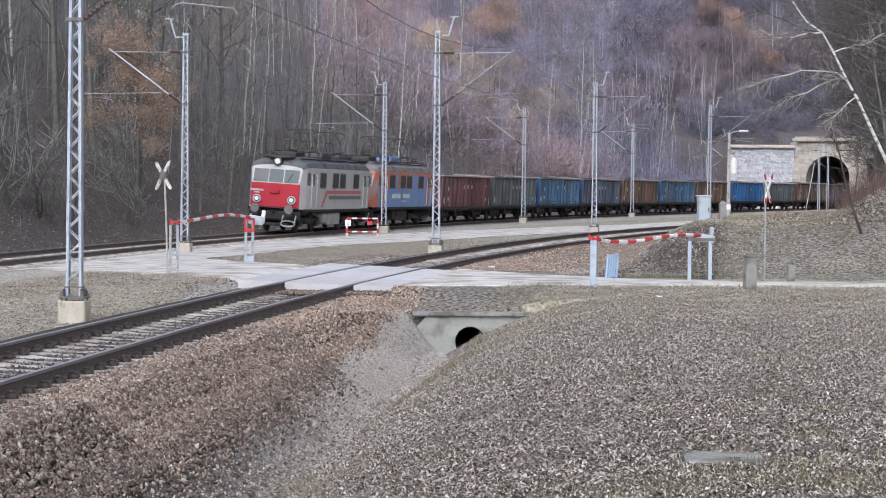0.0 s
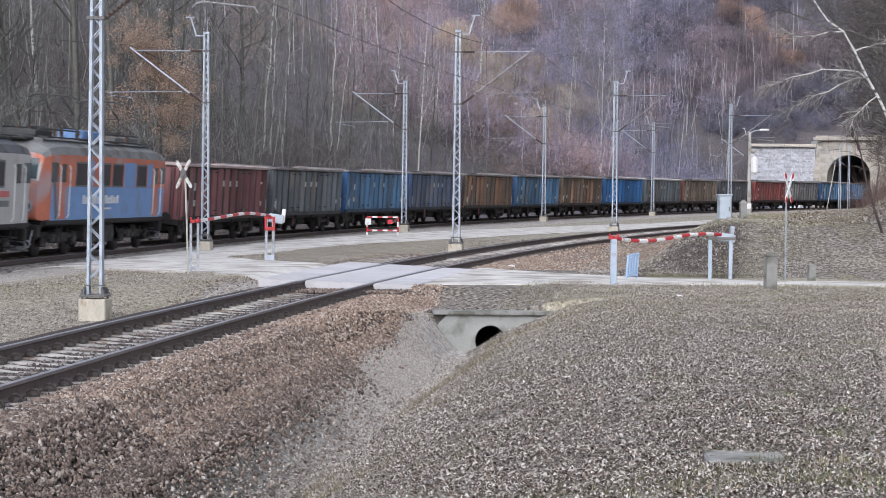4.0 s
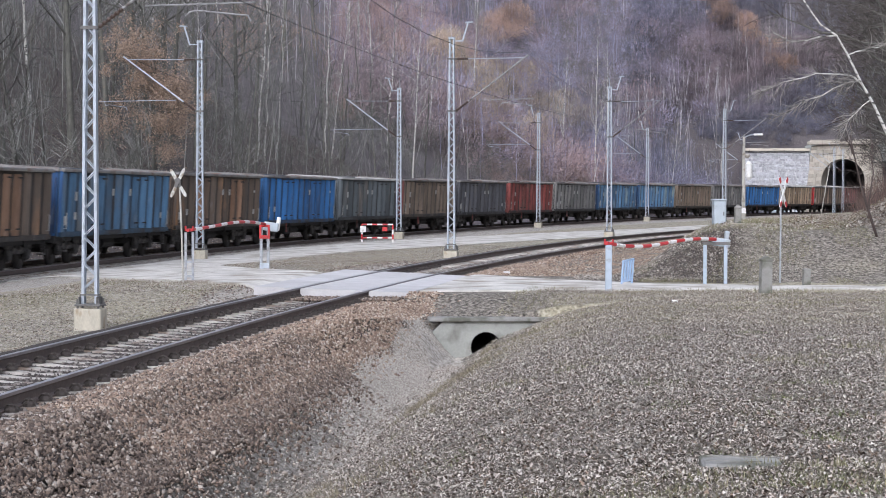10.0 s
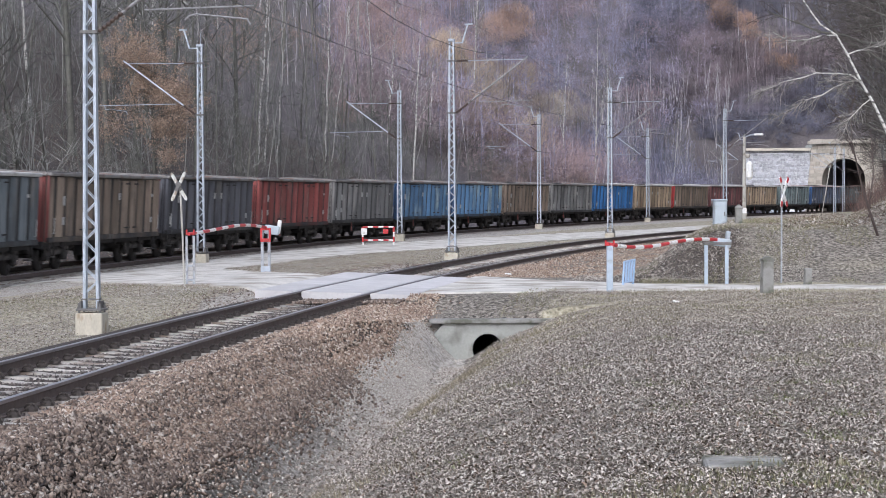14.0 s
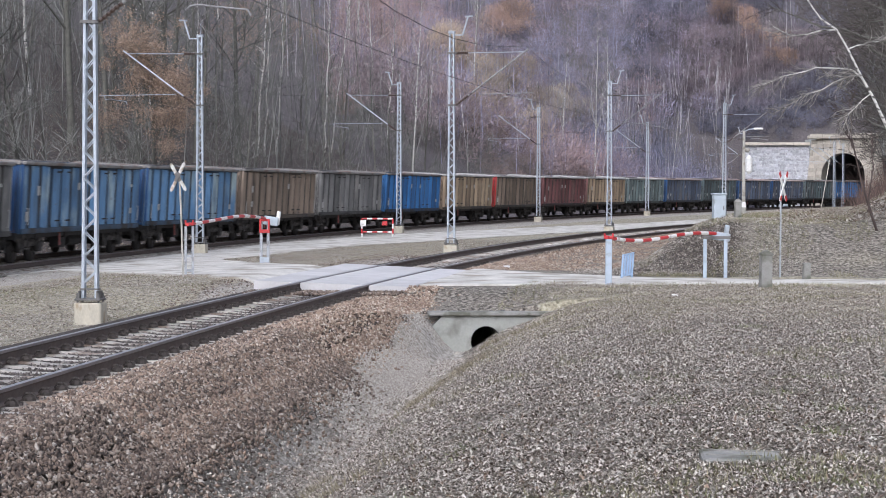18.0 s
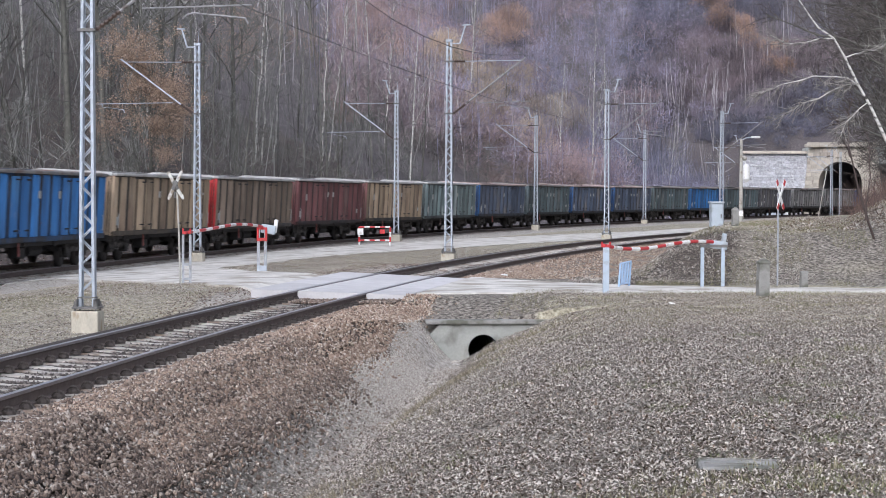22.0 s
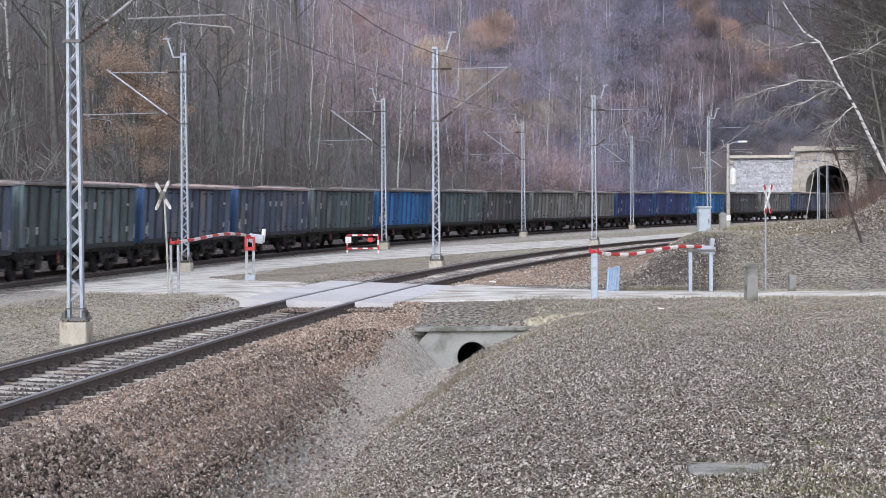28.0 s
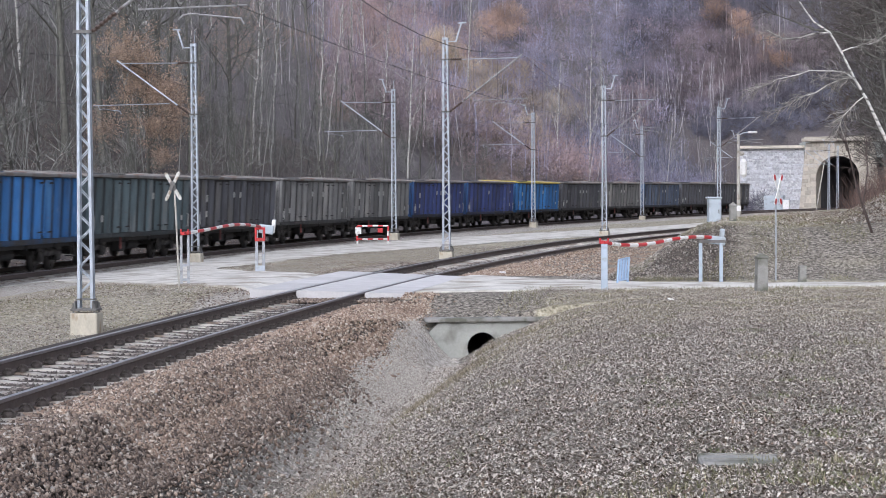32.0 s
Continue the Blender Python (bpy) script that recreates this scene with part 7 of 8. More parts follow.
def far_woods(name, label, seed, count, region, tall, width, twigs, mat, track=FAR, droop=0.5, wedge=None, sway=0.18, reach=(0.2, 0.45)):
    """Thousands of small far stems with twigs in one piece."""
    r = np.random.RandomState(seed)
    s0, s1, l0, l1 = region
    s, l = r.uniform(s0, s1, count), l0 + (l1 - l0) * r.random_sample(count) ** 1.1
    th = np.interp(s, track[0], track[3])
    x = np.interp(s, track[0], track[1]) - l * np.sin(th)
    y = np.interp(s, track[0], track[2]) + l * np.cos(th)
    if wedge:
        y = r.uniform(wedge[0], wedge[1], count)
        x = y * r.uniform(wedge[2], wedge[3], count)
    h = r.uniform(*tall, count)
    if track is FAR and region[3] > 0:
        ok = ~open_ground(x, y) | (h < 2.5) & (y < 114.5)
        x, y, h = x[ok], y[ok], h[ok]
        count = len(x)
    z = terrain(x, y) - 0.3
    k = 1 + twigs
    o = np.repeat(np.stack([x, y, z], 1), k, 0)
    H = np.repeat(h, k)
    idx = np.tile(np.arange(k), count)
    f = np.where(idx == 0, 0, r.uniform(0.15, 0.95, count * k))
    a = r.uniform(0, 2 * np.pi, count * k)
    ln = np.where(idx == 0, H, H * (1.05 - f) * r.uniform(*reach, count * k))
    up = np.where(idx == 0, 1.0, r.uniform(droop, 0.9, count * k))
    out = np.sqrt(1 - up ** 2) + np.where(idx == 0, r.uniform(-sway, sway, count * k), 0)
    d = np.stack([np.cos(a) * out, np.sin(a) * out, up], 1)
    p0 = o + np.stack([np.zeros_like(f), np.zeros_like(f), f * H], 1)
    p1 = p0 + d * ln[:, None]
    w = np.where(idx == 0, width, width * 0.32)[:, None]
    b = r.uniform(0, 2 * np.pi, count * k)
    u = np.stack([np.cos(b), np.sin(b), np.zeros_like(b)], 1) * w
    v2 = np.stack([-np.sin(b), np.cos(b), np.zeros_like(b)], 1) * w
    v = np.stack([p0 + u, p0 - u * 0.5 + v2 * 0.87, p0 - u * 0.5 - v2 * 0.87, p1], 1).reshape(-1, 3)
    i = np.arange(count * k)[:, None] * 4
    fc = np.concatenate([i + (0, 1, 3), i + (1, 2, 3), i + (2, 0, 3)], 0)
    tagged(new(name, arrays(name, v, fc, mat)), label, "woods", kind="stuff")


def puffs(name, label, seed, count, region, size, each, mat, wedge=None, thin=1.0, rise=0.55):
    """Round-topped crowns of fine twigs and last dry leaves, far up the slope, in one piece."""
    r = np.random.RandomState(seed)
    s0, s1, l0, l1 = region
    s, l = r.uniform(s0, s1, count), r.uniform(l0, l1, count)
    th = np.interp(s, FAR[0], FAR[3])
    x, y = np.interp(s, FAR[0], FAR[1]) - l * np.sin(th), np.interp(s, FAR[0], FAR[2]) + l * np.cos(th)
    if wedge:
        y = r.uniform(wedge[0], wedge[1], count)
        x = y * (wedge[2] + (wedge[3] - wedge[2]) * r.random_sample(count))
    h = r.uniform(*size, count)
    if wedge and wedge[3] < 0.2:
        ok = ~open_ground(x, y)
        x, y, h = x[ok], y[ok], h[ok]
        count = len(x)
    c = np.repeat(np.stack([x, y, terrain(x, y) + h * rise * r.uniform(0.7, 1.6 if wedge else 1.0, count)], 1), each, 0)
    n = count * each
    d = r.normal(0, 1, (n, 3))
    d /= np.linalg.norm(d, axis=1)[:, None]
    d[:, 2] = d[:, 2] * 0.9 + 0.1
    rad = np.repeat(h, each)[:, None] * 0.5 * r.uniform(0.25, 1.0, (n, 1)) ** 0.6
    p = c + d * rad
    a = d + r.normal(0, 0.5, (n, 3)) + (0, 0, 0.5)
    a /= np.linalg.norm(a, axis=1)[:, None]
    b = np.cross(a, r.normal(0, 1, (n, 3)))
    b /= np.linalg.norm(b, axis=1)[:, None]
    ln, w = r.uniform(0.3, 0.8, (n, 1)), r.uniform(0.02, 0.07, (n, 1)) * thin
    v = np.stack([p - b * w, p + b * w, p + a * ln], 1).reshape(-1, 3)
    tagged(new(name, arrays(name, v, np.arange(n * 3).reshape(-1, 3), mat)), label, "woods", kind="stuff")


def crowns(name, label, seed, places, each, mat, thin=0.6):
    """Single round crowns of fine twigs on the hillside: (x, y, width) of each."""
    r = np.random.RandomState(seed)
    vs = []
    for x, y, wide in places:
        n = int(each * wide * wide / 20)
        for k in range(5):
            cx, cy, cz = r.normal(0, 0.22 * wide, 3) * (1, 1, 0.7)
            d = r.normal(0, 1, (n // 5, 3))
            d /= np.linalg.norm(d, axis=1)[:, None]
            p = d * (wide * 0.34 * r.uniform(0.15, 1.0, (n // 5, 1)) ** 0.5) + (x + cx, y + cy, gz(x, y) + wide * 0.45 + cz)
            a = d + r.normal(0, 0.5, (n // 5, 3)) + (0, 0, 0.6)
            a /= np.linalg.norm(a, axis=1)[:, None]
            b = np.cross(a, r.normal(0, 1, (n // 5, 3)))
            b /= np.linalg.norm(b, axis=1)[:, None]
            ln, w = r.uniform(0.25, 0.7, (n // 5, 1)), r.uniform(0.02, 0.06, (n // 5, 1)) * thin
            vs.append(np.stack([p - b * w, p + b * w, p + a * ln], 1).reshape(-1, 3))
    v = np.concatenate(vs)
    tagged(new(name, arrays(name, v, np.arange(len(v)).reshape(-1, 3), mat)), label, "woods", kind="stuff")


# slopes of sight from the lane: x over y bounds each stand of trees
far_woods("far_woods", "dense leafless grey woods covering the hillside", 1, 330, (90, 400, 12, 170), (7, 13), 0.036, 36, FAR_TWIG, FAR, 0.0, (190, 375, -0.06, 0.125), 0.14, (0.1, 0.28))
far_woods("far_birches", "pale birch stems scattered through the hillside woods", 3, 120, (80, 400, 14, 150), (6, 12), 0.05, 5, FAR_BIRCH, FAR, 0.5, (200, 375, -0.09, 0.15))
far_woods("birch_grove", "grove of thin leaning birch stems at the foot of the slope", 33, 170, (0, 1, 0, 1), (5, 9), 0.045, 6, FAR_BIRCH, FAR, 0.5, (262, 300, 0.072, 0.135), 0.25)
far_woods("hilltop_woods", "bare grey-brown woods above the tunnel", 5, 1300, (229, 400, -90, 30), (3, 8), 0.045, 26, DARK_WOODS, FAR, 0.0, (285, 345, 0.135, 0.23), 0.18, (0.1, 0.3))
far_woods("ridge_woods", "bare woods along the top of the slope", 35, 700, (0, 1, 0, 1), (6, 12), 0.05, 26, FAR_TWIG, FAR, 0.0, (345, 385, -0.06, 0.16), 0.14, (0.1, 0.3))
far_woods("wood_edge", "dense grey-green twigs of the wood behind the main track", 6, 950, (-20, 130, 10, 75), (5, 13), 0.045, 105, TWIG, FAR, -0.35, None, 0.35, (0.08, 0.24))
far_woods("portal_thicket", "reddish-brown thicket beside the tunnel mouth", 11, 460, (200, 223, -20, -6.0), (2.0, 5.5), 0.03, 40, RED_THICKET, FAR, -0.3, None, 0.4, (0.12, 0.35))
far_woods("undergrowth", "tangle of thin brown stems at the foot of the slope", 4, 3000, (-20, 130, 6, 45), (0.6, 2.4), 0.012, 11, TWIG, FAR, -0.4, None, 0.9)
far_woods("red_brush", "low reddish brush on the slope behind the main track", 14, 900, (-30, 60, 6, 22), (0.6, 1.8), 0.01, 16, THICKET, FAR, -0.4, None, 0.9)
far_woods("portal_brush", "low dark brush on the hill above the tunnel", 16, 900, (228.5, 285, -45, 45), (0.8, 3.0), 0.05, 24, DARK_WOODS, FAR, -0.4, None, 0.8)
far_woods("wall_thicket", "dark bare thicket beside the end of the retaining wall", 17, 300, (198, 227.5, 13, 36), (4, 11), 0.045, 40, DARK_WOODS, FAR, -0.2, None, 0.35, (0.1, 0.3))
far_woods("hilltop_birches", "pale birch stems above the tunnel", 15, 60, (245, 330, -60, 25), (9, 15), 0.07, 5, FAR_BIRCH)
far_woods("slope_thicket", "dark brown thicket on the slope beside the lane", 7, 1900, (52, 150, -32, -11.5), (0.5, 1.8), 0.014, 24, RED_THICKET, NEAR, -0.4, (66, 125, 0.197, 0.25), 0.8, (0.12, 0.35))
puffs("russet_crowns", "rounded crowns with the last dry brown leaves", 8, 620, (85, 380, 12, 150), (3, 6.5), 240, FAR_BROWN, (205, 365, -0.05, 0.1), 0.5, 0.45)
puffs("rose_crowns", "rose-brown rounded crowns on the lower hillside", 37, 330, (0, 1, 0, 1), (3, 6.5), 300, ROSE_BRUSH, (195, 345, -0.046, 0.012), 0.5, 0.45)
puffs("grey_crowns", "rounded grey crowns of fine bare twigs, tinted with lilac haze", 9, 620, (85, 400, 12, 170), (3.5, 7), 240, FAR_TWIG, (225, 375, -0.02, 0.13), 0.5, 0.45)
puffs("hollow_brush", "low dark brown brush, tinted with purple haze, in the hollow of the slope", 38, 420, (0, 1, 0, 1), (2, 4.5), 260, DARK_WOODS, (292, 345, 0.088, 0.16), 0.6, 0.3)
puffs("portal_hill_brush", "low dark brush covering the hill above the tunnel", 39, 420, (0, 1, 0, 1), (1.5, 3.8), 240, DARK_WOODS, (272, 312, 0.12, 0.199), 0.6, 0.3)
puffs("toe_brush", "dark brown brush at the foot of the hillside", 44, 260, (0, 1, 0, 1), (1.5, 3.2), 240, DARK_BRUSH, (190, 262, -0.06, 0.11), 0.5, 0.35)
puffs("slope_crowns", "dark tangled crowns of bare trees above the lane", 12, 150, (0, 1, 0, 1), (3.5, 8), 420, LIMB_TWIG, (78, 150, 0.207, 0.26), 0.3, 0.9)
crowns("tan_crowns", "tan and olive crowns low on the hillside", 41, [(0.8, 290, 8), (3.5, 275, 8.5), (5.6, 262, 8), (7.5, 290, 7), (9.5, 250, 7), (12.5, 262, 7.5), (14.5, 275, 6), (6.5, 235, 6.5), (3.0, 225, 6), (9.8, 232, 5.5), (-1.5, 255, 6.5), (16, 285, 6)], 4600, TAN_BRUSH)
crowns("orange_crowns", "orange-brown crowns standing out on the slope", 42, [(10.6, 338, 9), (2.5, 300, 6.5), (1.0, 268, 6), (14.5, 318, 5), (43, 328, 6), (44, 322, 5), (45.5, 318, 4.5), (46.5, 312, 4), (47.5, 306, 4), (48.5, 300, 3.5), (41.5, 332, 6), (-5.5, 245, 6)], 2400, ORANGE_BRUSH)


# ---------------------------------------------------------------- loose stones and leaves
def scatter_stones(name, label, seed, count, lat, span, size, mat, track=NEAR, lift=0.0, fray=0.0, gather=1.35):
    """Angular crushed stones, joined."""
    r = np.random.RandomState(seed)
    s = span[0] + (span[1] - span[0]) * r.random_sample(count) ** gather
    l = r.uniform(lat[0], lat[1], count)
    if fray:
        l = np.where(r.random_sample(count) < 0.22, lat[1] - 0.25 + r.exponential(fray, count), l)
    th = np.interp(s, track[0], track[3])
    x = np.interp(s, track[0], track[1]) + l * np.sin(th)
    y = np.interp(s, track[0], track[2]) - l * np.cos(th)
    zb = near_rail(s) if track is NEAR else far_rail(s)
    z = np.where(abs(l) < 1.05, zb - 0.213, zb - 0.207)
    z = np.where(abs(l) < 1.72, z, np.maximum(terrain(x, y), zb - 0.215 - np.abs(np.abs(l) - 1.72) * 0.76)) + lift
    off_sleeper = abs(((s + 9.0) / 0.6 + 0.5) % 1 - 0.5) * 0.6 > 0.095
    keep = ~((s > 25.0) & (s < 35.8) & (l < 6) & (l > -2.2)) & ~paved(x, y)
    keep &= off_sleeper | (abs(l) > 1.33)
    x, y, z = x[keep], y[keep], z[keep]
    n = len(x)
    base = np.array([(1, 0, 0), (-1, 0, 0), (0, 1, 0), (0, -1, 0), (0, 0, 1), (0, 0, -1)], float)
    g = r.uniform(size[0], size[1], (n, 1, 1)) * r.uniform(0.55, 1.3, (n, 6, 1)) * np.array((1.2, 1.2, 0.9, 0.9, 0.62, 0.62))[None, :, None]
    q = r.normal(0, 1, (n, 3, 3))
    q, _ = np.linalg.qr(q)
    v = np.einsum("ij,njk->nik", base, q) * g + r.normal(0, 0.12, (n, 6, 3)) * g
    v = v + np.stack([x, y, z], 1)[:, None, :]
    f = np.array([(0, 2, 4), (2, 1, 4), (1, 3, 4), (3, 0, 4), (2, 0, 5), (1, 2, 5), (3, 1, 5), (0, 3, 5)])
    fc = (np.arange(n)[:, None, None] * 6 + f).reshape(-1, 3)
    tagged(new(name, arrays(name, v.reshape(-1, 3), fc, mat)), label, "gravel", kind="stuff")


# two batches along the shoulder: darker stones first, paler ones towards the crossing
scatter_stones("ballast_stones", "loose darker crushed stone on the track shoulder", 11, 40000, (1.0, 2.55), (-8, 13), (0.019, 0.04), STONE_BITS, NEAR, 0.012, 0.2, 1.1)
scatter_stones("fresh_stones", "paler brown crushed stone on the shoulder near the crossing", 21, 36000, (1.0, 2.4), (1, 50), (0.021, 0.044), PALER_BITS, NEAR, 0.012, 0.13, 1.3)
scatter_stones("track_stones", "dark crushed stone between the rails", 12, 34000, (-1.25, 1.25), (-8, 62), (0.02, 0.038), DARK_BITS)
scatter_stones("edge_stones", "grey crushed stone before the crossing panels", 17, 4200, (-1.65, 1.65), (23.6, 25.05), (0.025, 0.045), STONE_BITS, NEAR, 0.05)
scatter_stones("verge_stones", "brown-grey crushed stone on the far shoulder", 13, 13000, (-3.1, -1.2), (-8, 60), (0.016, 0.036), STONE_BITS)
scatter_stones("ditch_stones", "dusty grey stone chips in the ditch", 14, 7000, (2.3, 3.9), (-6, 22), (0.008, 0.02), SAND_BITS)
scatter_stones("ditch_grit", "pale sandy grit washed in front of the culvert", 24, 15000, (2.35, 3.5), (8, 21), (0.008, 0.018), SAND_BITS, NEAR, 0.008, 0.0, 0.8)
scatter_stones("shoulder_stones", "brown crushed stone beyond the crossing", 15, 12000, (1.0, 4.6), (36, 95), (0.03, 0.055), PALER_BITS)
scatter_stones("verge_chips", "pale stone chips strewn on the verge", 16, 9000, (-13, -2.4), (2, 46), (0.008, 0.024), GREY_BITS)
scatter_stones("corner_stones", "pale grit at the corner of the crossing", 19, 4000, (-5.5, -1.75), (16, 29), (0.01, 0.024), GREY_BITS)


def scatter_leaves(name, label, seed, count, pick, size, mat, tilt=0.5):
    """Fallen leaves: small folded blades that lie on the ground."""
    r = np.random.RandomState(seed)
    x, y = pick(r, count)
    z = terrain(x, y) + r.uniform(0.0, 0.05, len(x))
    z += np.array([0.06 * (noise.noise((a * 0.9, b * 0.9, 0)) + 0.5 * noise.noise((a * 2.7, b * 2.7, 3))) for a, b in zip(x, y)])
    n = len(x)
    a = r.uniform(0, 2 * np.pi, n)
    e1 = np.stack([np.cos(a), np.sin(a), r.normal(0, tilt, n)], 1)
    e2 = np.stack([-np.sin(a), np.cos(a), r.normal(0, tilt, n)], 1)
    s = r.uniform(size[0], size[1], (n, 1))
    o = np.stack([x, y, z], 1)
    v = np.stack([o - e1 * s, o + e2 * s * 0.55 + (0, 0, 0.012), o + e1 * s, o - e2 * s * 0.55 + (0, 0, 0.012)], 1).reshape(-1, 3)
    i = np.arange(n)[:, None] * 4
    f = np.concatenate([i + (0, 1, 2), i + (0, 2, 3)], 0)
    tagged(new(name, arrays(name, v, f, mat)), label, "leaves", kind="stuff")


def on_bank(r, n):
    y = 9.5 + 37 * r.random_sample(n) ** 1.15
    x = -0.25 * y + r.uniform(0, 0.52, n) * y
    lb, _ = side(NEAR, x, y)
    ok = (lb > ditch(y) + 0.4 + 2.4 * r.random_sample(n) ** 1.5) & (r.random_sample(n) < 1.15 - 0.55 * ease((y - 28) / 18))
    x, y = x[ok], y[ok]
    drift = np.array([noise.noise((a * 0.45, b * 0.3, 21)) + 0.6 * noise.noise((a * 1.4, b * 0.9, 22)) for a, b in zip(x, y)])
    ok = r.random_sample(len(x)) < 0.92 + 0.5 * drift
    return x[ok], y[ok]


def on_mound_face(r, n):
    y = r.uniform(52.6, 61, n)
    x = np.interp(y, NEAR[2], NEAR[1]) + r.uniform(4.6, 10.5, n)
    ok = x < 0.24 * y
    return x[ok], y[ok]


def in_ditch(r, n):
    y = 14 + 26 * r.random_sample(n) ** 1.6
    lb = ditch(y) + r.normal(0.2, 0.55, n)
    x = np.interp(y, NEAR[2], NEAR[1]) + lb
    return x, y


def on_mound(r, n):
    y = r.uniform(52.8, 110, n)
    x = np.interp(y, NEAR[2], NEAR[1]) + r.uniform(4.6, 24, n)
    lb, _ = side(NEAR, x, y)
    ok = (x < 0.24 * y) & (r.random_sample(n) < np.where(lb > 12.5, 1.0, np.where(lb > 8.2, 0.16, np.where(y < 62, 0.7, 0.15))))
    return x[ok], y[ok]


scatter_leaves("fallen_leaves", "bleached fallen leaves carpeting the bank", 21, 190000, on_bank, (0.009, 0.021), LEAF, 0.35)
scatter_leaves("dull_leaves", "dull grey-brown fallen leaves carpeting the bank", 32, 215000, on_bank, (0.009, 0.021), LEAF_MID, 0.3)


def far_bank(r, n):
    y = r.uniform(20, 47, n)
    x = y * r.uniform(-0.12, 0.25, n)
    lb, _ = side(NEAR, x, y)
    ok = lb > ditch(y) + 0.5 + 1.2 * r.random_sample(n)
    return x[ok], y[ok]


scatter_leaves("bank_leaves", "pale fallen leaves farther up the bank", 34, 120000, far_bank, (0.011, 0.024), LEAF, 0.35)
scatter_leaves("brown_leaves", "brown fallen leaves among the bleached ones", 22, 45000, on_bank, (0.009, 0.021), LEAF_BROWN, 0.6)
scatter_leaves("mound_leaves", "fallen leaves on the mound and the slope", 23, 120000, on_mound, (0.018, 0.04), LEAF_MID)

scatter_leaves("mound_face_leaves", "fallen leaves on the dark face of the mound", 26, 9000, on_mound_face, (0.014, 0.032), LEAF)


def on_slope(r, n):
    y = r.uniform(58, 100, n)
    x = y * r.uniform(0.15, 0.24, n)
    lb, _ = side(NEAR, x, y)
    ok = lb > 9 + 3 * r.random_sample(n)
    return x[ok], y[ok]


scatter_leaves("slope_leaves", "bleached leaves on the slope beside the lane", 29, 26000, on_slope, (0.022, 0.05), LEAF)
scatter_leaves("brown_slope_leaves", "brown leaves on the slope beside the lane", 30, 26000, on_slope, (0.022, 0.05), LEAF_BROWN)
scatter_leaves("ditch_leaves", "leaves blown into the ditch", 27, 22000, in_ditch, (0.012, 0.026), LEAF_MID)


def on_toe(r, n):
    s, l = r.uniform(-30, 70, n), 4.5 + 18 * r.random_sample(n) ** 1.4
    th = np.interp(s, FAR[0], FAR[3])
    return np.interp(s, FAR[0], FAR[1]) - l * np.sin(th), np.interp(s, FAR[0], FAR[2]) + l * np.cos(th)


scatter_leaves("slope_litter", "dull fallen leaves on the slope behind the main track", 28, 34000, on_toe, (0.025, 0.055), LEAF_BROWN)
scatter_leaves("slope_litter", "paler fallen leaves on the slope behind the main track", 48, 16000, on_toe, (0.025, 0.05), LEAF_MID)


def on_verge(r, n):
    y = r.uniform(30, 105, n)
    lo, hi = np.interp(y, FAR[2], FAR[1]) + 6.0, np.interp(y, NEAR[2], NEAR[1]) - 2.8
    x = lo + (hi - lo) * r.random_sample(n)
    lb, _ = side(NEAR, x, y)
    ok = (lb > -14) & ~paved(x, y)
    return x[ok], y[ok]


scatter_leaves("verge_leaves", "thin scatter of bleached leaves and straw on the verge", 24, 46000, on_verge, (0.012, 0.03), LEAF, 0.3)
scatter_leaves("verge_straw", "dry brown stalks on the verge", 25, 9000, on_verge, (0.012, 0.026), LEAF_BROWN, 0.35)


def blades(r, x, y, tall, lean):
    """Blades of grass that stand on the ground at x, y."""
    n = len(x)
    a = r.uniform(0, 2 * np.pi, n)
    w, h = r.uniform(0.004, 0.01, n), r.uniform(*tall, n)
    b = np.stack([np.cos(a) * w, np.sin(a) * w, np.zeros(n)], 1)
    o = np.stack([x, y, terrain(x, y)], 1)
    t = o + np.stack([r.normal(0, lean, n), r.normal(0, lean, n), h], 1)
    return np.stack([o - b, o + b, t], 1).reshape(-1, 3), np.arange(n * 3).reshape(-1, 3)


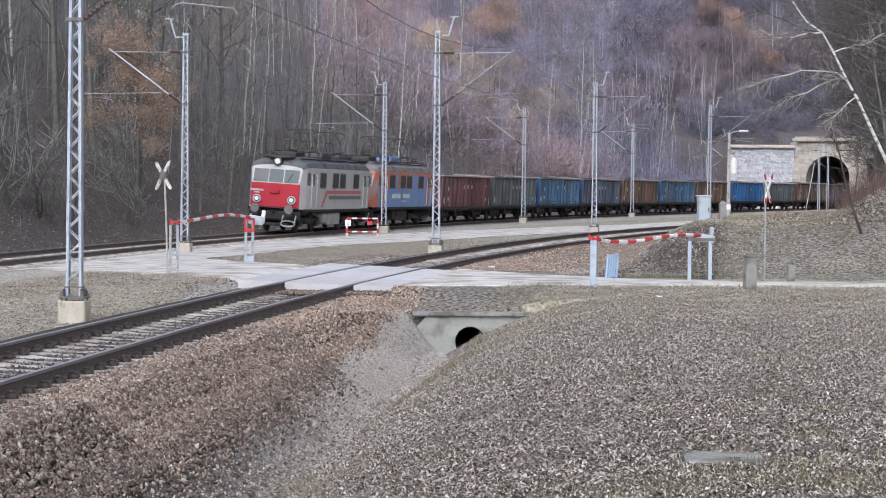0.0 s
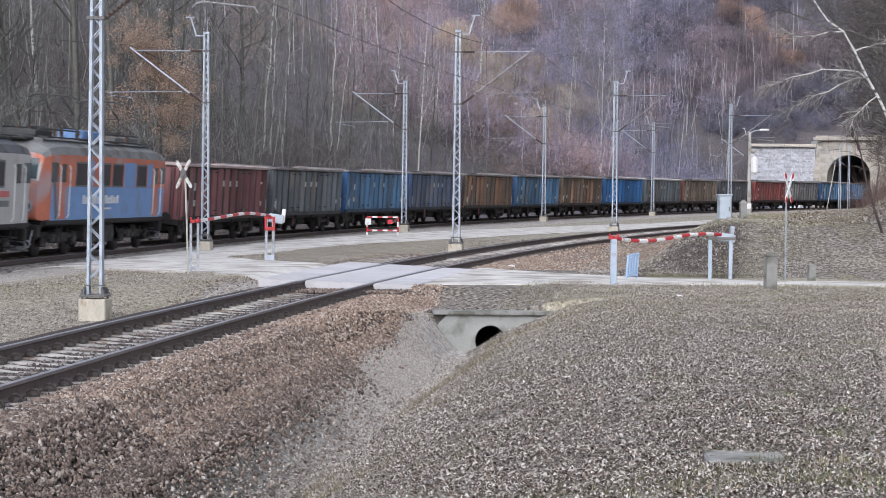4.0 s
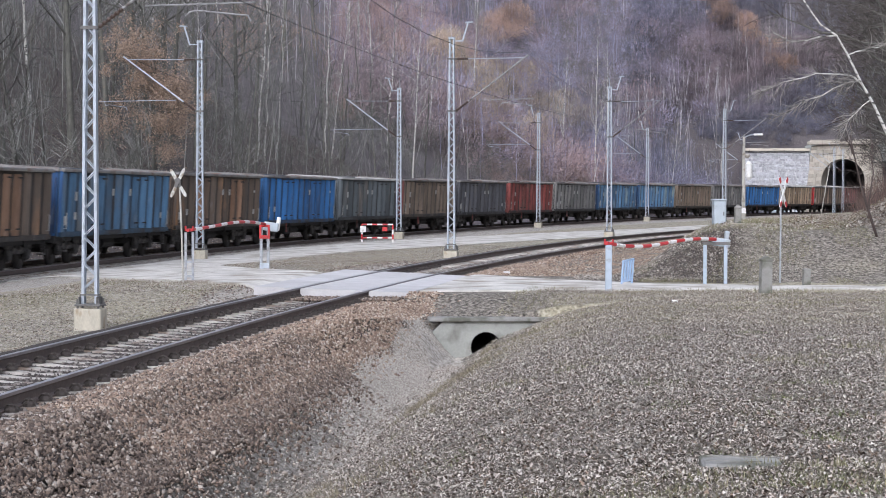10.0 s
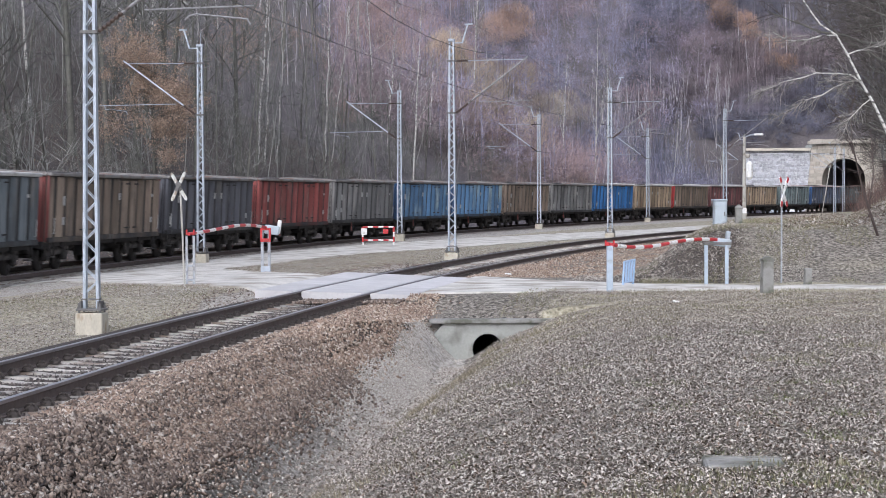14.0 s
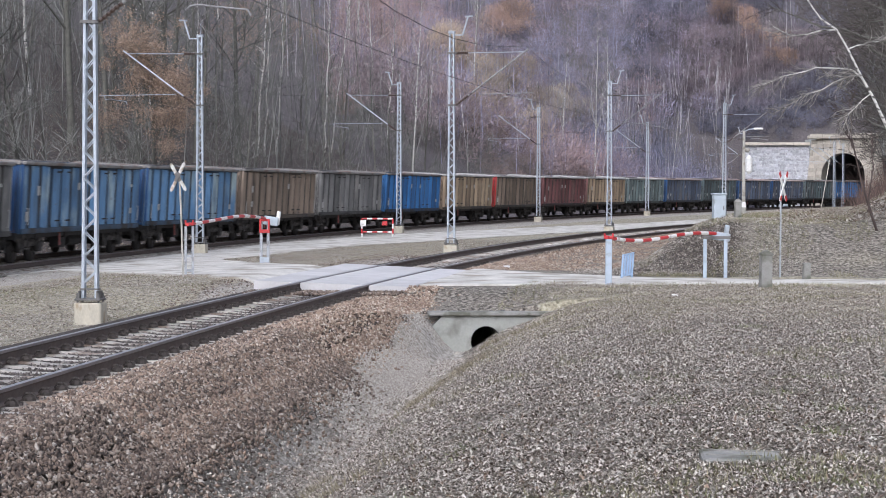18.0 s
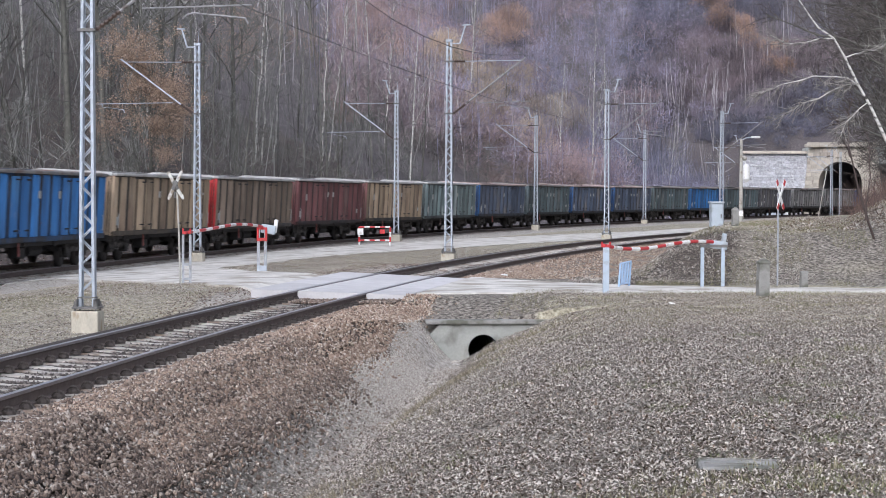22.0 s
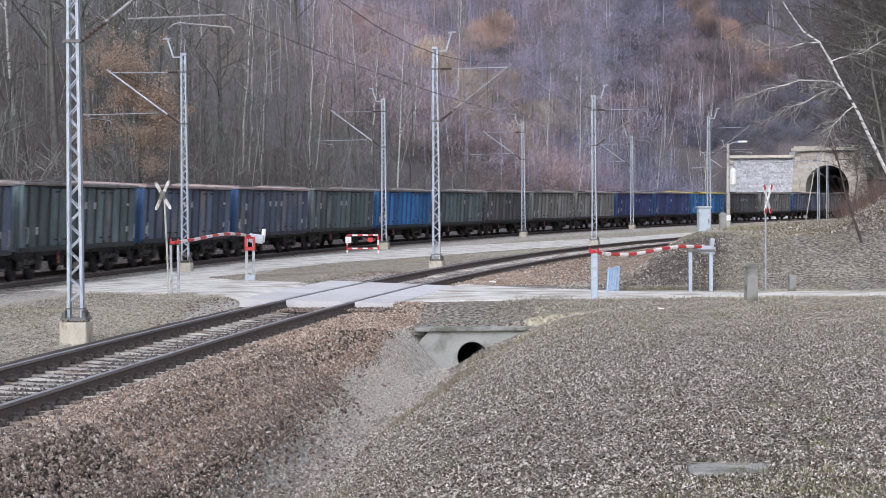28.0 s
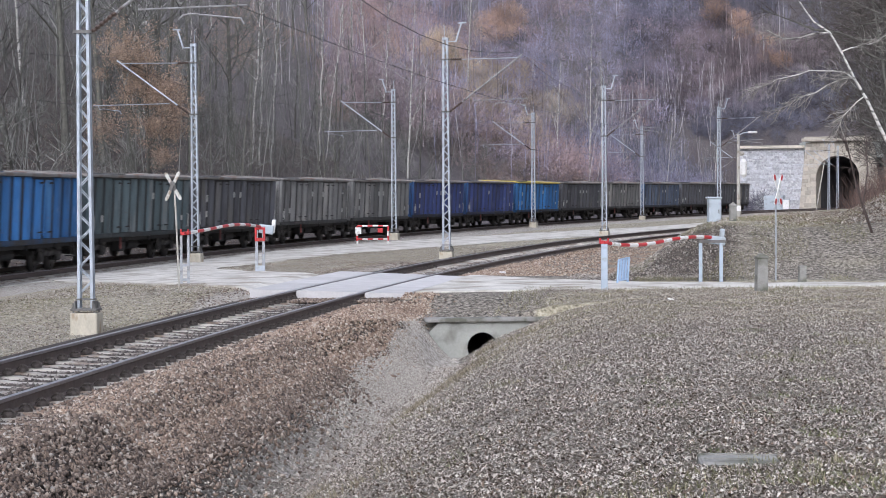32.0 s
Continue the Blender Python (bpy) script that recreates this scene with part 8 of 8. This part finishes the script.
def grass_tufts():
    r = np.random.RandomState(31)
    n = 80000
    y = 10 + 38 * r.random_sample(n)
    x = -0.2 * y + r.uniform(0, 0.45, n) * y
    clump = np.array([noise.noise((a * 0.5, b * 0.35, 9)) + 0.4 * noise.noise((a * 2.2, b * 1.6, 2)) for a, b in zip(x, y)])
    lb, _ = side(NEAR, x, y)
    ok = (lb > ditch(y) + 0.6) & (clump > 0.3 + 0.12 * (y < 18) - 0.45 * ease((y - 27) / 14))
    v, f = blades(r, x[ok], y[ok], (0.04, 0.1), 0.035)
    tagged(new("grass", arrays("grass", v, f, GRASS)), "sparse tufts of pale winter grass", "grass", kind="stuff")
    cy = 10.5 + 24 * r.random_sample(46) ** 1.3
    cx = cy * r.uniform(-0.06, 0.2, 46)
    k = r.randint(0, 46, 5000)
    x, y = cx[k] + r.normal(0, 0.13, 5000), cy[k] + r.normal(0, 0.35, 5000)
    lb, _ = side(NEAR, x, y)
    ok = lb > ditch(y) + 0.8
    v, f = blades(r, x[ok], y[ok], (0.03, 0.06), 0.04)
    tagged(new("grass", arrays("grass", v, f, GREEN)), "small green tufts among the fallen leaves", "grass", kind="stuff")
    y = r.uniform(52, 82, 40000)
    x = np.interp(y, NEAR[2], NEAR[1]) + r.uniform(6, 14, 40000)
    clump = np.array([noise.noise((a * 0.6, b * 0.3, 7)) for a, b in zip(x, y)])
    ok = (clump > 0.05) & (x < 0.225 * y)
    v, f = blades(r, x[ok], y[ok], (0.05, 0.12), 0.05)
    tagged(new("grass", arrays("grass", v, f, GRASS)), "green-brown winter grass on the mound", "grass", kind="stuff")
    x, y = on_verge(r, 60000)
    clump = np.array([noise.noise((a * 0.35, b * 0.25, 6)) for a, b in zip(x, y)])
    ok = (clump > 0.12) & (y < 75)
    v, f = blades(r, x[ok], y[ok], (0.02, 0.055), 0.04)
    tagged(new("grass", arrays("grass", v, f, GRASS)), "short dull winter grass on the verge", "grass", kind="stuff")


grass_tufts()


def dry_tufts():
    r = np.random.RandomState(33)
    n = 11000
    y = r.uniform(18, 41, n)
    lb = ditch(y) + 0.55 + np.abs(r.normal(0, 0.75, n))
    x = np.interp(y, NEAR[2], NEAR[1]) + lb
    clump = np.array([noise.noise((a * 0.8, b * 0.5, 4)) for a, b in zip(x, y)])
    ok = clump > 0.12
    x, y = x[ok], y[ok]
    n = len(x)
    z = terrain(x, y)
    a = r.uniform(0, 2 * np.pi, n)
    w, h = r.uniform(0.004, 0.009, n), r.uniform(0.05, 0.14, n)
    b = np.stack([np.cos(a) * w, np.sin(a) * w, np.zeros(n)], 1)
    o = np.stack([x, y, z], 1)
    t = o + np.stack([r.normal(-0.04, 0.05, n), r.normal(0, 0.05, n), h], 1)
    v = np.stack([o - b, o + b, t], 1).reshape(-1, 3)
    tagged(new("dry_grass", arrays("dry_grass", v, np.arange(n * 3).reshape(-1, 3), STRAW)), "straw-coloured dry grass along the ditch bank", "grass", kind="stuff")


dry_tufts()

# ---------------------------------------------------------------- sleepers and clips, last
SLEEPER_MESH = sleeper_mesh().data("sleeper", SLEEPER)
CLIP_MESH = clip_mesh().data("clip", CLIP)
for i in range(230):
    s = -9.0 + 0.6 * i
    if 25.4 < s < 35.6:
        continue
    ob = part("sleeper", SLEEPER_MESH, None, near_track)
    ob.matrix_basis = pose_on(NEAR, s, 0, -0.172 - 0.215)
    if s < 45:
        for off in (-0.7525, 0.7525):
            for d in (-0.13, 0.13):
                c = part("clip", CLIP_MESH, None, near_track)
                c.matrix_basis = pose_on(NEAR, s, off + d, -0.172)
far = Mesh()
for i in range(380):
    s = -20 + 0.62 * i
    m = pose_on(FAR, s, 0, -0.172 - 0.215)
    far.box(m @ Vector((0, 0, 0.11)), (2.6, 0.26, 0.21), turn=m.to_3x3())
tagged(part("far_sleepers", far, SLEEPER, far_track, "grimy concrete sleepers"), kind="stuff")


# ---------------------------------------------------------------- what moves
def motions():
    run0 = train_at(0)
    for v, back in TRAIN:
        walk(v, [(t, on_track(train_at(t) + back)) for t in range(0, 33, 1)])
    # the wheels roll: alike wheelsets in their bogies share one set of keys
    keyed = {}
    for ob in [o for o in scene.objects if o.name.startswith("wheelset")]:
        x = round(ob.location.x, 3)
        if x not in keyed:
            turn = [(i / FPS, pose(x, 0, 0.46, 0, math.degrees((run0 - train_at(i / FPS)) / 0.46), 0)) for i in range(32 * FPS + 1)]
            walk(ob, turn)
            keyed[x] = ob
        else:
            ob.rotation_mode = "QUATERNION"
            ob.animation_data_create()
            ob.animation_data.action = keyed[x].animation_data.action
            ob.animation_data.action_slot = keyed[x].animation_data.action_slot


motions()
